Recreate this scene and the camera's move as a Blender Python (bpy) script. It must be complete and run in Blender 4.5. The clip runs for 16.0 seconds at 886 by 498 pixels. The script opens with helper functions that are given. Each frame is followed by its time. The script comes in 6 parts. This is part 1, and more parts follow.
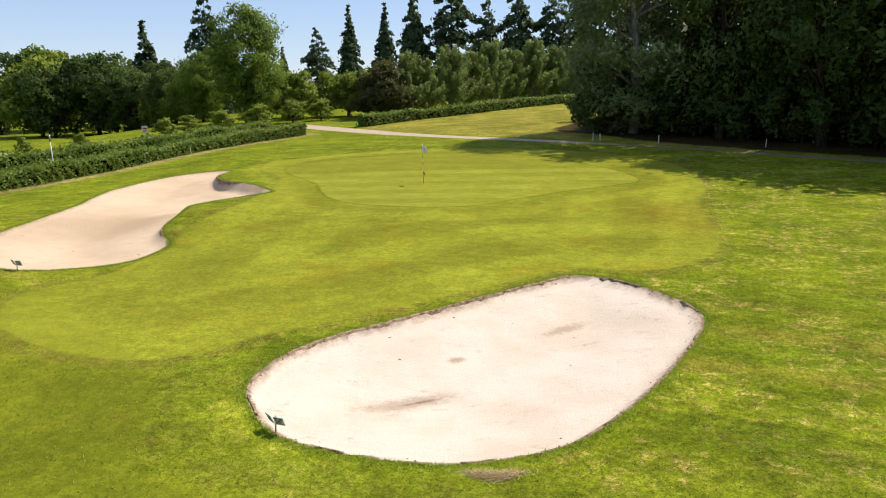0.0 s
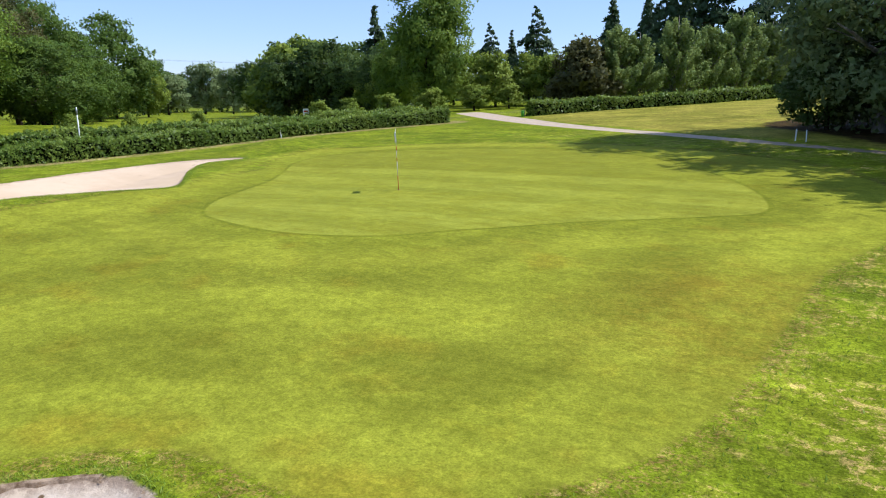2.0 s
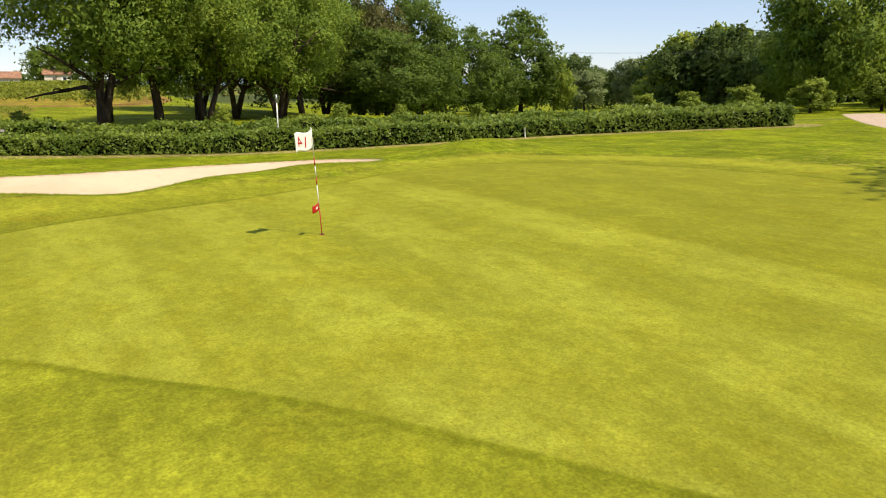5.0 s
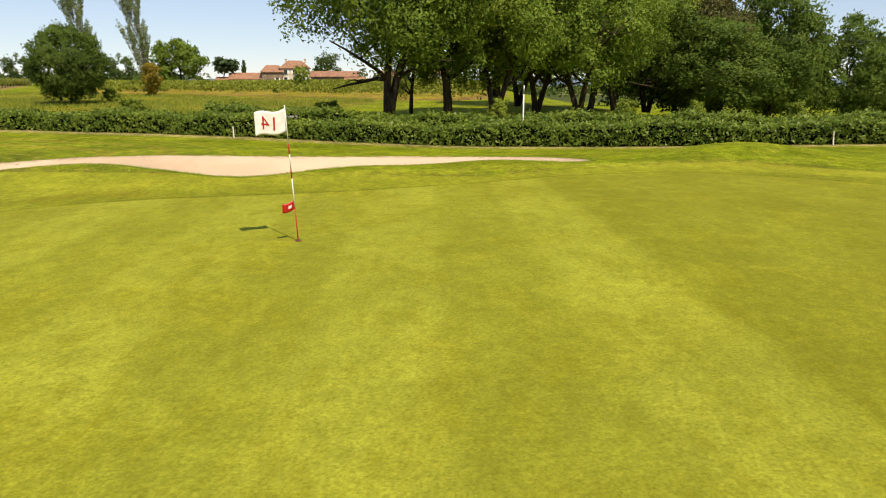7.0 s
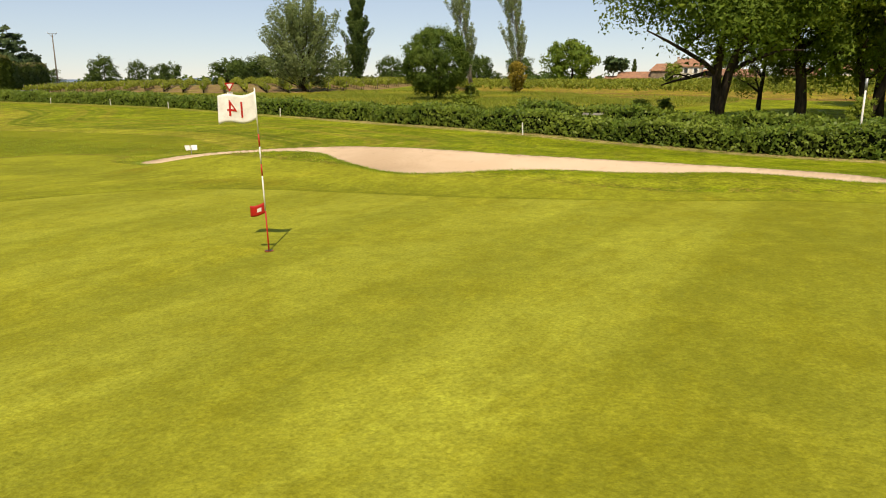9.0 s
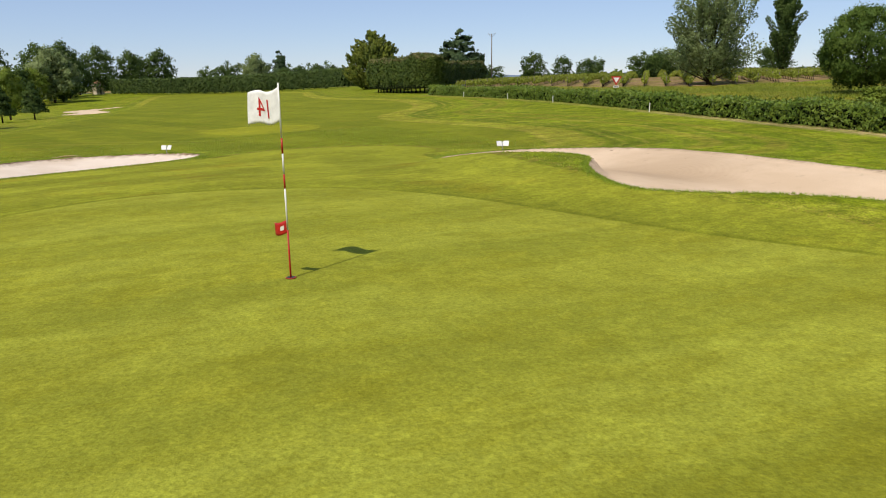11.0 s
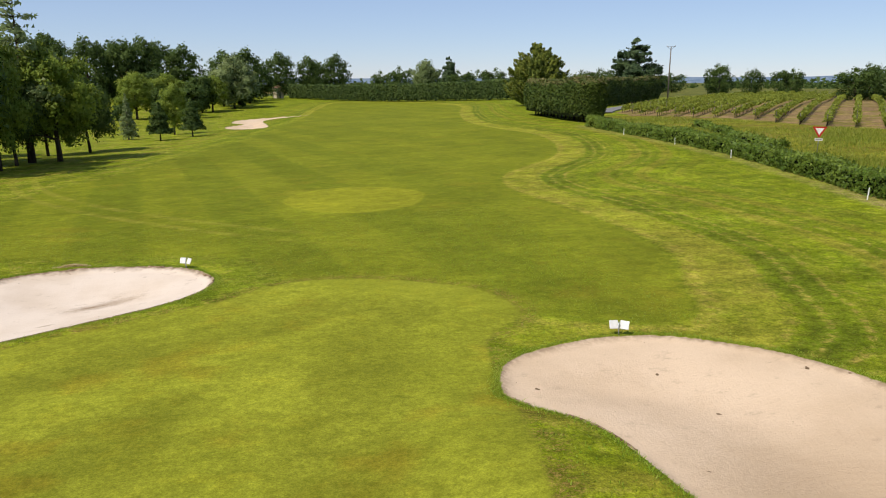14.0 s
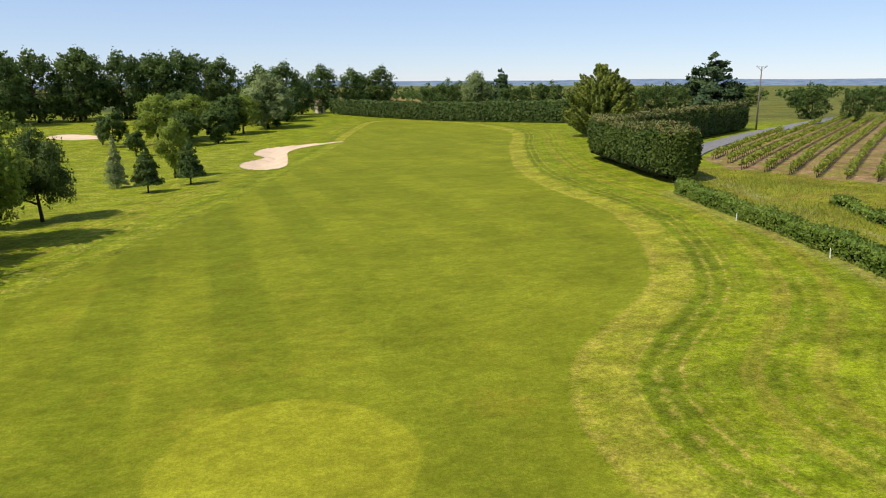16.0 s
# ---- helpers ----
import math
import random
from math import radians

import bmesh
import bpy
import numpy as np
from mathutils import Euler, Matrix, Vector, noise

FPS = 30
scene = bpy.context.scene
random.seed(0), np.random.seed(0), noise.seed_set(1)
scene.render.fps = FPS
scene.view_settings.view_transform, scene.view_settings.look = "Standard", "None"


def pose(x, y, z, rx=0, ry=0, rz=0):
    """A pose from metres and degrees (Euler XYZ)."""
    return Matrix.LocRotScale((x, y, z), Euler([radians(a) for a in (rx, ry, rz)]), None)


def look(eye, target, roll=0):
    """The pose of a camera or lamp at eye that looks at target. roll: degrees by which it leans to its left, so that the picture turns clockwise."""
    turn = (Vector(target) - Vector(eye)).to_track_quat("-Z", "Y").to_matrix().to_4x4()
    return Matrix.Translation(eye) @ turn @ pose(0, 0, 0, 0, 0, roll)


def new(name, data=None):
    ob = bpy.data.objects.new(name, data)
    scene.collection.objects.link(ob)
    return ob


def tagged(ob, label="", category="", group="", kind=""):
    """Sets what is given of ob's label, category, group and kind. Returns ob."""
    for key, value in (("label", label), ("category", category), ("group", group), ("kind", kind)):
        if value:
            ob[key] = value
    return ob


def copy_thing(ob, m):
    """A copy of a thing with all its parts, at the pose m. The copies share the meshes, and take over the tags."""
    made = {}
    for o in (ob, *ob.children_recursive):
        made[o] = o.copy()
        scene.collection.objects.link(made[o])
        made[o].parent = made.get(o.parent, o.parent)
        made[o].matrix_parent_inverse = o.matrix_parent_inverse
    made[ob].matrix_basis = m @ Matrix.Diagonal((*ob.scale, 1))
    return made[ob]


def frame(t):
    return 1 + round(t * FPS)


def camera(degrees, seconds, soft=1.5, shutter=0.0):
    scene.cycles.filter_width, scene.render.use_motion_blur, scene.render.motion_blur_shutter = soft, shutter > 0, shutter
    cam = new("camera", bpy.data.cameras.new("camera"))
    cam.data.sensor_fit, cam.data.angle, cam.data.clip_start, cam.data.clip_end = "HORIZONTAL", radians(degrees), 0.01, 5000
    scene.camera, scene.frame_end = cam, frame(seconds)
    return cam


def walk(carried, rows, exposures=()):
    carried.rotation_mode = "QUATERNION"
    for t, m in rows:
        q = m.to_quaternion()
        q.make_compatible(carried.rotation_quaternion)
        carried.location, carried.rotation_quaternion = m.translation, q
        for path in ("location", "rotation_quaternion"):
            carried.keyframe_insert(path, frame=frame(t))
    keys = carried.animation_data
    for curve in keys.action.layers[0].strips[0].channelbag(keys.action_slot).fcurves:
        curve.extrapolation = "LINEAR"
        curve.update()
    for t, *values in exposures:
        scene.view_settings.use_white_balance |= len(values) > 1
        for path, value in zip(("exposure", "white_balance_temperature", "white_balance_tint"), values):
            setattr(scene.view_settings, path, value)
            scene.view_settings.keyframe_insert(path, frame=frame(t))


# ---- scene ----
cam = camera(63.5, 16.0, soft=1.05)
PATH = [
    (0, (1.456, -39.97, 5.54), (1.437, -38.022, 5.087), -0.4),
    (0.5, (5.206, -35.089, 5.029), (5.069, -33.147, 4.572), -0.5),
    (1, (8.319, -30.787, 4.531), (8.011, -28.864, 4.075), -0.3),
    (1.5, (10.539, -26.873, 4.223), (9.98, -25.008, 3.766), -0.1),
    (2, (11.988, -22.817, 3.912), (11.192, -21.041, 3.453), 0.0),
    (2.5, (12.868, -19.027, 3.748), (11.898, -17.339, 3.288), 0.1),
    (3, (13.59, -15.477, 3.642), (12.456, -13.894, 3.183), 0.0),
    (3.5, (14.101, -12.449, 3.579), (12.811, -10.991, 3.12), 0.0),
    (3.7, (14.199, -11.343, 3.562), (12.849, -9.939, 3.102), 0.0),
    (5.8, (13.058, -1.935, 2.853), (11.221, -1.29, 2.395), -0.1),
    (6, (12.869, -1.17, 2.801), (11.0, -0.623, 2.344), 0.0),
    (6.5, (12.364, 0.594, 2.716), (10.44, 0.892, 2.258), 0.0),
    (7, (11.578, 2.095, 2.612), (9.632, 2.144, 2.154), 0.0),
    (7.5, (10.614, 3.557, 2.496), (8.677, 3.354, 2.038), 0.0),
    (8, (9.607, 4.817, 2.451), (7.714, 4.365, 1.993), -0.1),
    (8.5, (8.379, 5.83, 2.393), (6.562, 5.131, 1.935), -0.1),
    (9, (7.144, 6.809, 2.314), (5.451, 5.847, 1.857), -0.1),
    (9.5, (5.865, 7.411, 2.238), (4.325, 6.218, 1.783), -0.1),
    (10, (4.569, 7.923, 2.235), (3.225, 6.513, 1.78), -0.3),
    (12.3, (-0.809, 7.262, 2.436), (-1.337, 5.39, 1.975), -0.4),
    (12.5, (-1.21, 6.919, 2.535), (-1.733, 5.043, 2.077), -0.1),
    (13, (-2.268, 5.263, 3.382), (-2.778, 3.384, 2.925), -0.0),
    (13.5, (-3.533, 2.573, 4.518), (-4.022, 0.69, 4.058), -0.1),
    (14, (-4.952, -1.097, 5.677), (-5.413, -2.988, 5.215), -0.1),
    (14.5, (-6.383, -5.492, 6.866), (-6.809, -7.391, 6.403), -0.0),
    (15, (-7.756, -10.51, 7.973), (-8.146, -12.416, 7.51), -0.0),
    (15.5, (-9.47, -16.377, 9.117), (-9.82, -18.291, 8.658), -0.1),
    (16, (-11.117, -22.035, 10.179), (-11.437, -23.956, 9.722), -0.2),
]
walk(cam, [(t, look(eye, target, roll)) for t, eye, target, roll in PATH],
     [(0, 0.12, 6900, 10), (0.5, -0.02, 6400, 10), (1.0, -0.06, 6100, 10), (1.5, 0.03, 5600, 10), (2.2, 0.24, 5950, 10), (3.0, 0.33, 6950, 10), (3.5, 0.36, 7450, 10), (6.0, 0.18, 7650, 10), (7, 0.13, 7900, 10),
      (8.7, 0.02, 8450, 10), (9.5, -0.05, 7900, 10), (10.0, -0.11, 7200, 10), (12.5, -0.17, 6650, 10), (13.0, -0.15, 6750, 10), (13.5, -0.15, 6850, 10), (14.5, -0.16, 6650, 10), (15.5, 0.04, 6750, 10), (16, 0.06, 6750, 10)])

# ---- world, sun ----
SUN_AZ = Vector((0.884, 0.468))          # towards the sun
SUN_EL = radians(54.0)
world = bpy.data.worlds.new("world")
scene.world = world
world.use_nodes = True
wn = world.node_tree.nodes
sky = wn.new("ShaderNodeTexSky")
sky.sky_type = "NISHITA"
sky.sun_disc = False
sky.sun_elevation = SUN_EL
sky.sun_rotation = math.atan2(SUN_AZ.x, SUN_AZ.y)
sky.air_density = 1.0
sky.altitude = 1200
sky.dust_density = 0.0
sky.ozone_density = 3.0
wn["Background"].inputs["Strength"].default_value = 0.108
haze = wn.new("ShaderNodeMix")
haze.data_type = "RGBA"
haze.inputs[0].default_value = 0.42
haze.inputs[7].default_value = (4.7, 6.1, 9.6, 1)
tint = wn.new("ShaderNodeMix")
tint.data_type, tint.blend_type = "RGBA", "MULTIPLY"
tint.inputs[0].default_value = 1.0
tint.inputs[7].default_value = (0.96, 1.0, 1.08, 1)
world.node_tree.links.new(sky.outputs["Color"], tint.inputs[6])
world.node_tree.links.new(tint.outputs[2], haze.inputs[6])
world.node_tree.links.new(haze.outputs[2], wn["Background"].inputs["Color"])

sun = new("sun", bpy.data.lights.new("sun", "SUN"))
sun.data.energy = 5.0
sun.data.angle = radians(0.6)
sun.data.color = (1.0, 0.95, 0.86)
to_sun = Vector((SUN_AZ.x * math.cos(SUN_EL), SUN_AZ.y * math.cos(SUN_EL), math.sin(SUN_EL)))
sun.matrix_world = look(to_sun * 100, (0, 0, 0))


# ---- shape of the land ----
SWELL = [-0.32, 1.62, -0.28, -0.92, -0.4, -0.84, -0.26, -0.08, -0.76, 0.75, 1.17, 0.72, -0.63, -1.15,
         0.26, -1.35, -0.87, -1.25, -1.32, -0.32, 0.12, 0.15, -1.46, -1.78, -0.17, 0.29, 1.07, 1.2]
SWELL_X = (-90, -45, 0, 45)
SWELL_Y = (-300, -200, -120, -60, -15, 30, 80)


def bump(x, y, cx, cy, s):
    return np.exp(-((x - cx) ** 2 + (y - cy) ** 2) / (2 * s * s))


def land(x, y):
    """Height of the land without bunkers."""
    x, y = np.asarray(x, float), np.asarray(y, float)
    xc, yc = np.clip(x, -260, 160), np.clip(y, -420, 170)
    z = 1.06 - 0.0083 * xc + 0.0098 * yc
    i = 0
    for a in SWELL_X:
        for b in SWELL_Y:
            z = z + SWELL[i] * bump(x, y, a, b, 48.0)
            i += 1
    z = z + 0.2 * bump(x, y, -3, 4, 9) + 0.33 * bump(x, y, 0, -9, 5) - 0.25 * bump(x, y, -21, 0, 6) - 0.28 * bump(x, y, -22, 8, 9) + 1.3 * bump(x, y, -100, -85, 28) + 0.7 * bump(x, y, -115, -12, 34) - 1.2 * bump(x, y, -222, -35, 40)
    z = z + 0.25 * bump(x, y, -18, -8, 4) + 0.19 * bump(x, y, -19, 0, 4) + 0.13 * bump(x, y, -17, 7, 4) - 0.13 * bump(x, y, -10, 0, 4) + 0.17 * bump(x, y, -9.5, -7, 4) - 0.07 * bump(x, y, -12, -15, 4) - 0.09 * bump(x, y, -1, -27, 5)
    far = np.clip((np.hypot(x + 40, y + 60) - 420) / 900, 0, 1)
    drop = np.clip((x + 58) * -0.6 + (y - 20) * 0.8, 0, 190)
    z = z - (0.06 * drop + 0.5 * np.clip(drop / 8, 0, 1)) * smooth(-30, -60, x) * smooth(8, 36, y)
    return z - 14 * far * far * (3 - 2 * far)


def hz(x, y):
    return float(land(x, y))


def smooth(a, b, v):
    k = np.clip((v - a) / (b - a), 0, 1)
    return k * k * (3 - 2 * k)


def spline(pts, closed=True, steps=6):
    """A smooth line through the given plan points."""
    p = [np.array(q, float) for q in pts]
    n = len(p)
    out = []
    for i in range(n if closed else n - 1):
        if closed:
            a, b, c, d = p[i - 1], p[i], p[(i + 1) % n], p[(i + 2) % n]
        else:
            a, b, c, d = p[max(i - 1, 0)], p[i], p[i + 1], p[min(i + 2, n - 1)]
        for k in range(steps):
            t = k / steps
            out.append(0.5 * (2 * b + (c - a) * t + (2 * a - 5 * b + 4 * c - d) * t * t + (3 * b - a - 3 * c + d) * t ** 3))
    if not closed:
        out.append(p[-1])
    return np.array(out)


def line_distance(x, y, line, closed):
    best = np.full(x.shape, 1e9)
    m = len(line)
    for i in range(m if closed else m - 1):
        a, b = line[i], line[(i + 1) % m]
        d = b - a
        t = np.clip(((x - a[0]) * d[0] + (y - a[1]) * d[1]) / max(d @ d, 1e-9), 0, 1)
        best = np.minimum(best, np.hypot(x - a[0] - t * d[0], y - a[1] - t * d[1]))
    return best


def inside_distance(x, y, line):
    """Metres inside (+) or outside (-) a closed outline."""
    odd = np.zeros(x.shape, bool)
    m = len(line)
    for i in range(m):
        (ax, ay), (bx, by) = line[i], line[(i + 1) % m]
        if ay != by:
            odd ^= ((ay > y) != (by > y)) & (x < (bx - ax) * (y - ay) / (by - ay) + ax)
    d = line_distance(x, y, line, True)
    return np.where(odd, d, -d)


GREEN = spline([(0.2, -7.7), (-1.8, -7.15), (-3.3, -6.3), (-4.5, -4.6), (-5.3, -2.4), (-6.1, 0.5), (-7.4, 3.2), (-9.0, 6.3), (-9.5, 9.6), (-7.0, 12.6),
                (-2.5, 14.3), (1.8, 14.6), (6.0, 12.9), (9.2, 9.0), (11.6, 4.4), (12.2, 0.6), (10.6, -0.8), (9.1, -1.7), (7.1, -3.0),
                (5.6, -4.4), (4.5, -5.4), (3.2, -6.8), (1.8, -7.5)])
APRON = spline([(-11.4, 9.1), (-8.9, 3.5), (-8.0, -1.9), (-8.1, -7.0), (-9.1, -12.0), (-9.9, -16.8), (-11.5, -18.9), (-11.2, -21.2), (-10.0, -22.5),
                (-8.2, -23.7), (-6.2, -24.2), (-4.6, -23.8), (-3.4, -22.6), (-0.8, -21.0), (2.8, -18.6), (5.5, -16.9), (8.0, -17.0),
                (10.0, -16.0), (11.5, -13.9), (12.4, -10.6), (13.4, -5.9), (15.4, -1.0), (15.9, 6.2), (12.0, 13.0), (4.0, 17.4), (-5.0, 17.2), (-10.4, 13.8)])
SAND_A = spline([(-2.95, -25.7), (-2.4, -26.9), (-1.8, -27.6), (-0.9, -28.1), (0.5, -28.5), (1.6, -28.6), (2.9, -28.3), (4.0, -27.7), (5.3, -26.3),
                 (6.7, -24.4), (8.1, -22.1), (8.4, -20.8), (8.0, -19.6), (6.9, -18.1), (5.5, -17.5), (4.0, -18.4), (2.6, -19.4), (0.6, -20.9),
                 (-1.4, -22.4), (-2.4, -23.5), (-2.9, -24.7)])
SAND_B = spline([(-9.33, -14.04), (-10.06, -15.59), (-11.99, -16.42), (-13.95, -16.35), (-15.3, -15.4), (-16.35, -14.04), (-16.94, -11.72), (-16.75, -8.47),
                 (-17.04, -4.93), (-17.75, -1.97), (-18.12, 1.58), (-17.17, 5.44), (-15.5, 7.44), (-13.2, 7.71), (-13.0, 4.44), (-11.64, 1.99), (-9.57, -0.48),
                 (-7.95, -2.73), (-8.07, -4.26), (-8.84, -5.67), (-10.32, -7.55), (-10.31, -9.36), (-10.23, -11.58), (-9.38, -13.16)])
SAND_C = spline([(1.9, -140.5), (2.6, -150.0), (-0.4, -158.0), (2.4, -168.0), (1.6, -180.0), (-2.5, -184.5), (-9.0, -187.2), (-17.2, -188.6), (-12.0, -184.0), (-6.6, -177.0), (-4.4, -167.0), (-5.0, -152.0), (-5.2, -138.0), (-2.0, -134.5)])
SAND_D = spline([(59.5, -223.0), (57.0, -231.5), (48.0, -228.0), (44.0, -221.0), (50.9, -216.0)])
FAIR = spline([(-14.5, -17.0), (-17.6, -21.0), (-19.2, -25.0), (-19.4, -33.0), (-18.8, -41.0), (-20.2, -47.0), (-23.0, -51.0), (-28.0, -57.0),
               (-32.0, -67.0), (-34.0, -78.0), (-33.5, -92.0), (-35.0, -110.0), (-42.0, -140.0), (-52.0, -180.0), (-48.0, -225.0), (-30.0, -250.0), (-20.0, -215.0), (-13.5, -171.0),
               (-9.1, -144.0), (-3.2, -108.0), (0.9, -91.0), (3.4, -77.5), (6.4, -65.0), (9.8, -53.0), (11.5, -42.0), (9.0, -33.0), (3.0, -30.2), (-3.5, -29.0), (-6.0, -24.0)])
MOUND = spline([(-5.6, -41.9), (-6.8, -45.4), (-9.4, -46.6), (-11.9, -45.6), (-13.7, -42.7), (-13.2, -39.8), (-11.9, -37.6), (-9.1, -36.8), (-6.9, -38.3)])
PATH_LINE = spline([(-17.5, 50.0), (-12.0, 42.5), (-8.8, 38.5), (-3.7, 32.5), (1.7, 27.4), (6.8, 23.4), (13.0, 18.5), (18.6, 14.0), (24.3, 8.6), (29.0, 4.4), (40.0, -6.0), (56.0, -16.0)], False)
ROAD_LINE = spline([(-135.0, -180.0), (-110.0, -158.5), (-88.0, -140.0), (-74.5, -127.5), (-61.0, -113.5), (-55.5, -105.5)], False)
TRACK_LINE = spline([(-54.5, -106.0), (-51.0, -92.0), (-48.0, -76.0), (-44.8, -56.0), (-39.2, -33.0), (-32.6, -8.0), (-28.6, 6.0), (-24.0, 24.0), (-17.0, 40.0), (-13.5, 48.5), (-12.0, 62.0), (-16.0, 95.0)], False)
HEDGE_A = spline([(-43.6, -83.0), (-42.6, -73.0), (-41.8, -62.0), (-39.9, -48.0), (-35.6, -31.0), (-29.3, -8.5), (-26.4, 2.0), (-23.3, 12.0), (-20.8, 22.0), (-17.5, 29.5), (-13.9, 35.6)], False)
HEDGE_B = spline([(-36.5, -12.0), (-33.0, 1.0), (-29.6, 12.0), (-26.8, 22.0), (-23.0, 31.5), (-18.6, 40.5)], False)
HEDGE_C = spline([(-8.6, 43.2), (-4.0, 49.5), (3.5, 57.0), (12.0, 66.0), (22.0, 75.5), (34.0, 87.0)], False)
FIELD = spline([(-8.0, 42.5), (2.2, 29.6), (13.5, 20.6), (24.0, 10.8), (36.0, 14.0), (52.0, 60.0), (36.0, 86.0), (22.0, 74.0), (3.5, 55.5)])
WILD = spline([(-47.0, -100.0), (-43.5, -62.0), (-37.8, -32.0), (-32.0, -10.0), (-38.0, -4.0), (-52.0, -7.0), (-76.0, -4.0), (-80.0, -25.0), (-80.0, -48.0), (-64.0, -60.0), (-60.0, -82.0), (-55.0, -97.0)])
VINE_A = spline([(-59.0, -106.5), (-57.0, -99.5), (-55.3, -94.2), (-56.4, -90.0), (-58.0, -85.2), (-61.0, -80.0), (-59.6, -68.8), (-62.0, -61.5), (-65.5, -54.5), (-86.0, -54.0), (-140.0, -78.0), (-185.0, -128.0), (-150.0, -182.0), (-100.0, -148.0), (-70.0, -118.0)])
VINE_B = spline([(-84.0, -46.0), (-80.0, -20.0), (-78.0, 8.0), (-120.0, 16.0), (-200.0, 12.0), (-205.0, -60.0), (-150.0, -70.0)])
WOOD = spline([(11.5, 30.0), (14.6, 24.6), (17.6, 18.6), (21.6, 13.6), (26.0, 9.4), (31.0, 4.9), (42.0, -5.4), (62.0, -16.0), (75.0, 10.0), (70.0, 40.0), (48.0, 58.0), (26.0, 50.0), (16.0, 38.0)])


def lip_height(x, y, base):
    """Height of the cut turf edge round the sand; highest on the green side of the long bunker."""
    return base + 0.24 * bump(x, y, -12.2, 2.6, 1.3) + 0.06 * bump(x, y, -10.2, -11.7, 1.2) + 0.07 * bump(x, y, 1.5, -20.5, 5.0)


BUNKERS = ((SAND_A, 0.40, 0.12), (SAND_B, 0.34, 0.08), (SAND_C, 0.5, 0.15), (SAND_D, 0.4, 0.15))


def bunker_depth(x, y):
    d = np.zeros(np.shape(x))
    for line, deep, lip in BUNKERS:
        near = (x > line[:, 0].min() - 2) & (x < line[:, 0].max() + 2) & (y > line[:, 1].min() - 2) & (y < line[:, 1].max() + 2)
        s = np.full(np.shape(x), -9.0)
        s[near] = inside_distance(x[near], y[near], line)
        d += lip_height(x, y, lip) * smooth(0.03, 0.25, s) + deep * smooth(0.1, 3.4, s)
    return d


def rims(x, y):
    """Grassy mounds round the green side of the long bunker; they end at its sand."""
    s = inside_distance(x, y, SAND_B)
    m = 0.52 * bump(x, y, -9.9, -0.4, 2.3) + 0.31 * bump(x, y, -12.2, 4.4, 2.1) + 0.42 * bump(x, y, -9.5, -8.3, 1.7) + 0.28 * bump(x, y, -8.8, -11.0, 1.4) + 0.30 * bump(x, y, -8.4, -5.0, 1.7) + 0.62 * bump(x, y, -15.6, 14.4, 2.0) + 0.3 * bump(x, y, -13.6, 11.6, 2.0)
    return 0.82 * m * (1 - smooth(0.0, 0.55, s))


# ---- materials ----
def material(name):
    m = bpy.data.materials.new(name)
    m.use_nodes = True
    nt = m.node_tree
    return m, nt, nt.nodes["Principled BSDF"]


class Nodes:
    """Short writing for shader nodes."""

    def __init__(self, nt):
        self.nt = nt
        self.pos = nt.nodes.new("ShaderNodeNewGeometry").outputs["Position"]

    def link(self, a, b):
        if isinstance(a, (int, float)):
            b.default_value = a
        elif isinstance(a, tuple):
            b.default_value = a if len(a) == 4 or len(b.default_value) == 3 else (*a, 1)
        else:
            self.nt.links.new(a, b)

    def noise(self, scale, detail=4, rough=0.55, stretch=None, vec=None, out="Fac"):
        n = self.nt.nodes.new("ShaderNodeTexNoise")
        n.inputs["Scale"].default_value = scale
        n.inputs["Detail"].default_value = detail
        n.inputs["Roughness"].default_value = rough
        v = vec or self.pos
        if stretch:
            k = self.nt.nodes.new("ShaderNodeMapping")
            k.inputs["Scale"].default_value = stretch[:3]
            if len(stretch) > 3:
                k.inputs["Rotation"].default_value = (0, 0, stretch[3])
            self.link(v, k.inputs["Vector"])
            v = k.outputs["Vector"]
        self.link(v, n.inputs["Vector"])
        return n.outputs[out]

    def math(self, op, a, b=0.0, c=0.0, clamp=False):
        n = self.nt.nodes.new("ShaderNodeMath")
        n.operation, n.use_clamp = op, clamp
        for v, s in zip((a, b, c), n.inputs):
            self.link(v, s)
        return n.outputs[0]

    def range(self, v, a, b, lo=0.0, hi=1.0):
        n = self.nt.nodes.new("ShaderNodeMapRange")
        n.interpolation_type = "SMOOTHSTEP"
        for q, s in zip((v, a, b, lo, hi), n.inputs):
            self.link(q, s)
        return n.outputs[0]

    def mix(self, fac, a, b, blend="MIX"):
        n = self.nt.nodes.new("ShaderNodeMix")
        n.data_type, n.blend_type = "RGBA", blend
        self.link(fac, n.inputs[0])
        self.link(a, n.inputs[6])
        self.link(b, n.inputs[7])
        return n.outputs[2]

    def attr(self, name):
        n = self.nt.nodes.new("ShaderNodeAttribute")
        n.attribute_name = name
        return n.outputs["Fac"]

    def bump(self, height, strength, distance, onto):
        n = self.nt.nodes.new("ShaderNodeBump")
        n.inputs["Strength"].default_value = strength
        n.inputs["Distance"].default_value = distance
        self.link(height, n.inputs["Height"])
        self.nt.links.new(n.outputs["Normal"], onto)


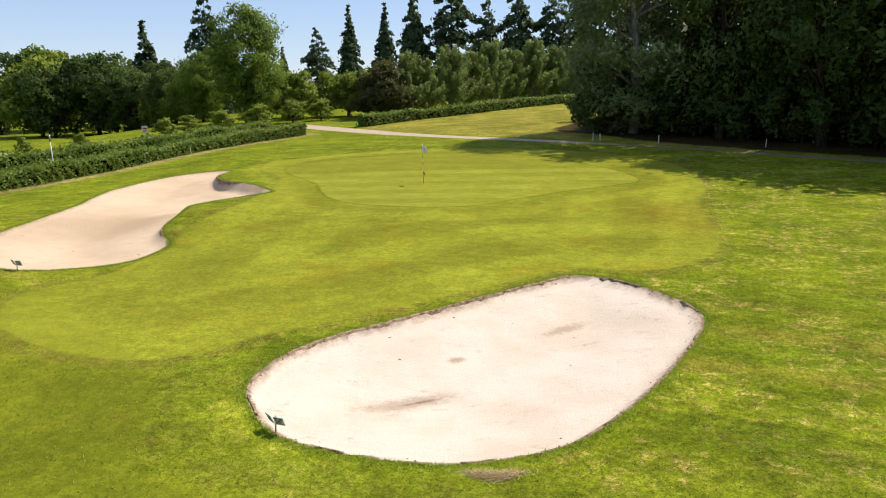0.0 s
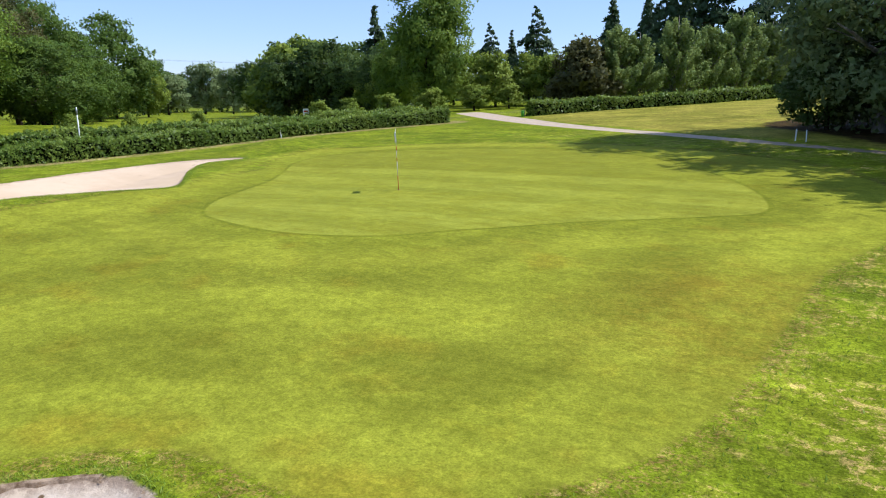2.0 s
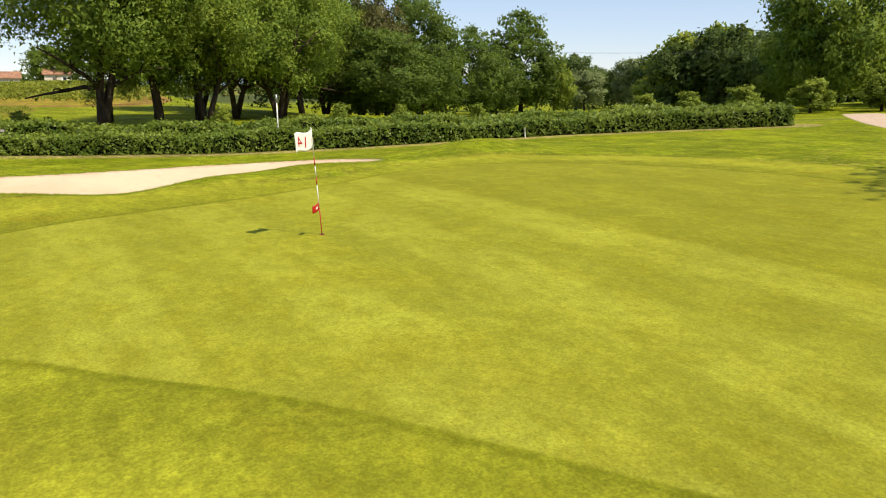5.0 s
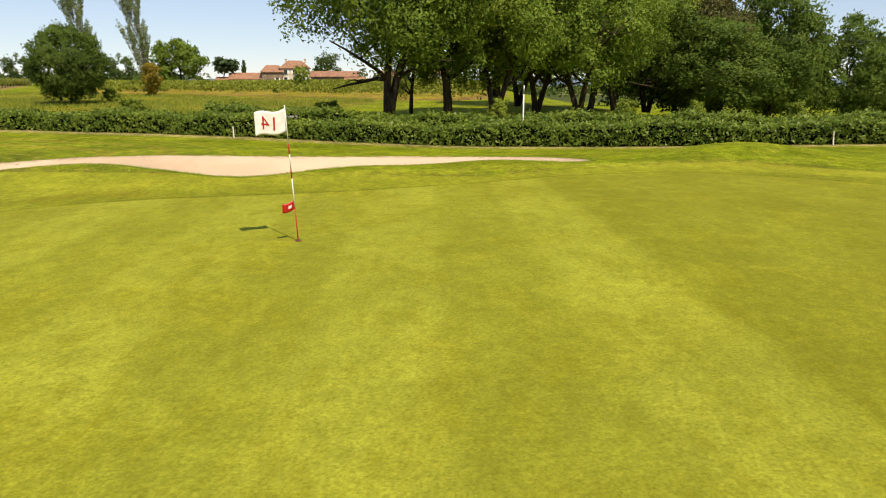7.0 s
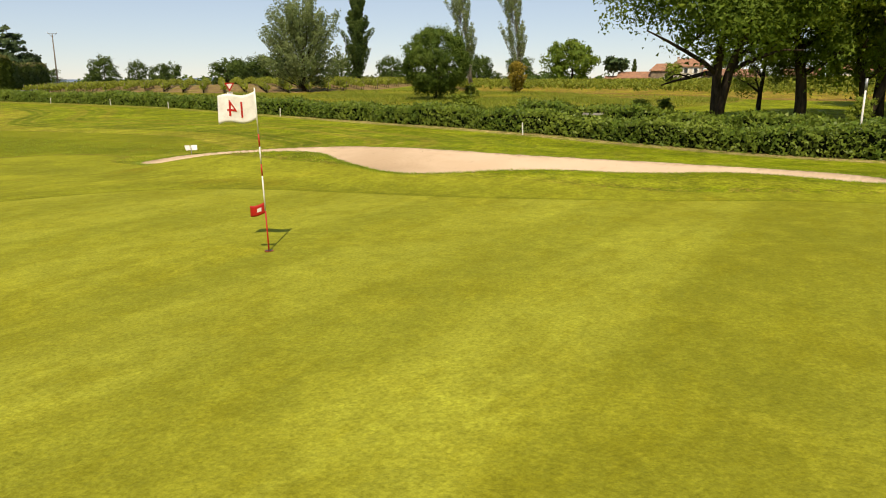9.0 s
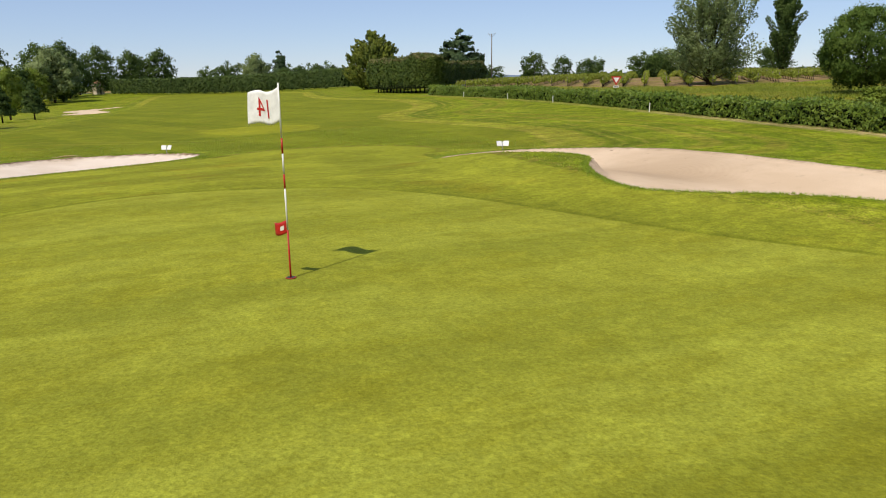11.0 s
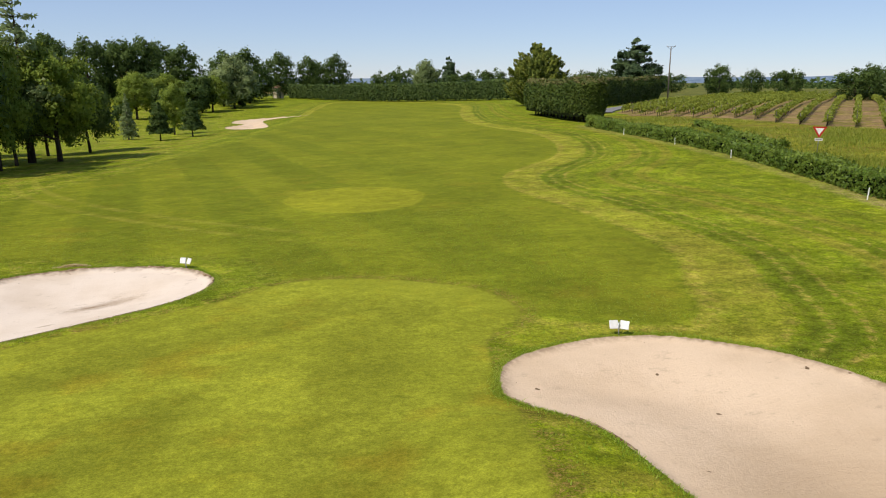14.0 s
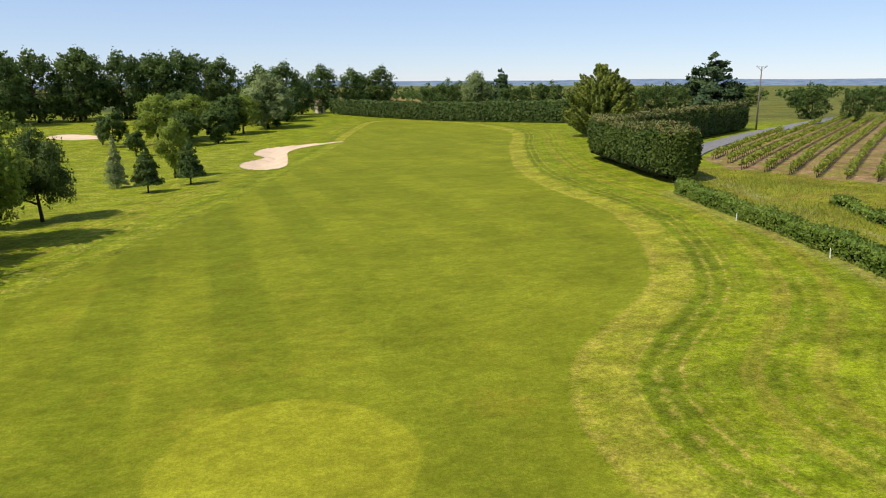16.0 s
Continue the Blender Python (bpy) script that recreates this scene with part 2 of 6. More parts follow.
def ground_material():
    m, nt, bsdf = material("turf_sand_and_soil")
    n = Nodes(nt)
    big = n.noise(0.045, 3)
    mid = n.noise(0.35, 4)
    small = n.noise(2.2, 5, 0.65)
    fine = n.noise(16, 4, 0.7)
    grit = n.noise(70, 3, 0.7)
    wob = n.math("MULTIPLY_ADD", n.noise(3.0, 4, 0.7), 0.5, -0.25)
    wob2 = n.math("MULTIPLY_ADD", n.noise(0.9, 3, 0.6), 0.8, -0.4)
    sep = nt.nodes.new("ShaderNodeSeparateXYZ")
    n.link(n.pos, sep.inputs[0])
    px, py = sep.outputs["X"], sep.outputs["Y"]

    def zone(name, wobble, k, a=-0.06, b=0.06):
        return n.range(n.math("MULTIPLY_ADD", wobble, k, n.attr(name)), a, b)

    def tuft(base, dark, light, amount=1.0):
        c = n.mix(n.range(mid, 0.36, 0.66), base, dark)
        c = n.mix(n.math("MULTIPLY", n.range(small, 0.5, 0.72), 0.6 * amount), c, light)
        return n.mix(n.math("MULTIPLY", n.range(fine, 0.42, 0.68), 0.45 * amount), c, tuple(v * 0.62 for v in dark))

    # rough
    rough = tuft((0.165, 0.238, 0.015), (0.112, 0.180, 0.011), (0.25, 0.290, 0.045))
    straw = n.math("MULTIPLY", n.range(n.noise(0.55, 5, 0.7), 0.44, 0.56), n.range(n.noise(3.6, 6, 0.9), 0.52, 0.58))
    straw = n.math("MULTIPLY", straw, n.range(px, -6.0, 8.0, 0.22, 1.0))
    rough = n.mix(n.math("MULTIPLY", straw, 0.8), rough, (0.44, 0.38, 0.18))
    blotch = n.range(n.noise(1.6, 3, 0.5), 0.70, 0.76)
    rough = n.mix(n.math("MULTIPLY", blotch, 0.5), rough, (0.16, 0.11, 0.055))
    # mowing swaths beside the fairway
    swath = n.attr("fair")
    swath = n.math("MULTIPLY_ADD", wob2, 0.4, n.math("MULTIPLY_ADD", wob, 0.25, swath))
    broken = n.range(n.noise(0.5, 4, 0.65), 0.32, 0.6, 0.35, 1.0)
    west = n.range(px, -10.0, -16.0, 0.25, 1.0)
    pale_band = n.math("MULTIPLY", n.range(swath, -2.7, -2.2), n.range(swath, 0.0, -0.3))
    dark_band = n.math("MULTIPLY", n.range(swath, -4.3, -3.8), n.range(swath, -2.5, -3.0))
    streaks = n.math("MULTIPLY", n.range(n.math("SINE", n.math("MULTIPLY", swath, 2.6)), 0.1, 0.9), n.math("MULTIPLY", n.range(swath, -13.0, -9.0), n.range(swath, -4.4, -4.8)))
    rough = n.mix(n.math("MULTIPLY", n.math("MULTIPLY", pale_band, broken), n.math("MULTIPLY", west, 0.6)), rough, (0.255, 0.270, 0.052))
    east = n.math("MULTIPLY", n.math("MULTIPLY", n.range(swath, -1.5, -0.9), n.range(swath, 0.1, -0.3)), n.range(px, -12.0, -6.0))
    rough = n.mix(n.math("MULTIPLY", n.math("MULTIPLY", east, broken), 0.6), rough, (0.090, 0.140, 0.012))
    rough = n.mix(n.math("MULTIPLY", n.math("MULTIPLY", dark_band, broken), 0.45), rough, (0.080, 0.140, 0.010))
    rough = n.mix(n.math("MULTIPLY", n.math("MULTIPLY", streaks, broken), 0.5), rough, (0.215, 0.20, 0.045))
    lines = n.math("MULTIPLY", n.range(n.math("SINE", n.math("MULTIPLY_ADD", swath, 7.4, n.math("MULTIPLY", wob, 3.0))), 0.25, 0.95), n.range(n.noise(0.9, 5, 0.75), 0.42, 0.62))
    lines = n.math("MULTIPLY", lines, n.math("MULTIPLY", n.range(swath, -17.0, -12.0), n.range(swath, -1.9, -2.6)))
    rough = n.mix(n.math("MULTIPLY", lines, 0.55), rough, (0.075, 0.115, 0.010))
    for off, half, deep in ((-2.95, 0.36, 0.62), (-3.75, 0.34, 0.58), (-4.5, 0.22, 0.4), (-7.4, 0.3, 0.22)):
        gap = n.math("ABSOLUTE", n.math("SUBTRACT", swath, off))
        groove = n.math("MULTIPLY", n.range(n.math("MULTIPLY_ADD", wob, 0.5, gap), half, half * 0.3), n.range(n.noise(0.5, 5, 0.75), 0.40, 0.60))
        groove = n.math("MULTIPLY", groove, west)
        rough = n.mix(n.math("MULTIPLY", groove, deep), rough, n.mix(n.range(fine, 0.4, 0.65), (0.060, 0.105, 0.009), (0.092, 0.100, 0.016)))
        crest = n.math("MULTIPLY", n.math("MULTIPLY", n.range(gap, half * 2.0, half * 1.4), n.range(gap, half * 0.8, half * 1.2)), n.range(n.noise(2.2, 5, 0.8), 0.45, 0.6))
        rough = n.mix(n.math("MULTIPLY", n.math("MULTIPLY", crest, west), 0.45), rough, (0.30, 0.27, 0.09))
    lip_straw = n.math("MULTIPLY", n.math("MULTIPLY", n.range(swath, -0.9, -0.45), n.range(swath, 0.1, -0.2)), n.range(n.noise(1.8, 5, 0.75), 0.42, 0.62))
    rough = n.mix(n.math("MULTIPLY", n.math("MULTIPLY", lip_straw, west), 0.45), rough, (0.33, 0.29, 0.10))
    # fairway
    f_noise = n.noise(0.12, 4, 0.6, (1.0, 0.45, 1.0, 0.25))
    fair = n.mix(n.range(f_noise, 0.38, 0.64), (0.160, 0.212, 0.020), (0.128, 0.177, 0.016))
    lanes = n.range(n.math("SINE", n.math("MULTIPLY_ADD", px, -0.99, n.math("MULTIPLY_ADD", py, -0.163, n.math("MULTIPLY_ADD", wob2, 0.9, -8.3)))), -0.3, 0.3)
    fair = n.mix(n.math("MULTIPLY", lanes, n.range(n.math("MULTIPLY_ADD", wob2, 8.0, px), -18.0, -6.0, 0.2, 0.52)), fair, (0.088, 0.136, 0.012))
    wheel = n.nt.nodes.new("ShaderNodeVectorMath")
    wheel.operation = "DISTANCE"
    n.link(n.pos, wheel.inputs[0])
    wheel.inputs[1].default_value = (-44.1, -77.9, 0.0)
    tyre = n.math("ABSOLUTE", n.math("SUBTRACT", n.math("ABSOLUTE", n.math("SUBTRACT", wheel.outputs["Value"], 59.7)), 0.75))
    tyre = n.math("MULTIPLY", n.range(n.math("MULTIPLY_ADD", wob, 0.35, tyre), 0.42, 0.12), n.math("MULTIPLY", n.range(px, -9.0, -3.0), n.range(n.noise(0.6, 4, 0.7), 0.34, 0.56)))
    tyre = n.math("MULTIPLY", tyre, n.range(py, -20.0, -26.0))
    fair = n.mix(n.math("MULTIPLY", n.range(n.noise(0.8, 5, 0.7), 0.5, 0.68), 0.3), fair, (0.105, 0.135, 0.013))
    fair = n.mix(n.math("MULTIPLY", n.range(n.noise(0.33, 4, 0.7), 0.56, 0.7), 0.3), fair, (0.19, 0.17, 0.026))
    fair = n.mix(n.math("MULTIPLY", n.range(small, 0.45, 0.7), 0.3), fair, (0.20, 0.228, 0.03))
    fair = n.mix(n.math("MULTIPLY", n.range(fine, 0.45, 0.7), 0.3), fair, (0.07, 0.11, 0.01))
    col = n.mix(zone("fair", wob2, 0.5, -0.5, 0.4), rough, fair)
    col = n.mix(n.math("MULTIPLY", tyre, 0.5), col, (0.225, 0.250, 0.050))
    col = n.mix(zone("mound", wob, 0.2, -0.12, 0.12), col, n.mix(n.range(small, 0.4, 0.7), (0.205, 0.250, 0.026), (0.180, 0.226, 0.021)))
    # apron
    a_noise = n.noise(0.28, 4, 0.6)
    apron = n.mix(n.range(a_noise, 0.36, 0.64), (0.206, 0.262, 0.034), (0.172, 0.222, 0.027))
    apron = n.mix(n.math("MULTIPLY", n.range(n.noise(0.5, 3), 0.55, 0.7), 0.55), apron, (0.20, 0.185, 0.022))
    apron = n.mix(n.math("MULTIPLY", n.range(n.noise(3.5, 5, 0.72), 0.46, 0.66), 0.4), apron, (0.128, 0.168, 0.016))
    apron = n.mix(n.math("MULTIPLY", n.range(n.noise(1.1, 4, 0.65), 0.55, 0.7), 0.4), apron, (0.23, 0.265, 0.028))
    apron = n.mix(n.math("MULTIPLY", n.range(fine, 0.42, 0.7), 0.42), apron, (0.105, 0.14, 0.014))
    apron = n.mix(n.math("MULTIPLY", n.range(grit, 0.5, 0.7), 0.25), apron, (0.26, 0.29, 0.05))
    ringed = n.range(n.math("SINE", n.math("MULTIPLY_ADD", n.attr("apron"), 1.55, n.math("MULTIPLY", wob2, 0.9))), -0.6, 0.6, 0.96, 1.15)
    apron = n.mix(1.0, apron, ringed, "MULTIPLY")
    spot = n.nt.nodes.new("ShaderNodeVectorMath")
    spot.operation = "DISTANCE"
    n.link(n.pos, spot.inputs[0])
    spot.inputs[1].default_value = (12.2, -9.0, -0.2)
    dry = n.math("MULTIPLY", n.range(n.math("MULTIPLY_ADD", wob2, 4.0, spot.outputs["Value"]), 5.0, 1.4), n.range(n.noise(2.4, 5, 0.75), 0.36, 0.6, 0.35, 1.0))
    apron = n.mix(n.math("MULTIPLY", dry, 0.55), apron, n.mix(n.range(fine, 0.4, 0.65), (0.185, 0.158, 0.024), (0.125, 0.115, 0.016)))
    col = n.mix(zone("apron", wob, 0.25, -0.08, 0.08), col, apron)
    # long grass and leaf bits where the apron ends
    brink = n.math("MULTIPLY", n.range(n.math("MULTIPLY_ADD", wob2, 0.5, n.attr("apron")), -0.75, -0.25), n.range(n.attr("apron"), 0.12, -0.1))
    col = n.mix(n.math("MULTIPLY", n.math("MULTIPLY", brink, n.range(n.noise(2.0, 5, 0.8), 0.42, 0.6)), 0.7), col, n.mix(n.range(fine, 0.45, 0.6), (0.085, 0.125, 0.010), (0.26, 0.20, 0.085)))
    # green with mowing stripes along x
    stripe = n.math("SINE", n.math("MULTIPLY_ADD", n.math("ADD", py, n.math("MULTIPLY", wob2, 0.3)), 2.094, -4.817))
    g_noise = n.noise(0.42, 4, 0.55)
    green = n.mix(n.range(stripe, -0.35, 0.35), (0.240, 0.305, 0.042), (0.196, 0.250, 0.031))
    green = n.mix(n.range(n.math("MULTIPLY_ADD", wob2, 0.6, py), 4.9, 5.7, 0.0, 0.62), green, (0.150, 0.188, 0.018))
    green = n.mix(n.math("MULTIPLY", n.range(g_noise, 0.42, 0.66), 0.6), green, (0.178, 0.215, 0.022))
    green = n.mix(n.math("MULTIPLY", n.range(n.noise(1.1, 4, 0.6), 0.52, 0.72), 0.4), green, (0.255, 0.305, 0.036))
    streak = n.noise(2.4, 5, 0.7, (0.35, 1.0, 1.0))
    green = n.mix(n.math("MULTIPLY", n.range(streak, 0.46, 0.66), 0.42), green, (0.158, 0.180, 0.012))
    green = n.mix(n.math("MULTIPLY", n.range(n.noise(9, 5, 0.75), 0.50, 0.70), 0.30), green, (0.275, 0.325, 0.04))
    green = n.mix(n.math("MULTIPLY", n.range(n.noise(28, 3, 0.7), 0.42, 0.66), 0.42), green, (0.12, 0.145, 0.010))
    green = n.mix(n.math("MULTIPLY", n.range(grit, 0.52, 0.7), 0.2), green, (0.30, 0.32, 0.04))
    green = n.mix(1.0, green, (1.05, 1.06, 1.35), "MULTIPLY")
    col = n.mix(zone("green", wob, 0.10, -0.05, 0.05), col, green)
    g_sd = n.math("MULTIPLY_ADD", wob, 0.12, n.attr("green"))
    rim = n.math("MULTIPLY", n.range(g_sd, -1.5, -0.9), n.range(g_sd, 0.05, -0.05))
    col = n.mix(n.math("MULTIPLY", rim, 0.24), col, (0.112, 0.155, 0.014))
    cut = n.math("MULTIPLY", n.range(g_sd, -0.22, -0.08), n.range(g_sd, 0.04, -0.04))
    col = n.mix(n.math("MULTIPLY", cut, 0.4), col, (0.090, 0.125, 0.010))
    pale_ring = n.math("MULTIPLY", n.range(g_sd, -3.1, -2.6), n.range(g_sd, -1.5, -2.0))
    col = n.mix(n.math("MULTIPLY", pale_ring, 0.45), col, (0.235, 0.290, 0.038))
    # dry field beyond the path
    field = n.mix(n.range(mid, 0.35, 0.65), (0.255, 0.270, 0.065), (0.175, 0.205, 0.038))
    field = n.mix(n.math("MULTIPLY", n.range(fine, 0.45, 0.7), 0.4), field, (0.12, 0.12, 0.03))
    col = n.mix(zone("field", wob2, 0.5, -0.3, 0.3), col, field)
    # vineyard soil and the wild verge
    soil = n.mix(n.range(n.noise(0.6, 4), 0.35, 0.65), (0.235, 0.19, 0.145), (0.165, 0.135, 0.095))
    soil = n.mix(n.math("MULTIPLY", n.range(n.noise(0.35, 5, 0.7), 0.46, 0.6), 0.75), soil, (0.15, 0.175, 0.035))
    col = n.mix(zone("vine_a", wob2, 1.0, -0.4, 0.4), col, soil)
    soil_b = n.mix(n.range(n.noise(0.6, 4), 0.4, 0.6), (0.22, 0.185, 0.06), (0.20, 0.22, 0.03))
    col = n.mix(zone("vine_b", wob2, 1.0, -0.4, 0.4), col, soil_b)
    bank = n.math("MULTIPLY", n.range(n.attr("vine_b"), -0.5, 0.6), n.range(n.math("MULTIPLY_ADD", wob2, 2.0, n.attr("vine_b")), 5.0, 2.6))
    col = n.mix(n.math("MULTIPLY", bank, 0.8), col, n.mix(n.range(n.noise(0.9, 5, 0.7), 0.4, 0.6), (0.21, 0.145, 0.075), (0.15, 0.13, 0.045)))
    wild = tuft((0.180, 0.215, 0.030), (0.130, 0.160, 0.022), (0.25, 0.24, 0.06), 1.2)
    wild = n.mix(n.math("MULTIPLY", n.range(n.noise(0.16, 4, 0.6), 0.50, 0.64), 0.5), wild, (0.150, 0.125, 0.045))
    col = n.mix(zone("wild", wob2, 1.5, -0.6, 0.6), col, wild)
    # woodland floor beside the path, with the trees' shade painted into its dark colour
    shaded_floor = n.mix(n.range(small, 0.4, 0.65), (0.050, 0.036, 0.020), (0.030, 0.032, 0.012))
    col = n.mix(zone("wood", wob2, 1.6, -0.5, 0.5), col, n.mix(n.math("MULTIPLY", n.range(fine, 0.5, 0.7), 0.5), shaded_floor, (0.085, 0.062, 0.034)))
    # leaf litter under the hedge
    lit = n.math("MULTIPLY", n.range(n.math("MULTIPLY_ADD", wob, 0.9, n.attr("hedge")), 2.35, 1.5), n.range(n.noise(3.2, 5, 0.75), 0.36, 0.58))
    col = n.mix(n.math("MULTIPLY", lit, n.range(py, -40.0, -20.0, 0.35, 0.95)), col, n.mix(n.range(fine, 0.35, 0.65), (0.36, 0.33, 0.25), (0.20, 0.175, 0.115)))
    # far plain in patches
    vor = nt.nodes.new("ShaderNodeTexVoronoi")
    vor.inputs["Scale"].default_value = 0.0035
    n.link(n.pos, vor.inputs["Vector"])
    sepc = nt.nodes.new("ShaderNodeSeparateColor")
    n.link(vor.outputs["Color"], sepc.inputs[0])
    plain = n.mix(n.range(sepc.outputs[0], 0.55, 0.65), (0.055, 0.085, 0.035), (0.15, 0.18, 0.06))
    plain = n.mix(n.range(sepc.outputs[1], 0.82, 0.86), plain, (0.22, 0.19, 0.10))
    col = n.mix(n.range(n.attr("far"), 290.0, 370.0), col, plain)
    beyond = n.math("MULTIPLY", n.range(n.math("MULTIPLY_ADD", wob2, 20.0, px), -72.0, -90.0), n.range(n.math("MULTIPLY_ADD", wob2, 20.0, py), -158.0, -176.0))
    col = n.mix(beyond, col, n.mix(n.range(big, 0.4, 0.6), (0.125, 0.150, 0.048), (0.085, 0.115, 0.036)))
    # uneven growth at several sizes
    grow = n.range(n.noise(0.22, 4, 0.6), 0.3, 0.7, 0.86, 1.13)
    for scale, low, high, stretch in ((0.75, 0.84, 1.16, (0.6, 1.0, 1.0)), (2.6, 0.80, 1.18, (0.8, 1.0, 1.0)), (8.5, 0.76, 1.22, None), (30.0, 0.70, 1.28, None)):
        grow = n.math("MULTIPLY", grow, n.range(n.noise(scale, 4, 0.65, stretch), 0.32, 0.68, low, high))
    calm = n.range(n.attr("apron"), -0.1, 0.1, 1.1, 0.62)
    calm = n.math("MULTIPLY", calm, n.range(n.attr("fair"), -0.2, 0.2, 1.0, 0.6))
    calm = n.math("MULTIPLY", calm, n.range(n.attr("green"), -0.1, 0.1, 1.0, 0.66))
    grow = n.math("ADD", n.math("MULTIPLY", n.math("SUBTRACT", grow, 1.0), calm), 1.0)
    col = n.mix(1.0, col, grow, "MULTIPLY")
    col = n.mix(1.0, col, (1.15, 0.94, 0.63), "MULTIPLY")
    # ruts and gravel path
    ruts = n.math("MULTIPLY", n.range(n.math("ABSOLUTE", n.math("SUBTRACT", n.attr("track"), 0.7)), 0.4, 0.15), n.range(n.noise(0.7, 4, 0.7), 0.35, 0.6))
    col = n.mix(n.math("MULTIPLY", ruts, 0.3), col, (0.30, 0.25, 0.15))
    gravel = n.mix(n.range(small, 0.35, 0.65), (0.54, 0.42, 0.32), (0.43, 0.33, 0.24))
    gravel = n.mix(n.math("MULTIPLY", n.range(fine, 0.45, 0.7), 0.4), gravel, (0.24, 0.20, 0.14))
    broad = n.range(py, 24.0, 40.0, 0.0, 0.75)
    broad = n.math("SUBTRACT", broad, n.range(px, 6.0, 16.0, 0.0, 0.22))
    # gravel darkened towards the wood: tree shade painted in, with some overgrowth
    gravel = n.mix(n.range(n.math("MULTIPLY_ADD", wob2, 4.0, px), 10.0, 17.0, 0.0, 0.75), gravel, n.mix(n.range(fine, 0.4, 0.65), (0.17, 0.125, 0.08), (0.09, 0.075, 0.04)))
    col = n.mix(n.range(n.math("SUBTRACT", n.math("MULTIPLY_ADD", wob, 0.9, n.attr("path")), broad), 0.86, 0.62), col, gravel)
    # sand with rake marks and damp stains
    sand = n.mix(n.range(n.noise(0.32, 4, 0.6), 0.36, 0.66), (0.63, 0.475, 0.328), (0.55, 0.405, 0.270))
    pale = n.attr("pale")
    sand = n.mix(pale, sand, n.mix(n.range(n.noise(0.4, 4, 0.6), 0.4, 0.66), (0.68, 0.57, 0.465), (0.61, 0.495, 0.385)))
    sand = n.mix(n.math("MULTIPLY", n.range(n.noise(1.7, 5, 0.7, (1, 1.6, 1)), 0.58, 0.72), 0.45), sand, (0.34, 0.25, 0.17))
    sand = n.mix(n.math("MULTIPLY", n.range(fine, 0.5, 0.75), 0.2), sand, (0.40, 0.31, 0.22))
    sand = n.mix(n.range(n.noise(3.3, 2, 0.4), 0.765, 0.79), sand, (0.14, 0.09, 0.05))
    s_sd = n.math("MULTIPLY_ADD", wob, 0.28, n.attr("sand"))
    damp = n.nt.nodes.new("ShaderNodeVectorMath")
    damp.operation = "DISTANCE"
    n.link(n.pos, damp.inputs[0])
    damp.inputs[1].default_value = (-13.6, -8.6, -0.7)
    away = n.math("MULTIPLY_ADD", wob2, 2.2, damp.outputs["Value"])
    rings = n.range(n.math("SINE", n.math("MULTIPLY_ADD", damp.outputs["Value"], 34.0, n.math("MULTIPLY", wob, 8.0))), -0.4, 0.8)
    wet = n.range(away, 4.0, 1.2)
    sand = n.mix(n.math("MULTIPLY", wet, n.math("MULTIPLY_ADD", rings, 0.05, 0.58)), sand, (0.38, 0.265, 0.16))
    for place, slant, size, strong in (((0.55, -25.2, 0.0), 0.41, (1.3, 0.34), 0.55), ((0.8, -25.1, 0.0), 0.41, (0.42, 0.07), 0.95), ((4.7, -20.9, 0.0), 0.6, (0.9, 0.2), 0.5), ((1.6, -23.0, 0.0), 0.3, (0.25, 0.14), 0.6)):
        k = n.nt.nodes.new("ShaderNodeMapping")
        k.vector_type = "TEXTURE"
        k.inputs["Location"].default_value = place
        k.inputs["Rotation"].default_value = (0, 0, slant)
        k.inputs["Scale"].default_value = (*size, 50)
        n.link(n.pos, k.inputs["Vector"])
        r = n.nt.nodes.new("ShaderNodeVectorMath")
        r.operation = "LENGTH"
        n.link(k.outputs["Vector"], r.inputs[0])
        mark = n.range(n.math("ADD", r.outputs["Value"], n.math("MULTIPLY_ADD", n.noise(5, 5, 0.8), 2.2, -1.1)), 1.3, 0.3)
        sand = n.mix(n.math("MULTIPLY", mark, strong), sand, (0.27, 0.185, 0.115))
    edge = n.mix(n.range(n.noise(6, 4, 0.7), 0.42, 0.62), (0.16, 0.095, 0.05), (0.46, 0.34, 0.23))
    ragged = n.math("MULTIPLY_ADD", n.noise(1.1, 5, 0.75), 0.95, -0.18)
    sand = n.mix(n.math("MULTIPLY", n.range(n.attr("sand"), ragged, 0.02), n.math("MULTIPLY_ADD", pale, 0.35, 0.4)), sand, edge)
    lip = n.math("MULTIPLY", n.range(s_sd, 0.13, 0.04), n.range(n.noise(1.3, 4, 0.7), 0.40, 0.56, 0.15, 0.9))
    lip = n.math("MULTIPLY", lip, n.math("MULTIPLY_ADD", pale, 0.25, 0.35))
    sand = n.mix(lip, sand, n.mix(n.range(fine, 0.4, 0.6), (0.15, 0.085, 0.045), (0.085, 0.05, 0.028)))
    s_on = n.range(s_sd, -0.03, 0.03)
    fringe = n.math("MULTIPLY", n.range(s_sd, -0.32, -0.05), 0.5)
    col = n.mix(fringe, col, n.mix(n.range(fine, 0.4, 0.65), (0.14, 0.19, 0.012), (0.09, 0.135, 0.009)))
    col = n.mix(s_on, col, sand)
    nt.links.new(col, bsdf.inputs["Base Color"])
    bsdf.inputs["Roughness"].default_value = 0.9
    bsdf.inputs["Specular IOR Level"].default_value = 0.04
    rel = n.math("ADD", n.math("MULTIPLY", fine, 0.7), n.math("MULTIPLY", small, 0.8))
    n.bump(rel, 0.55, 0.05, bsdf.inputs["Normal"])
    return m


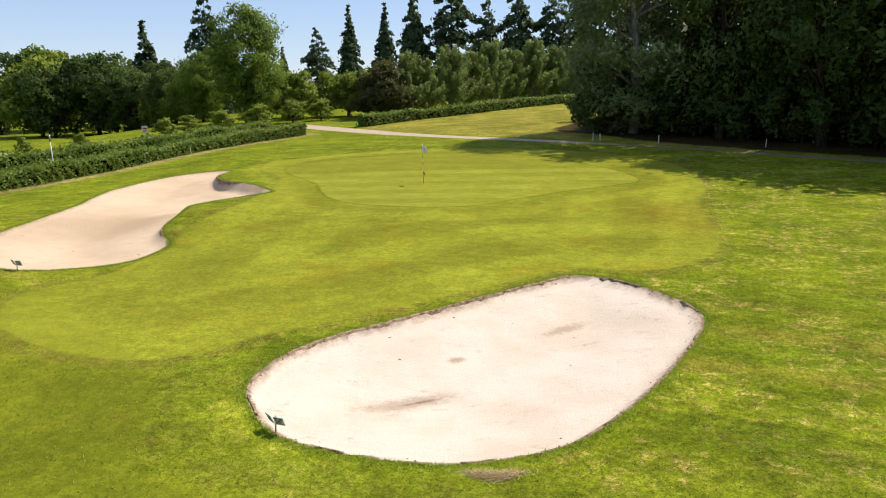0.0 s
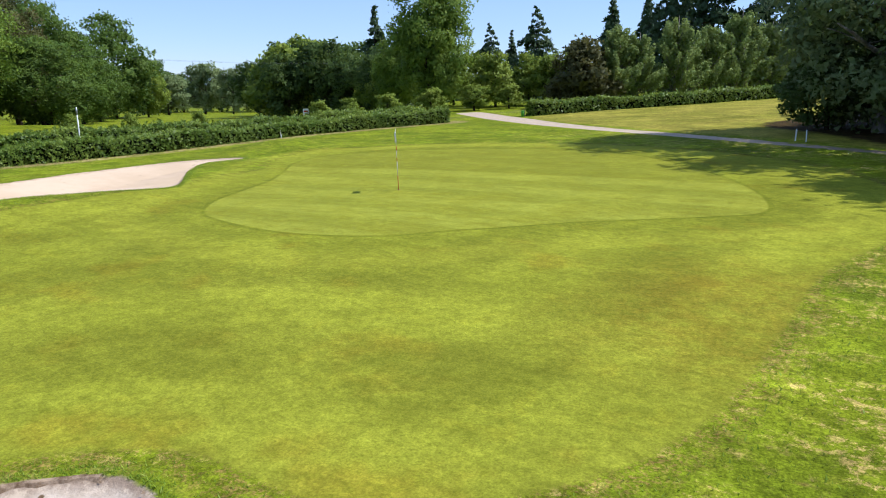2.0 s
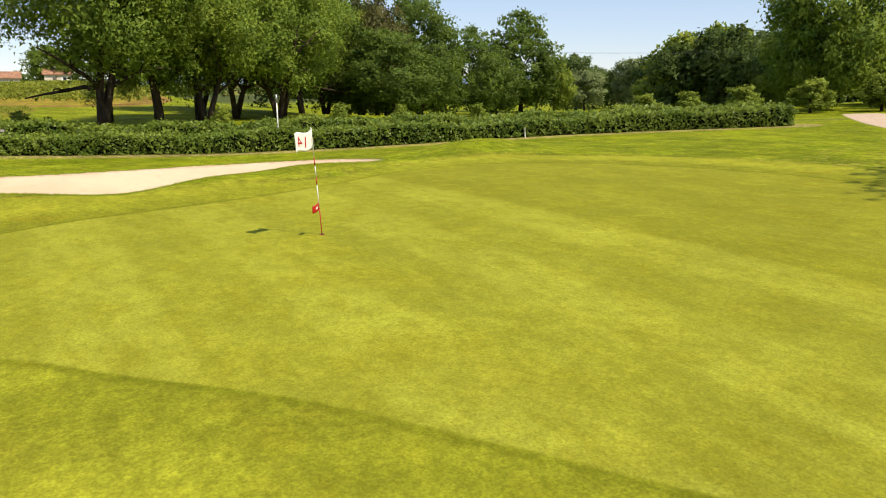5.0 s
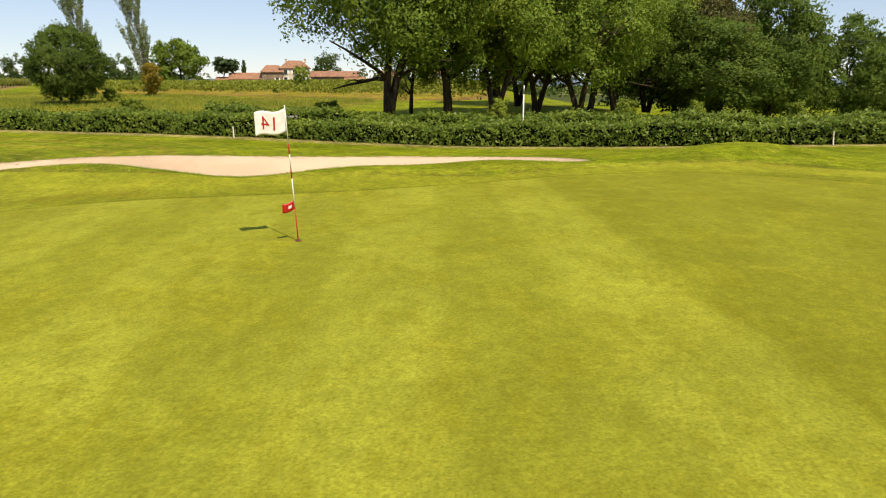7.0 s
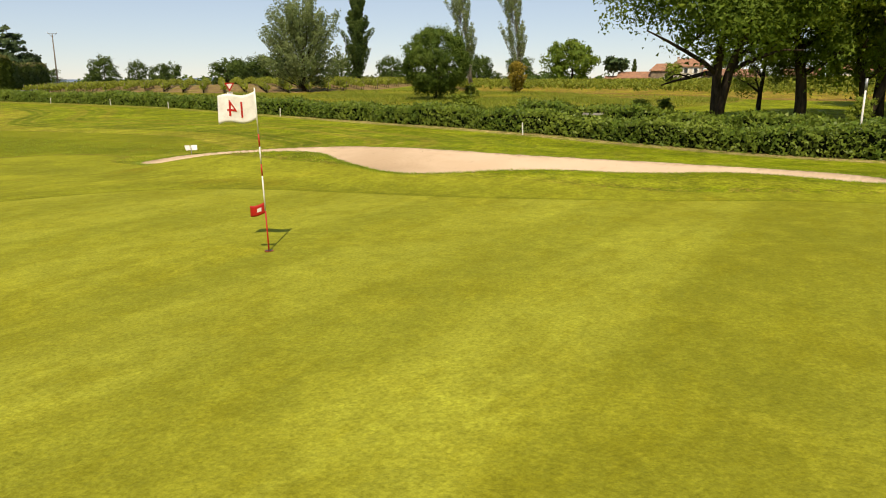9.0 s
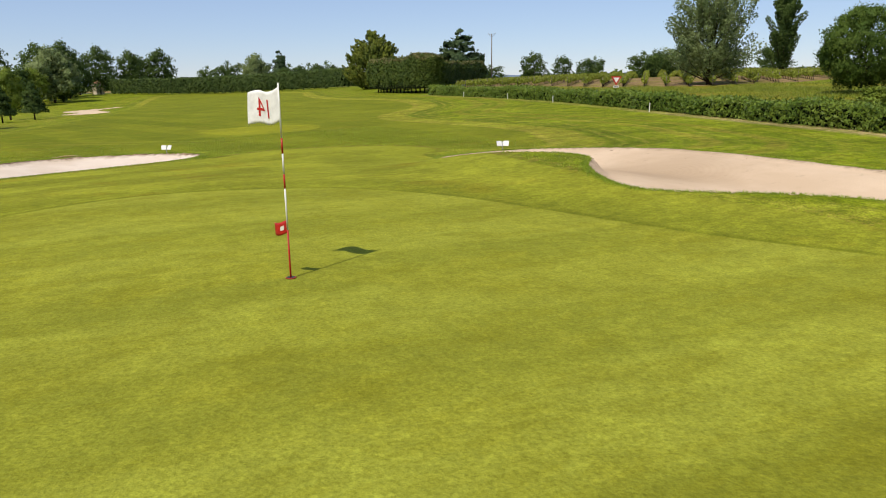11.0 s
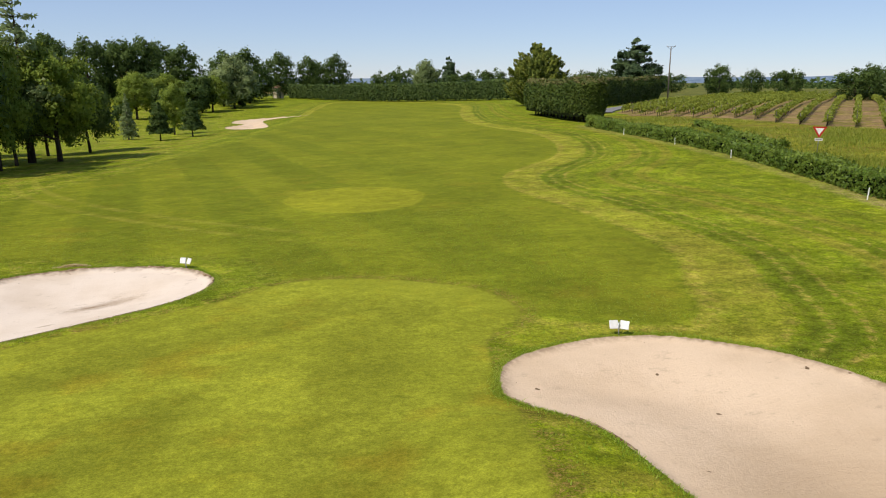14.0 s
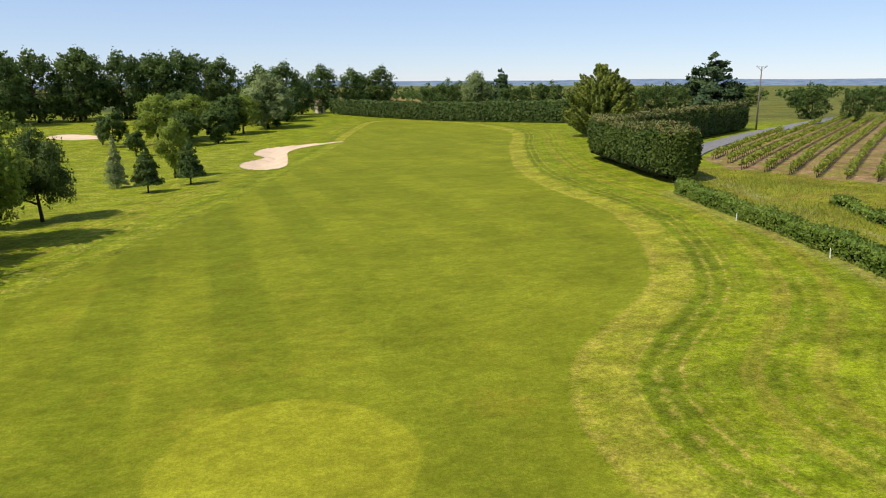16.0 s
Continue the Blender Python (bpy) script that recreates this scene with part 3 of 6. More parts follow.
def leaf_material(name, base, dark, light, gloss=0.6, through_light=0.34):
    m, nt, bsdf = material(name)
    base, dark, light = (tuple(v * k for v, k in zip(c, (1.72, 1.62, 1.42))) for c in (base, dark, light))
    n = Nodes(nt)
    geo = nt.nodes.new("ShaderNodeNewGeometry")
    rnd = geo.outputs["Random Per Island"]
    c = n.mix(n.range(rnd, -0.5, 0.5), dark, base)
    c = n.mix(n.range(rnd, 0.6, 1.0, 0.0, 0.65), c, light)
    info = nt.nodes.new("ShaderNodeObjectInfo")
    c = n.mix(n.math("MULTIPLY", info.outputs["Random"], 0.25), c, dark)
    patch = n.noise(0.35, 2)
    c = n.mix(n.math("MULTIPLY", n.range(patch, 0.4, 0.7), 0.4), c, light)
    nt.links.new(c, bsdf.inputs["Base Color"])
    bsdf.inputs["Roughness"].default_value = gloss
    bsdf.inputs["Specular IOR Level"].default_value = 0.16
    tr = nt.nodes.new("ShaderNodeBsdfTranslucent")
    nt.links.new(n.mix(0.5, c, light), tr.inputs["Color"])
    ms = nt.nodes.new("ShaderNodeMixShader")
    ms.inputs[0].default_value = through_light
    nt.links.new(bsdf.outputs[0], ms.inputs[1])
    nt.links.new(tr.outputs[0], ms.inputs[2])
    nt.links.new(ms.outputs[0], nt.nodes["Material Output"].inputs["Surface"])
    return m


def plain_material(name, base, dark, scale=6.0, rough=0.7, metal=0.0, bump=0.3, stretch=None):
    m, nt, bsdf = material(name)
    n = Nodes(nt)
    f = n.noise(scale, 5, 0.65, stretch)
    g = n.noise(scale * 7, 3, 0.6, stretch)
    c = n.mix(n.range(f, 0.35, 0.68), base, dark)
    c = n.mix(n.math("MULTIPLY", n.range(g, 0.5, 0.75), 0.35), c, dark)
    nt.links.new(c, bsdf.inputs["Base Color"])
    bsdf.inputs["Roughness"].default_value = rough
    bsdf.inputs["Specular IOR Level"].default_value = 0.0 if rough >= 0.9 else 0.35
    bsdf.inputs["Metallic"].default_value = metal
    n.bump(g, bump, 0.01, bsdf.inputs["Normal"])
    return m


M_GROUND = ground_material()
M_BARK = plain_material("bark", (0.075, 0.055, 0.04), (0.03, 0.023, 0.018), 5, 0.9, bump=0.8, stretch=(1, 1, 0.25))
M_BARK_PALE = plain_material("pale_bark", (0.33, 0.3, 0.26), (0.13, 0.11, 0.09), 5, 0.9, bump=0.5, stretch=(1, 1, 0.3))
M_OAK = leaf_material("broad_leaves", (0.078, 0.132, 0.020), (0.036, 0.068, 0.012), (0.150, 0.205, 0.030))
# darker copy of M_OAK, with shade put into the leaf colour
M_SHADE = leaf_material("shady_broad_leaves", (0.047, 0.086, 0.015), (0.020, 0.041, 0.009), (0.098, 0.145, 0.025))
M_DARK = leaf_material("dark_leaves", (0.036, 0.064, 0.016), (0.016, 0.031, 0.009), (0.075, 0.112, 0.026))
M_LIME = leaf_material("lime_leaves", (0.105, 0.155, 0.022), (0.055, 0.09, 0.014), (0.18, 0.22, 0.04))
M_SILVER = leaf_material("silver_leaves", (0.100, 0.142, 0.054), (0.046, 0.070, 0.027), (0.19, 0.23, 0.115))
# darker copy of M_DARK: the wood's shade put into colour; also on the far hedge
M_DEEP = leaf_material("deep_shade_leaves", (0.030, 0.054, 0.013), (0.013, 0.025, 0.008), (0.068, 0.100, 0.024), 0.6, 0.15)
M_FRESH = leaf_material("fresh_leaves", (0.115, 0.165, 0.045), (0.060, 0.092, 0.024), (0.20, 0.25, 0.085))
M_COPPER = leaf_material("copper_leaves", (0.055, 0.062, 0.024), (0.026, 0.028, 0.013), (0.09, 0.088, 0.03))
M_NEEDLE = leaf_material("conifer_needles", (0.030, 0.056, 0.024), (0.014, 0.028, 0.014), (0.06, 0.088, 0.034), 0.55, 0.12)
M_GOLD = leaf_material("golden_needles", (0.070, 0.098, 0.015), (0.026, 0.042, 0.010), (0.155, 0.170, 0.026), 0.55, 0.2)
M_YELLOW = leaf_material("yellow_leaves", (0.155, 0.135, 0.022), (0.09, 0.075, 0.016), (0.22, 0.17, 0.03))
M_HEDGE = leaf_material("hedge_leaves", (0.062, 0.108, 0.016), (0.020, 0.038, 0.008), (0.165, 0.215, 0.040), 0.42)
M_CLIP = leaf_material("clipped_needles", (0.036, 0.062, 0.012), (0.015, 0.028, 0.006), (0.080, 0.105, 0.022), 0.55, 0.16)
M_CLIPTOP = leaf_material("browned_needles", (0.095, 0.090, 0.038), (0.042, 0.050, 0.016), (0.17, 0.14, 0.065), 0.55, 0.12)
M_VINE = leaf_material("vine_leaves", (0.115, 0.15, 0.021), (0.055, 0.078, 0.013), (0.20, 0.22, 0.036))
M_BLADE = leaf_material("grass_blades", (0.13, 0.20, 0.016), (0.07, 0.125, 0.010), (0.23, 0.26, 0.05), 0.5, 0.35)
M_TALL = leaf_material("tall_verge_grass", (0.130, 0.175, 0.022), (0.085, 0.118, 0.016), (0.20, 0.205, 0.045), 0.6, 0.35)
M_STRAW = leaf_material("dry_straw", (0.32, 0.26, 0.15), (0.24, 0.19, 0.11), (0.38, 0.32, 0.20), 0.7, 0.2)
# near-black: the shade inside the hedges, put into a colour
M_CORE = plain_material("hedge_inner_shade", (0.014, 0.020, 0.007), (0.007, 0.008, 0.004), 9, 1.0)
M_WHITE = plain_material("white_paint", (0.78, 0.77, 0.74), (0.62, 0.60, 0.55), 4, 0.5, bump=0.1)
M_CLOTH = plain_material("white_flag_cloth", (0.80, 0.79, 0.77), (0.66, 0.65, 0.63), 9, 0.8, bump=0.15)
M_RED = plain_material("red_paint", (0.50, 0.018, 0.014), (0.36, 0.014, 0.012), 8, 0.45, bump=0.1)
M_GREY = plain_material("grey_metal", (0.42, 0.43, 0.44), (0.28, 0.29, 0.30), 5, 0.45, 0.6, 0.1)
M_PLATE = plain_material("printed_plate", (0.74, 0.74, 0.72), (0.60, 0.60, 0.58), 5, 0.4, bump=0.05)
M_INK = plain_material("dark_ink", (0.05, 0.05, 0.05), (0.03, 0.03, 0.03), 9, 0.6, bump=0.05)
M_POLE = plain_material("weathered_wood", (0.17, 0.14, 0.11), (0.09, 0.075, 0.06), 4, 0.85, bump=0.5, stretch=(1, 1, 0.1))
M_CONCRETE = plain_material("grey_concrete", (0.30, 0.285, 0.26), (0.19, 0.18, 0.165), 3, 0.85)
M_PLASTER = plain_material("pale_plaster", (0.58, 0.49, 0.38), (0.42, 0.35, 0.27), 1.5, 0.9)
M_TILE = plain_material("terracotta_tiles", (0.37, 0.185, 0.105), (0.19, 0.105, 0.068), 1.2, 0.85)
M_GLASS = plain_material("dark_panes", (0.04, 0.045, 0.05), (0.025, 0.028, 0.03), 2, 0.15, bump=0.0)
M_BIN = plain_material("green_plastic", (0.12, 0.42, 0.04), (0.08, 0.30, 0.03), 5, 0.4, bump=0.05)
M_TAR = plain_material("worn_asphalt", (0.20, 0.19, 0.18), (0.14, 0.135, 0.13), 2, 0.85, bump=0.3)
M_SOIL = plain_material("bunker_soil", (0.40, 0.29, 0.195), (0.12, 0.075, 0.042), 5, 0.95, bump=0.9)


# ---- helpers for meshes ----
def raw_mesh(name, verts, faces, mats, index=None, shade=False, soft=None):
    """A mesh from arrays; all faces have the same number of corners. soft: a normal for each vertex, so that leaves shade as one mass."""
    me = bpy.data.meshes.new(name)
    verts, faces = np.asarray(verts, np.float32), np.asarray(faces, np.int32)
    k = faces.shape[1]
    me.vertices.add(len(verts))
    me.vertices.foreach_set("co", verts.ravel())
    me.loops.add(faces.size)
    me.loops.foreach_set("vertex_index", faces.ravel())
    me.polygons.add(len(faces))
    me.polygons.foreach_set("loop_start", np.arange(0, faces.size, k, dtype=np.int32))
    if index is not None:
        me.polygons.foreach_set("material_index", np.asarray(index, np.int32))
    me.polygons.foreach_set("use_smooth", np.full(len(faces), shade))
    for q in mats if isinstance(mats, (list, tuple)) else [mats]:
        me.materials.append(q)
    me.update(calc_edges=True)
    if soft is not None:
        me.polygons.foreach_set("use_smooth", np.ones(len(faces), bool))
        me.normals_split_custom_set_from_vertices(np.asarray(soft, np.float32).tolist())
    return me


def part(name, data, mat, parent, label=""):
    """Links a bmesh or a mesh as one object under its thing."""
    if isinstance(data, bmesh.types.BMesh):
        me = bpy.data.meshes.new(name)
        data.to_mesh(me)
        data.free()
        me.materials.append(mat)
    else:
        me = data
    ob = new(name, me)
    ob.parent = parent
    return tagged(ob, label)


def tube(bm, pts, radii, sides=7, cap=True):
    """A tapered tube along points."""
    rings = []
    pts = [Vector(p) for p in pts]
    for i, p in enumerate(pts):
        d = (pts[min(i + 1, len(pts) - 1)] - pts[max(i - 1, 0)]).normalized()
        u = d.orthogonal().normalized()
        w = d.cross(u)
        rings.append([bm.verts.new(p + (u * math.cos(2 * math.pi * k / sides) + w * math.sin(2 * math.pi * k / sides)) * radii[i]) for k in range(sides)])
    for a, b in zip(rings, rings[1:]):
        for k in range(sides):
            f = bm.faces.new((a[k], a[(k + 1) % sides], b[(k + 1) % sides], b[k]))
            f.smooth = True
    if cap:
        bm.faces.new(rings[-1])
        bm.faces.new(rings[0][::-1])


def tube_mesh(pts, radii, sides=8):
    bm = bmesh.new()
    tube(bm, pts, radii, sides)
    bmesh.ops.recalc_face_normals(bm, faces=bm.faces)
    return bm


def box(sx, sy, sz, at=(0, 0, 0), bevel=0.0, turn=None):
    """A box whose base is centred on the point at."""
    bm = bmesh.new()
    bmesh.ops.create_cube(bm, size=1.0)
    bmesh.ops.scale(bm, vec=(sx, sy, sz), verts=bm.verts)
    if bevel:
        bmesh.ops.bevel(bm, geom=bm.edges[:], offset=bevel, segments=2, affect="EDGES")
    if turn is not None:
        bmesh.ops.transform(bm, matrix=turn, verts=bm.verts)
    bmesh.ops.translate(bm, vec=(at[0], at[1], at[2] + sz / 2), verts=bm.verts)
    return bm


def leaf_quads(rng, centres, size, out=None, bias=0.6, long=1.5, corners=4):
    """Folded leaf sprays: one kite of four corners at each centre."""
    n = len(centres)
    nrm = rng.normal(size=(n, 3))
    nrm /= np.linalg.norm(nrm, axis=1, keepdims=True)
    if out is not None:
        nrm = nrm * (1 - bias) + out * bias
        nrm /= np.linalg.norm(nrm, axis=1, keepdims=True) + 1e-9
    r = rng.normal(size=(n, 3))
    u = np.cross(nrm, r)
    u /= np.linalg.norm(u, axis=1, keepdims=True) + 1e-9
    v = np.cross(nrm, u)
    s = (size * rng.uniform(0.6, 1.4, n))[:, None]
    fold = nrm * s * 0.22
    if out is not None:
        v = np.where((np.einsum("ij,ij->i", np.cross(u, v), out) < 0)[:, None], -v, v)
    if corners == 3:
        verts = np.empty((n, 3, 3))
        verts[:, 0] = centres - u * s * 0.62 * long
        verts[:, 1] = centres + u * s * 0.45 * long + v * s * 0.52 + fold
        verts[:, 2] = centres + u * s * 0.45 * long - v * s * 0.52 - fold * 0.5
        return verts.reshape(-1, 3), np.arange(3 * n).reshape(-1, 3)
    verts = np.empty((n, 4, 3))
    verts[:, 0] = centres - u * s * 0.5 * long
    verts[:, 1] = centres + v * s * 0.42 + fold
    verts[:, 2] = centres + u * s * 0.5 * long
    verts[:, 3] = centres - v * s * 0.42 + fold
    return verts.reshape(-1, 3), np.arange(4 * n).reshape(-1, 4)


def mass_normals(leaf_way, mass_way, share, corners=3):
    """Normals of leaves, bent towards the way that their clump faces."""
    a = leaf_way * (1 - share) + mass_way * share
    a /= np.linalg.norm(a, axis=1, keepdims=True) + 1e-9
    return np.repeat(a, corners, axis=0)


def leaf_ways(verts, corners=3):
    q = verts.reshape(-1, corners, 3)
    w = np.cross(q[:, 1] - q[:, 0], q[:, 2] - q[:, 0])
    return w / (np.linalg.norm(w, axis=1, keepdims=True) + 1e-12)


def crown_mesh(name, rng, centres, leaf, face, mass, mat, bias=0.42, long=1.45, share=0.62):
    """Leaves at the centres; they lie along face and are lit as the clumps that face mass."""
    mass = mass / (np.linalg.norm(mass, axis=1, keepdims=True) + 1e-9)
    v, f = leaf_quads(rng, centres, leaf, face, bias, long, 3)
    w = leaf_ways(v)
    flip = np.einsum("ij,ij->i", w, mass) < 0
    f[flip] = f[flip][:, ::-1]
    w[flip] *= -1
    return raw_mesh(name, v, f, mat, soft=mass_normals(w, mass, share))


def thing(name, place, label, category, group="", turn=0.0, size=1.0):
    ob = new(name)
    ob.empty_display_size = 0.3
    ob.matrix_basis = pose(*place, 0, 0, turn) @ Matrix.Diagonal((size, size, size, 1))
    return tagged(ob, label, category, group)


# ---- the ground: one sheet out to the horizon ----
def ticks(spans, reach):
    """Grid lines: even steps within the spans (from, to, step), then wider and wider out to the horizon."""
    a = [v for lo, hi, step in spans for v in np.arange(lo, hi - 0.3 * step, step)]
    step, v, left = spans[0][2], a[0], []
    while v > -reach:
        step *= 1.17
        v -= step
        left.append(v)
    step = spans[-1][2]
    while a[-1] < reach:
        step *= 1.17
        a.append(a[-1] + step)
    return np.array(left[::-1] + a)


def build_ground():
    xs = ticks(((-110, -48, 2.5), (-48, -19.5, 0.8), (-19.5, 9.5, 0.2), (9.5, 36, 0.8), (36, 70, 2.5)), 4900)
    ys = ticks(((-240, -60, 1.7), (-60, -29.5, 0.85), (-29.5, 9.0, 0.2), (9.0, 50, 0.85), (50, 110, 2.5)), 4900)
    X, Y = np.meshgrid(xs, ys, indexing="ij")
    x, y = X.ravel(), Y.ravel()
    z = land(x, y) - bunker_depth(x, y)

    def masked(fn, box_pad, line):
        out = np.full(x.shape, -50.0)
        k = (x > line[:, 0].min() - box_pad) & (x < line[:, 0].max() + box_pad) & (y > line[:, 1].min() - box_pad) & (y < line[:, 1].max() + box_pad)
        out[k] = fn(x[k], y[k], line)
        return out

    at = {}
    at["green"] = masked(inside_distance, 6, GREEN)
    at["apron"] = masked(inside_distance, 6, APRON)
    at["fair"] = masked(inside_distance, 25, FAIR)
    at["mound"] = masked(inside_distance, 6, MOUND)
    at["field"] = masked(inside_distance, 8, FIELD)
    at["vine_a"] = masked(inside_distance, 8, VINE_A)
    at["vine_b"] = masked(inside_distance, 8, VINE_B)
    sa = masked(inside_distance, 4, SAND_A)
    at["sand"] = np.maximum.reduce([sa, masked(inside_distance, 4, SAND_B), masked(inside_distance, 4, SAND_C), masked(inside_distance, 4, SAND_D)])
    at["pale"] = (sa > -2).astype(float)
    dist = lambda line, pad: -masked(lambda a, b, l: -line_distance(a, b, l, False), pad, line)
    at["path"] = dist(PATH_LINE, 8)
    at["track"] = dist(TRACK_LINE, 8)
    hedge = dist(HEDGE_A, 12)
    at["hedge"] = np.where(hedge > 49, 50.0, hedge)
    at["wild"] = masked(inside_distance, 8, WILD)
    at["wood"] = masked(inside_distance, 10, WOOD)
    at["far"] = np.hypot(x + 40, y + 60)
    # mounds by the long bunker
    k = (x > -26) & (x < 2) & (y > -22) & (y < 26)
    z[k] += rims(x[k], y[k])
    nx, ny = len(xs), len(ys)
    i = np.arange(nx - 1)[:, None] * ny + np.arange(ny - 1)[None, :]
    faces = np.stack([i, i + ny, i + ny + 1, i + 1], -1).reshape(-1, 4)
    me = raw_mesh("ground", np.stack([x, y, z], 1), faces, M_GROUND, shade=True)
    for name, values in at.items():
        a = me.attributes.new(name, "FLOAT", "POINT")
        a.data.foreach_set("value", values.astype(np.float32))
    return tagged(new("ground", me), "mown golf turf with sand bunkers, gravel path and lane", "ground", kind="structure")


ground = build_ground()


def build_road():
    """The narrow lane: a cambered strip with a small drop at each side."""
    line = ROAD_LINE
    d = np.gradient(line, axis=0)
    d /= np.linalg.norm(d, axis=1, keepdims=True)
    side = np.stack([d[:, 1], -d[:, 0]], 1)
    rows = []
    for off, up in ((-2.0, -0.25), (-1.9, 0.16), (0.0, 0.22), (1.9, 0.16), (2.0, -0.25)):
        p = line + side * off
        rows.append(np.column_stack([p, land(p[:, 0], p[:, 1]) + up]))
    m = len(line)
    f = [(j * m + i, (j + 1) * m + i, (j + 1) * m + i + 1, j * m + i + 1) for j in range(4) for i in range(m - 1)]
    tagged(new("road", raw_mesh("road", np.concatenate(rows), f, M_TAR)), "narrow grey asphalt lane beside the vineyard", "road", kind="structure")


build_road()


# distant hills along the horizon
def build_backdrop():
    rng = np.random.default_rng(3)
    k = 240
    a = np.linspace(0, 2 * np.pi, k, endpoint=False)
    top = 10 + 24 * (0.5 + 0.5 * np.sin(a * 5 + 1)) * (0.6 + 0.4 * np.sin(a * 13 + 2)) + rng.normal(0, 1.2, k)
    r = 4300
    ring = lambda rad, zz: np.stack([rad * np.cos(a), rad * np.sin(a), zz], 1)
    v = np.concatenate([ring(r - 700, np.full(k, -22.0)), ring(r - 250, top * 0.7), ring(r, top)])
    f = [(j * k + i, j * k + (i + 1) % k, (j + 1) * k + (i + 1) % k, (j + 1) * k + i) for j in range(2) for i in range(k)]
    m, nt, bsdf = material("haze_painted_hills")
    n = Nodes(nt)
    # the haze of distance is painted into these blue-grey tones
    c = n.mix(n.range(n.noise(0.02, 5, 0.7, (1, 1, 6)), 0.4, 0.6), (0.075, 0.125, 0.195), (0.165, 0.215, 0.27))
    nt.links.new(c, bsdf.inputs["Base Color"])
    bsdf.inputs["Roughness"].default_value = 1.0
    tagged(new("backdrop", raw_mesh("backdrop", v, f, m, shade=True)), "hills along the horizon with blue haze painted in", "hills", kind="structure")


build_backdrop()


# ---- hedges ----
def hedge_along(name, line, high, wide, label, mat, leaf=0.12, density=70, foot=0.0, mat_top=None, seed=1, wave=0.08, group=""):
    """A clipped hedge: a near-black core painted as inner shade, with leaves over its sides and top."""
    rng = np.random.default_rng(seed)
    seg = np.linalg.norm(np.diff(line, axis=0), axis=1)
    s = np.concatenate([[0], np.cumsum(seg)])
    total = s[-1]
    place = (float(line[0][0]), float(line[0][1]), hz(*line[0]))
    ob = thing(name, place, label, "hedge", group)

    def plan(t):
        px, py = np.interp(t, s, line[:, 0]), np.interp(t, s, line[:, 1])
        qx, qy = np.interp(np.clip(t + 0.5, 0, total), s, line[:, 0]), np.interp(np.clip(t + 0.5, 0, total), s, line[:, 1])
        rx, ry = np.interp(np.clip(t - 0.5, 0, total), s, line[:, 0]), np.interp(np.clip(t - 0.5, 0, total), s, line[:, 1])
        d = np.stack([qx - rx, qy - ry], 1)
        d /= np.linalg.norm(d, axis=1, keepdims=True) + 1e-9
        return px, py, np.stack([d[:, 1], -d[:, 0]], 1)

    def lump(t, k):
        return 1 + wave * (np.sin(t * 0.83 + k) + np.sin(t * 2.1 + 2 * k) * 0.6 + np.sin(t * 0.27 + k) * 0.8)

    # solid core, its near-black colour standing for shade in the leaf gaps
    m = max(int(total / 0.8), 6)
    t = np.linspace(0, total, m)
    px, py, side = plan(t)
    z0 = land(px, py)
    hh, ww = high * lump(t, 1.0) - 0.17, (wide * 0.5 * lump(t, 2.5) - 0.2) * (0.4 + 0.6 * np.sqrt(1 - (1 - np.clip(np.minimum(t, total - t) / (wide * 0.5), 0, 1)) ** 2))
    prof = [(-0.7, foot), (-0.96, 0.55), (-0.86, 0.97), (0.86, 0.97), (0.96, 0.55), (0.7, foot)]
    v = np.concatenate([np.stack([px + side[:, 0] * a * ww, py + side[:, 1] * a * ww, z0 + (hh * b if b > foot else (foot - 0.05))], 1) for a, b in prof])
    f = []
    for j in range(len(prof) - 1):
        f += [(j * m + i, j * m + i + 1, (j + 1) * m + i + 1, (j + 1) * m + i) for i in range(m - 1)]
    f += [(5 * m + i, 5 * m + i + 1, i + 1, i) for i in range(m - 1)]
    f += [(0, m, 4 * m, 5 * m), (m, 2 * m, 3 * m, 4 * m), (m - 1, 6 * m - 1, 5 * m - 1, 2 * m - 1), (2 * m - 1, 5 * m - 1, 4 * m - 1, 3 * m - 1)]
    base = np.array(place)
    part("twig_core", raw_mesh("twig_core", v - base, f, M_CORE), None, ob, "near-black core, painted as shade between the leaves")
    # leaves on sides, top and ends
    count = int(total * (2 * high + wide) * density)
    t = rng.uniform(-0.15, total + 0.15, count)
    ends = rng.random(count) < min(0.5, 1.5 * wide / total)
    t = np.where(ends, np.where(rng.random(count) < 0.5, rng.normal(0, 0.12, count), total + rng.normal(0, 0.12, count)), t)
    u = rng.uniform(0, 2 * high + wide, count)
    px, py, side = plan(np.clip(t, 0, total))
    along = np.stack([-side[:, 1], side[:, 0]], 1) * (t - np.clip(t, 0, total))[:, None]
    near_end = np.clip(np.minimum(t, total - t) / (wide * 0.5), 0, 1)
    w = wide * 0.5 * lump(t, 2.5) * (0.45 + 0.55 * np.sqrt(1 - (1 - near_end) ** 2))
    hgt = high * lump(t, 1.0)
    lo = u < high
    hi = u > high + wide
    a = np.where(lo, -1.0, np.where(hi, 1.0, (u - high) / wide * 2 - 1))
    b = np.where(lo, u / high, np.where(hi, (u - high - wide) / high, 1.0))
    a = np.where(ends, rng.uniform(-1, 1, count), a)
    b = np.where(ends, rng.uniform(0, 1, count), b)
    a = a * np.where(b > 0.85, 0.93, 1.0)
    if foot > 0.3:
        a = a * np.interp(b, [0, 0.3, 0.75, 1], [0.74, 1.0, 1.0, 0.88])
    zz = foot + b * (hgt - foot)
    c = np.stack([px + side[:, 0] * a * w + along[:, 0], py + side[:, 1] * a * w + along[:, 1], land(px, py) + zz], 1)
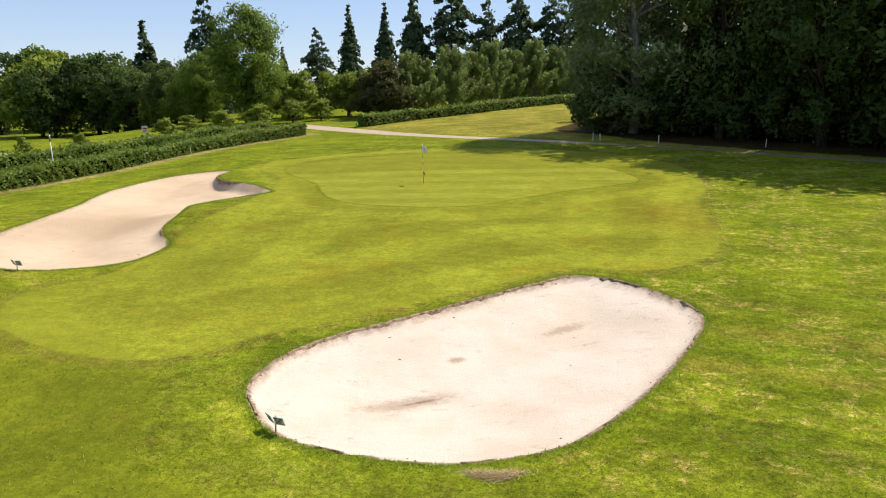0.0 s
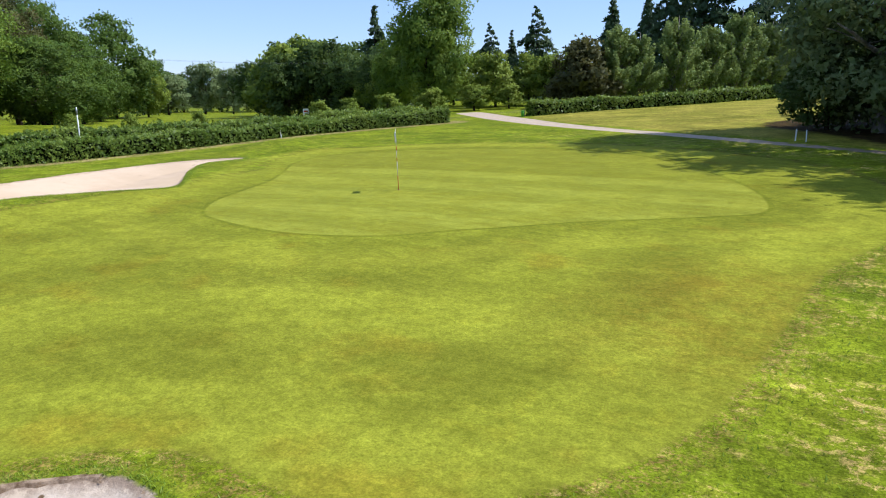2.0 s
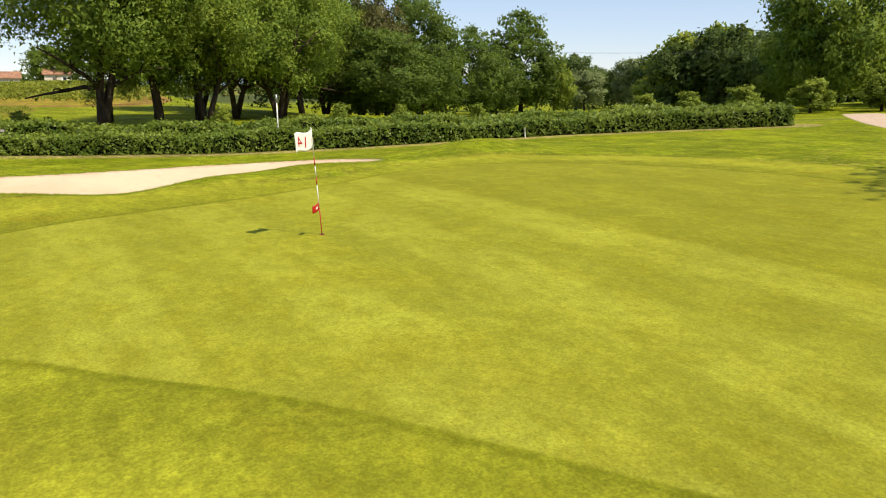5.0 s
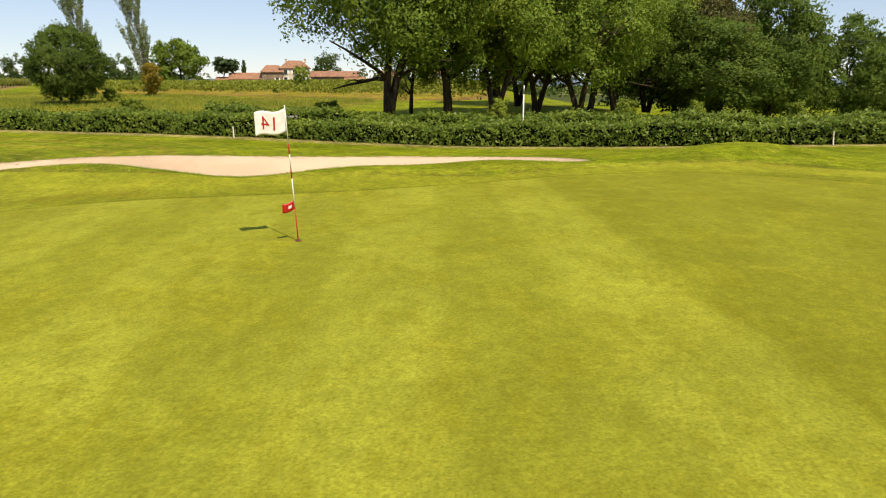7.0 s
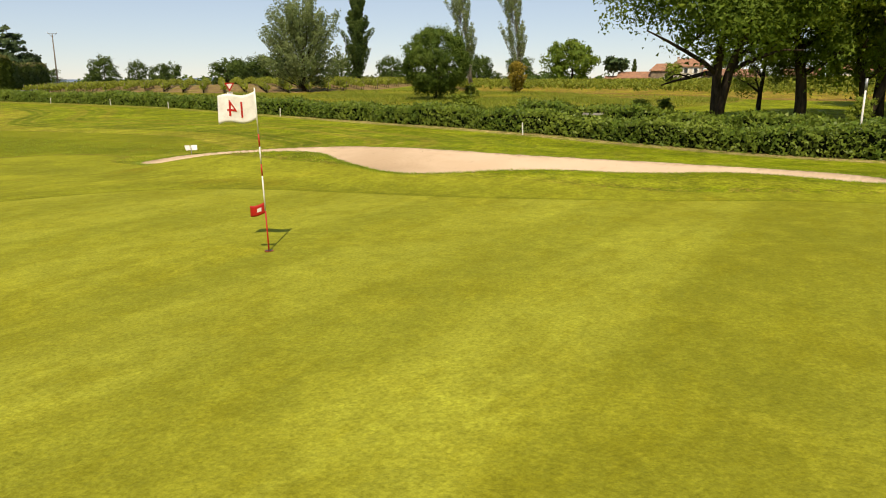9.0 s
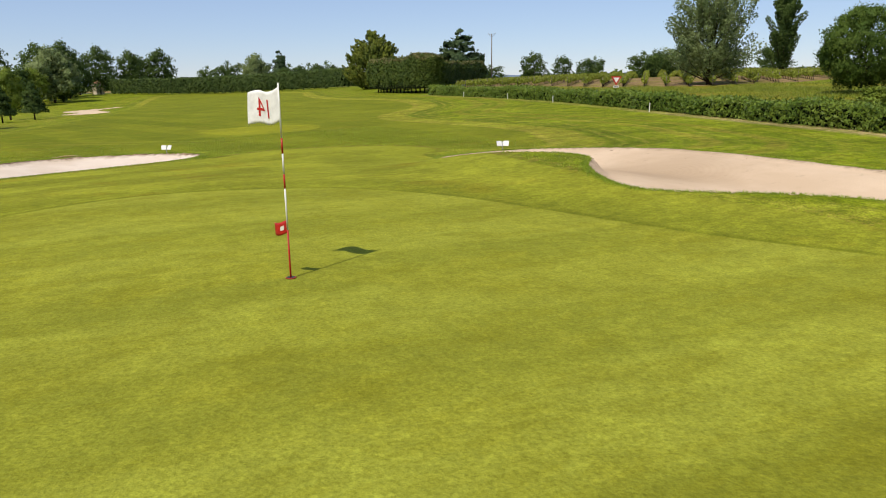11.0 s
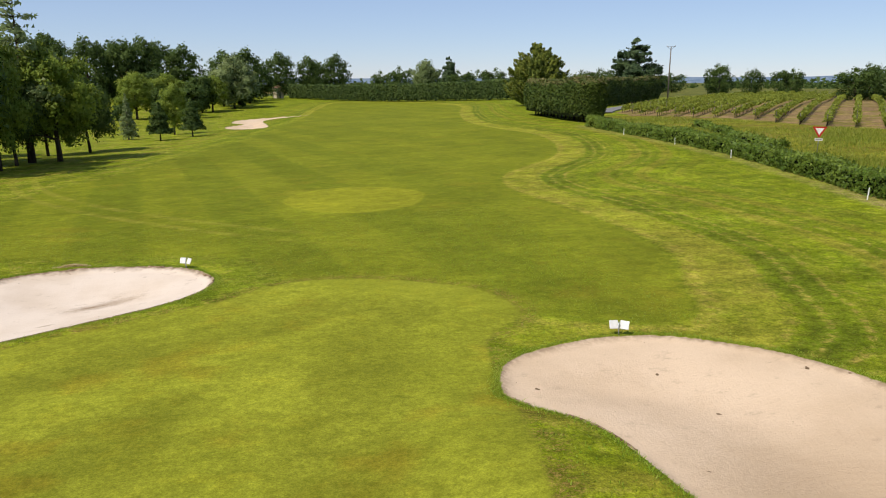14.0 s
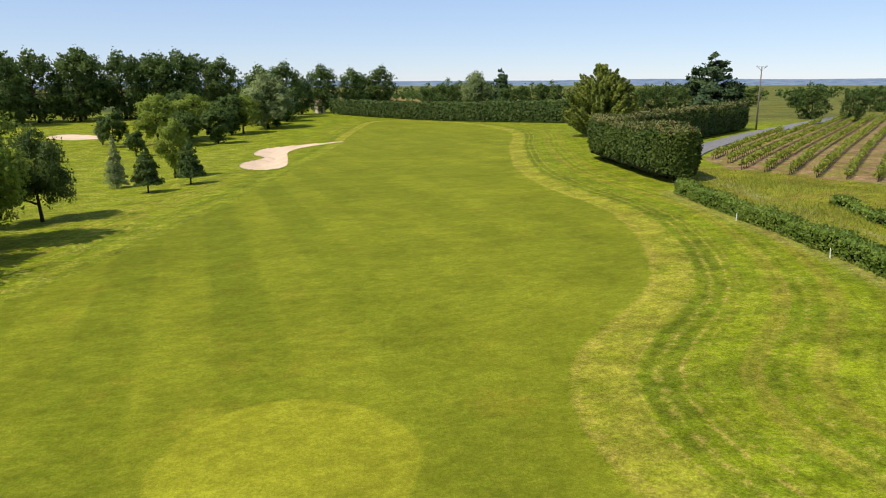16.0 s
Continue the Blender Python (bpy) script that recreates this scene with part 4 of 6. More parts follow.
    out = np.stack([side[:, 0] * a, side[:, 1] * a, np.where(b > 0.95, 1.2, 0.25)], 1)
    out /= np.linalg.norm(out, axis=1, keepdims=True) + 1e-9
    # leafy bulges and hollows
    puff = np.sin(t * 5.3 + a * 3) * np.sin(zz * 6.1 + t * 1.7) + 0.7 * np.sin(t * 11.0 + zz * 9 + a * 4)
    c += out * (rng.normal(0.0, 0.075, count) + puff * 0.10)[:, None] + rng.normal(0, leaf * 0.3, (count, 3))
    shoot = rng.random(count) < 0.03
    c[shoot] += out[shoot] * 0.16
    top = (b > 0.93) & ~ends
    v, f = leaf_quads(rng, c - base, leaf, out, 0.34, 1.35, 3)
    w = leaf_ways(v)
    flip = np.einsum("ij,ij->i", w, out) < 0
    f[flip] = f[flip][:, ::-1]
    w[flip] *= -1
    soft = mass_normals(w, out, 0.45)
    if mat_top:
        part("foliage", raw_mesh("foliage", v, f, [mat, mat_top], (top & (rng.random(count) < 0.5)).astype(int), soft=soft), None, ob)
    else:
        part("foliage", raw_mesh("foliage", v, f, mat, soft=soft), None, ob)
    if foot > 0.3:
        for q in np.arange(0.6, total, max(1.8, total / 26)):
            qx, qy, _ = plan(np.array([q]))
            lean = rng.normal(0, 0.12, 2)
            zq = hz(qx[0], qy[0])
            p0 = Vector((float(qx[0]), float(qy[0]), zq - 0.05)) - Vector(place)
            part("stem", tube_mesh([p0, p0 + Vector((lean[0], lean[1], foot + 0.5))], [0.13, 0.09], 6), M_BARK, ob)
    return ob


hedge_along("hedge", HEDGE_A, 0.98, 1.5, "long leafy green boundary hedge, clipped low beside the lane", M_HEDGE, 0.105, 205, seed=11, wave=0.1)
hedge_along("hedge", HEDGE_B, 1.0, 1.4, "leafy green hedge on the far side of the lane", M_HEDGE, 0.13, 140, seed=12, wave=0.12)
hedge_along("hedge", HEDGE_C, 1.15, 1.5, "low clipped hedge behind the dry sloping field", M_HEDGE, 0.16, 75, seed=13)
HEDGE_D = spline([(-51.9, -73.0), (-51.0, -69.7), (-49.4, -64.4), (-47.6, -59.0), (-45.9, -52.0)], False)
hedge_along("hedge", HEDGE_D, 0.42, 1.5, "ragged low scrub hedge along the vineyard verge", M_HEDGE, 0.13, 75, seed=17, wave=0.22)
BLOCK = np.array([(-48.8, -116.0), (-47.8, -106.0), (-47.0, -96.5), (-46.4, -88.0)])
hedge_along("conifer_hedge", BLOCK, 5.2, 4.2, "tall dark clipped conifer hedge with browned top", M_CLIP, 0.15, 150, 0.75, M_CLIPTOP, seed=14, wave=0.045)
WING = np.array([(-51.0, -117.5), (-62.0, -126.5), (-75.0, -137.0), (-90.5, -150.5)])
hedge_along("conifer_hedge", WING, 5.0, 3.6, "long clipped conifer hedge along the lane", M_CLIP, 0.20, 70, 0.4, M_CLIPTOP, seed=15, wave=0.025)
FAR_HEDGE = np.array([(-15.5, -302.0), (-30.0, -272.0), (-48.0, -238.0), (-71.3, -192.8)])
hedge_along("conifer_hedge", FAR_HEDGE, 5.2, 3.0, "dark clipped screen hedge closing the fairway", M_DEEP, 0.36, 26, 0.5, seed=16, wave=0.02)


# ---- trees ----
def grow(rng, start, way, length, radius, bend, bm, sides=6, taper=0.35, n=5):
    pts, rad = [Vector(start)], [radius]
    d = Vector(way).normalized()
    for i in range(1, n):
        d = (d + Vector(rng.normal(0, bend, 3))).normalized()
        pts.append(pts[-1] + d * (length / (n - 1)))
        rad.append(radius * (1 - (1 - taper) * i / (n - 1)))
    tube(bm, pts, rad, sides)
    return pts


def ball(rng, n):
    v = rng.normal(size=(n, 3))
    return v / (np.linalg.norm(v, axis=1, keepdims=True) + 1e-9)


def broad_tree(name, high, wide, clear, leaves, leaf, mat, label, seed, clumps=46, lean=0.0, fork=1, bark=None, flat=1.0, top_bias=0.0, shell=0.25):
    """A tapered trunk, spreading limbs and a crown of leaf clumps with gaps."""
    rng = np.random.default_rng(seed)
    ob = thing(name, (0, 0, 0), label, "tree")
    bm = bmesh.new()
    r0 = high * 0.022 + 0.05
    tips = []
    centre_z = clear + (high - clear) * 0.5
    for fk in range(fork):
        a = rng.uniform(0, 2 * math.pi)
        way = (math.cos(a) * 0.22 * (fork > 1) + lean, math.sin(a) * 0.22 * (fork > 1), 1)
        trunk = grow(rng, (0.16 * fk, 0, -0.2), way, high * 0.62, r0 * (1 if fork == 1 else 0.8), 0.05, bm, 9, 0.3, 7)
        for i in range((8 if fork == 1 else 5) if leaves > 9000 else 4):
            p = trunk[2 + i % 4]
            b = rng.uniform(0, 2 * math.pi)
            w = (math.cos(b), math.sin(b), rng.uniform(0.25, 0.9))
            limb = grow(rng, p, w, wide * rng.uniform(0.30, 0.46), r0 * 0.42, 0.13, bm, 5, 0.25, 5)
            tips.append(limb[-1])
            for _ in range(2 if leaves > 9000 else 1):
                c = rng.uniform(0, 2 * math.pi)
                twig = grow(rng, limb[2], (math.cos(c), math.sin(c), rng.uniform(0.1, 0.8)), wide * 0.2, r0 * 0.18, 0.2, bm, 4, 0.3, 4)
                tips.append(twig[-1])
    bmesh.ops.recalc_face_normals(bm, faces=bm.faces)
    part("trunk", bm, bark or M_BARK, ob)
    # clumps over the crown, fuller at its outside
    d = ball(rng, clumps)
    rr = rng.uniform(shell, 0.86, clumps) ** 0.6
    half = (high - clear) * 0.54
    shape = 1 - 0.25 * np.clip(d[:, 2], 0, 1) * (1 - top_bias)
    cc = np.stack([d[:, 0] * wide * 0.5 * rr * shape, d[:, 1] * wide * 0.5 * rr * shape, centre_z + d[:, 2] * half * rr * flat], 1)
    if clear < 0.35:
        cc[:, 2] = np.maximum(cc[:, 2], high * rng.uniform(0.08, 0.16, clumps))
    cr = rng.uniform(0.10, 0.19, clumps) * min(1.0, (52 / clumps) ** 0.2) * (wide * 0.55 + half * 0.6)
    # each clump carries flat drooping sprays of leaves, with dark gaps between
    sprays = max(int(leaves / (18 if leaves < 9000 else 30)), 20)
    share = np.maximum((sprays * cr ** 2 / (cr ** 2).sum()).astype(int), 1)
    own = np.repeat(np.arange(clumps), share)
    sd = ball(rng, len(own))
    sd[:, 2] = np.where(rng.random(len(own)) < 0.35, np.abs(sd[:, 2]), sd[:, 2])
    sc = cc[own] + sd * (cr[own] * rng.uniform(0.5, 1.06, len(own)))[:, None] * np.array([1, 1, 0.85])
    reach = cr[own] * rng.uniform(0.28, 0.55, len(own)) + leaf * 0.6
    each = max(int(leaves / len(own)), 6)
    own2 = np.repeat(np.arange(len(own)), each)
    ang, far = rng.uniform(0, 2 * np.pi, len(own2)), np.sqrt(rng.random(len(own2)))
    off = np.stack([np.cos(ang) * far, np.sin(ang) * far, rng.normal(0, 0.42, len(own2)) - 0.3 * far * far], 1)
    off += sd[own2] * far[:, None] * 0.35 * np.array([1, 1, 0.6])
    c = sc[own2] + off * reach[own2][:, None]
    dd = sd[own2]
    c[:, 0] += lean * c[:, 2] * 0.6
    stray = rng.random(len(c)) < 0.008
    c[stray] += dd[stray] * 0.4
    keep = c[:, 2] > clear * 0.5 + 0.15 * np.sin(c[:, 0] * 1.9) + 0.15 * np.sin(c[:, 1] * 2.3)
    face = dd[keep] * 0.65 + np.array([0, 0, 0.5])
    face /= np.linalg.norm(face, axis=1, keepdims=True) + 1e-9
    whole = c - np.array([0, 0, centre_z])
    whole /= np.array([wide * 0.5, wide * 0.5, half])
    mass = dd * 0.75 + whole * 0.55 + np.array([0, 0, 0.22])
    part("crown", crown_mesh("crown", rng, c[keep], leaf, face, mass[keep], mat), None, ob)
    return ob


def spire(name, high, wide, leaves, leaf, mat, label, seed, clear=0.6, droop=0.25, layers=15, ragged=0.25, top=0.05, bark=None, power=0.9, jitter=0.012, pad=0.0):
    """A conifer: whorls of drooping boughs round a straight trunk."""
    rng = np.random.default_rng(seed)
    ob = thing(name, (0, 0, 0), label, "conifer")
    bm = bmesh.new()
    tube(bm, [(0, 0, -0.2), (0.02, 0, high * 0.4), (0, 0.03, high * 0.97)], [high * 0.018 + 0.05, high * 0.011, 0.02], 8)
    cs, ds = [], []
    boughs = []
    for i in range(layers):
        k = i / (layers - 1)
        z = clear + (high * (1 - top) - clear) * k
        reach = wide * 0.5 * ((1 - k) ** power * 0.95 + 0.05)
        for j in range(max(4, int(9 * (1 - k) + 3))):
            a = rng.uniform(0, 2 * math.pi)
            r = reach * rng.uniform(1 - ragged * 2, 1 + ragged)
            boughs.append((z + rng.normal(0, high * jitter), a, max(r, 0.15)))
            if r > wide * 0.12 and j % 2 == 0:
                tube(bm, [(0, 0, z), (math.cos(a) * r * 0.9, math.sin(a) * r * 0.9, z - droop * r * 0.7)], [high * 0.004 + 0.02, 0.015], 4, False)
    bmesh.ops.recalc_face_normals(bm, faces=bm.faces)
    part("trunk", bm, bark or M_BARK, ob)
    total = sum(b[2] for b in boughs)
    for z, a, r in boughs:
        n = max(6, int(leaves * r / total))
        t = rng.uniform(0.12 + 0.4 * pad, 1.0, n) ** 0.8
        spread = (1.02 - t) * r * 0.34 + 0.12
        off = rng.normal(0, 1, n) * spread
        cs.append(np.stack([math.cos(a) * r * t - math.sin(a) * off, math.sin(a) * r * t + math.cos(a) * off,
                            z - droop * r * t ** 1.4 + np.abs(rng.normal(0, 0.10 + r * (0.05 + 0.06 * pad), n)) - 0.05], 1))
        ds.append(np.stack([np.full(n, math.cos(a) * 0.5), np.full(n, math.sin(a) * 0.5), np.full(n, 0.8)], 1))
    c, d = np.concatenate(cs), np.concatenate(ds)
    mass = d + np.stack([c[:, 0], c[:, 1], np.zeros(len(c))], 1) / (wide * 0.3)
    part("crown", crown_mesh("crown", rng, c, leaf, d, mass, mat, 0.45, 1.8, 0.5), None, ob)
    return ob


def plume(name, high, wide, clear, leaves, leaf, mat, label, seed, bark=None, lean=0.05, gaps=26, kind="tree", thick=0.13, fan=0.0, low=0.22):
    """A poplar or cypress: many upright shoots in a narrow crown."""
    rng = np.random.default_rng(seed)
    ob = thing(name, (0, 0, 0), label, kind)
    bm = bmesh.new()
    tube(bm, [(0, 0, -0.2), (lean * high * 0.3, 0, high * 0.45), (lean * high, 0, high * 0.93)], [0.05 + high * 0.014, high * 0.009, 0.02], 8)
    cs, ds = [], []
    for i in range(gaps):
        k = rng.uniform(0.05, 0.95)
        z = clear + (high - clear) * k * 0.86
        a = rng.uniform(0, 2 * math.pi)
        r = wide * 0.5 * math.sin(math.pi * min(1, low + (0.96 - low) * k)) ** 0.8 * rng.uniform(0.3, 0.85)
        up = (high - z) * rng.uniform(0.2, 0.36)
        tip = Vector((math.cos(a) * r + lean * (z + up), math.sin(a) * r, z + up * 0.6))
        foot_p = Vector((lean * z, 0, max(z * (1 - fan) - up * 0.4, clear * 0.5)))
        tube(bm, [foot_p, foot_p.lerp(tip, 0.5) + Vector((math.cos(a) * r * 0.2, math.sin(a) * r * 0.2, 0)), tip], [0.05, 0.035, 0.012], 4, False)
        n = int(leaves / gaps)
        t = rng.uniform(0.1 + 0.35 * (fan > 0), 1.15, n)
        cr = wide * thick * (1.25 - 0.7 * t)
        dd = ball(rng, n)
        p = np.array(foot_p)[None] + (np.array(tip) - np.array(foot_p))[None] * t[:, None] + dd * cr[:, None] * np.array([1, 1, 1.5])
        cs.append(p)
        ds.append(dd)
    bmesh.ops.recalc_face_normals(bm, faces=bm.faces)
    part("trunk", bm, bark or M_BARK, ob)
    c, d = np.concatenate(cs), np.concatenate(ds)
    mass = d + np.stack([c[:, 0] - lean * c[:, 2], c[:, 1], np.full(len(c), 0.2)], 1) / (wide * 0.35)
    part("crown", crown_mesh("crown", rng, c, leaf, d, mass, mat, 0.4, 1.4, 0.5), None, ob)
    return ob


def flame(name, high, wide, leaves, leaf, mat, label, seed, spikes=150):
    """A bushy conifer of many upswept pointed plumes, full to the ground."""
    rng = np.random.default_rng(seed)
    ob = thing(name, (0, 0, 0), label, "conifer")
    bm = bmesh.new()
    tube(bm, [(0, 0, -0.2), (0, 0, high * 0.5), (0, 0, high * 0.9)], [high * 0.022, high * 0.013, 0.03], 8)
    cs, ds = [], []
    for i in range(spikes):
        k = rng.uniform(0.02, 1.0) ** 0.9
        a = i * 2.399963 + rng.normal(0, 0.25)
        r = wide * 0.5 * (1 - k ** 2.5) ** 0.6 * (0.72 + 0.28 * min(1.0, k / 0.18)) * rng.uniform(0.74, 1.06)
        tip = np.array([math.cos(a) * r, math.sin(a) * r, high * (0.05 + 0.85 * k) + rng.uniform(0.3, 2.3)])
        foot = np.array([math.cos(a) * r * 0.25, math.sin(a) * r * 0.25, max(tip[2] - 0.35 * r - high * 0.09, 0.1)])
        tube(bm, [foot, (foot + tip) / 2 + np.array([math.cos(a), math.sin(a), 0]) * r * 0.12, foot + (tip - foot) * 0.92], [0.06, 0.04, 0.012], 4, False)
        n = int(leaves / spikes)
        t = rng.uniform(0.0, 1.0, n) ** 0.75
        belly = np.stack([math.cos(a) * np.sin(t * math.pi), math.sin(a) * np.sin(t * math.pi), 0 * t], 1) * r * 0.12
        dd = ball(rng, n)
        cs.append(foot + (tip - foot) * t[:, None] + belly + dd * (wide * (0.040 * (1 - t) ** 0.7 + 0.006))[:, None])
        ds.append(dd * 0.6 + np.array([math.cos(a) * 0.8, math.sin(a) * 0.8, 0.55]))
    bmesh.ops.recalc_face_normals(bm, faces=bm.faces)
    part("trunk", bm, M_BARK, ob)
    c, d = np.concatenate(cs), np.concatenate(ds)
    c[:, 2] = np.maximum(c[:, 2], 0.12)
    part("crown", crown_mesh("crown", rng, c, leaf, d, d, mat, 0.4, 1.9, 0.55), None, ob)
    return ob


SOWN = random.Random(5)


def plant(proto, high, spots, group="", label="", own_high=None):
    """Sets a tree and copies of it at (x, y, height[, width factor])."""
    first = True
    for s in spots:
        x, y, h = s[:3]
        wf = s[3] if len(s) > 3 else 1.0
        k = h / high
        m = pose(x, y, hz(x, y) - 0.05, 0, 0, s[4] if len(s) > 4 else SOWN.uniform(0, 360)) @ Matrix.Diagonal((k * wf, k * wf, k, 1))
        if first:
            proto.matrix_basis = m
            ob = proto
            first = False
        else:
            sc = proto.scale.copy()
            proto.scale = (1, 1, 1)
            ob = copy_thing(proto, m)
            proto.scale = sc
        tagged(ob, label, "", group)


# woods beside the path, casting shade on the green
# the backlit side of this wood is put into its dark leaf colours
oak_a = broad_tree("tree", 20, 13, 0.9, 24000, 0.25, M_DARK, "tall broad-leaved tree with dense dark green crown beside the path", 21, 64)
plant(oak_a, 20, [(28.4, 12.4, 21, 0.85), (39.0, 3.0, 21, 1.05), (33.0, 33.0, 22, 1.0), (47.0, 17.0, 22, 1.0), (37.0, 46.0, 22, 1.1), (60.0, 5.0, 21, 1.1)],
      "trees beside the path")
silver_tree = broad_tree("tree", 19, 12.5, 0.2, 34000, 0.21, M_SILVER, "tall silvery grey-green tree hanging low beside the path", 24, 110, 0, 1, M_BARK_PALE, 1.0, 0.4, 0.5)
plant(silver_tree, 19, [(17.8, 24.6, 19.5, 1.0)])
oak_b = broad_tree("tree", 19, 12, 0.9, 15000, 0.29, M_DEEP, "tall tree in the wood beside the path, shade painted into its leaves", 22, 58)
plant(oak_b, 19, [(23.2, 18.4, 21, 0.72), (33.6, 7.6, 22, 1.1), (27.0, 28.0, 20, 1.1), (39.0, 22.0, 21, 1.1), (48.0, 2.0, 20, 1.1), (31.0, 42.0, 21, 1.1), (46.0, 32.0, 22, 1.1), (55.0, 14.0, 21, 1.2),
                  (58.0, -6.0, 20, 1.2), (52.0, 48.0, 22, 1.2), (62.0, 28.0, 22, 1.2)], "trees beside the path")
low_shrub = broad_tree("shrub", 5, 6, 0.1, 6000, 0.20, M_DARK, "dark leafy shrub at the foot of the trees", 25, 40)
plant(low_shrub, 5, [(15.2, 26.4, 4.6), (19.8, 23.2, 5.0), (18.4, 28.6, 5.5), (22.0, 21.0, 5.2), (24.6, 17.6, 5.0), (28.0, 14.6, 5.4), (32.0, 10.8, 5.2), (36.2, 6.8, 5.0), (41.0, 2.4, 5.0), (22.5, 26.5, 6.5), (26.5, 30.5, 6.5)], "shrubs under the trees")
understory = broad_tree("shrub", 5, 6, 0.2, 3500, 0.33, M_DEEP, "shrub under the trees, shade painted into its leaves", 23, 26)
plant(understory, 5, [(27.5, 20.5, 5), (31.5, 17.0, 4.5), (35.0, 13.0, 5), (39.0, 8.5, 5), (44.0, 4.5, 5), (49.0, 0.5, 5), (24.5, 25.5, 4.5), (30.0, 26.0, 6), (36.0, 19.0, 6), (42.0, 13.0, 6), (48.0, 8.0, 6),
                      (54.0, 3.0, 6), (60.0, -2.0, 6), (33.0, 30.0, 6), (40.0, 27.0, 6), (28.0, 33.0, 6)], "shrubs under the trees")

# the tall grove across the lane
grove = broad_tree("tree", 15.5, 13.0, 3.4, 52000, 0.135, M_OAK, "spreading broad-leaved tree with forked dark trunk behind the hedge", 31, 60, 0.03, 2)
plant(grove, 15.5, [(-38.0, -0.4, 16, 1.0), (-54.5, 17.0, 15, 1.0), (-58.5, 20.5, 14.5, 0.9)], "grove across the lane")
grove_b = broad_tree("tree", 15, 10.0, 2.4, 36000, 0.14, M_LIME, "tall leafy tree with yellow-green crown in the grove", 32, 50)
plant(grove_b, 15, [(-42.2, 3.8, 15, 1.0), (-48.2, 8.0, 16, 1.0), (-46.0, 1.0, 9, 0.8), (-66.5, 29.0, 13.0, 1.0)], "grove across the lane")
grove_c = broad_tree("tree", 14.5, 10.5, 1.7, 30000, 0.155, M_OAK, "dense green tree with several stems in the grove", 33, 54, 0, 2)
plant(grove_c, 14.5, [(-42.5, 7.3, 13.5, 0.9), (-51.2, 11.7, 14, 1.0), (-49.5, 15.0, 14, 0.95), (-66.0, 12.0, 14, 1.1)], "grove across the lane")
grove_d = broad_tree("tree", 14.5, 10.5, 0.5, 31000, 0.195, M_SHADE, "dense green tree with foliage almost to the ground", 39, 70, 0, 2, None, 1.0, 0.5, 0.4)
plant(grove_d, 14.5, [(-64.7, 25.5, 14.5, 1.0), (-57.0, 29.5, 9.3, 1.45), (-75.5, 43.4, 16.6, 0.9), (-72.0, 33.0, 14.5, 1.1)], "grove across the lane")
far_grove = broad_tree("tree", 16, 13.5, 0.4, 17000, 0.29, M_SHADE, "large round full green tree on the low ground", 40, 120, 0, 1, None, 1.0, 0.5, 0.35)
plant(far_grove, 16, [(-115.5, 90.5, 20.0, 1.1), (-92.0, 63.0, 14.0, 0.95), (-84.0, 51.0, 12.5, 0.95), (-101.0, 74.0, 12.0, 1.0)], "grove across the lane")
copper = broad_tree("tree", 16, 9, 3, 16000, 0.21, M_COPPER, "tall copper-leaved tree above the grove", 34, 44)
plant(copper, 16, [(-64.0, 31.7, 14.6, 0.95)], "grove across the lane")

# willows and trees by the far fairway
willow = broad_tree("willow", 7, 7.5, 0.7, 9000, 0.20, M_SILVER, "silvery willow on the far fairway", 35, 34)
plant(willow, 7, [(-139.0, 129.5, 10.3, 1.15), (-162.0, 169.0, 16.0, 0.92), (-146.4, 164.7, 13.8, 0.72)], "willows on the far fairway")
mid_a = broad_tree("tree", 12, 12, 1.2, 8000, 0.42, M_LIME, "broad yellow-green tree beyond the lane", 36, 44)
plant(mid_a, 12, [(-73.1, 92.2, 13.5, 1.0), (-84.0, 118.0, 17.1, 1.0), (-64.0, 99.0, 11.0, 0.8), (-117.0, 101.0, 11.5, 0.8)], "trees beyond the lane")
mid_b = broad_tree("tree", 12.5, 12, 0.3, 6500, 0.33, M_DARK, "broad dark green tree beyond the lane", 37, 44)
plant(mid_b, 12.5, [(-62.5, 92.0, 15.1, 1.05), (-44.0, 78.0, 9.3, 0.9), (-52.0, 84.0, 10.8, 1.0), (-57.0, 87.0, 12.6, 1.0), (-68.0, 87.0, 12.6, 1.0), (-47.5, 90.0, 11.7, 1.0), (-39.0, 82.0, 9.6, 1.0), (-88.0, 104.0, 12.4, 1.0),
          (-90.0, 125.0, 18.7, 1.2), (-130.0, 71.0, 16.5, 1.3), (-140.0, 45.0, 15.7, 1.3), (-72.0, 118.0, 16.7, 1.2), (-112.0, 56.0, 14.2, 1.3), (-164.8, 144.9, 18.0, 1.0), (-189.0, 178.0, 16.3, 1.1), (-184.6, 182.8, 14.5, 1.2),
          (-176.0, 193.0, 12.5, 1.3), (-165.0, 200.0, 13.0, 1.3), (-178.0, 160.0, 15.0, 1.2)], "trees beyond the lane")
tall_a = broad_tree("tree", 14.8, 10.5, 0.9, 30000, 0.21, M_OAK, "tall full-crowned green tree near the lane junction", 38, 62, 0, 1, None, 1.0, 0.6)
plant(tall_a, 14.8, [(-25.4, 56.6, 14.8, 0.88), (-34.5, 66.0, 9.6, 0.95), (-37.5, 71.0, 8.3, 1.1)], "trees near the junction")
spruce = spire("conifer", 16, 7.6, 14000, 0.30, M_NEEDLE, "tall dark pointed conifer", 41, 0.6, 0.42, 24, 0.26, 0.02, None, 0.92)
plant(spruce, 16, [(-53.6, 93.8, 19.2, 1.1), (-26.2, 166.3, 23.5, 0.9), (-14.8, 150.0, 22.5, 0.9), (-7.9, 155.0, 25.0, 0.95), (-30.0, 100.0, 11.0, 1.0)], "conifers")
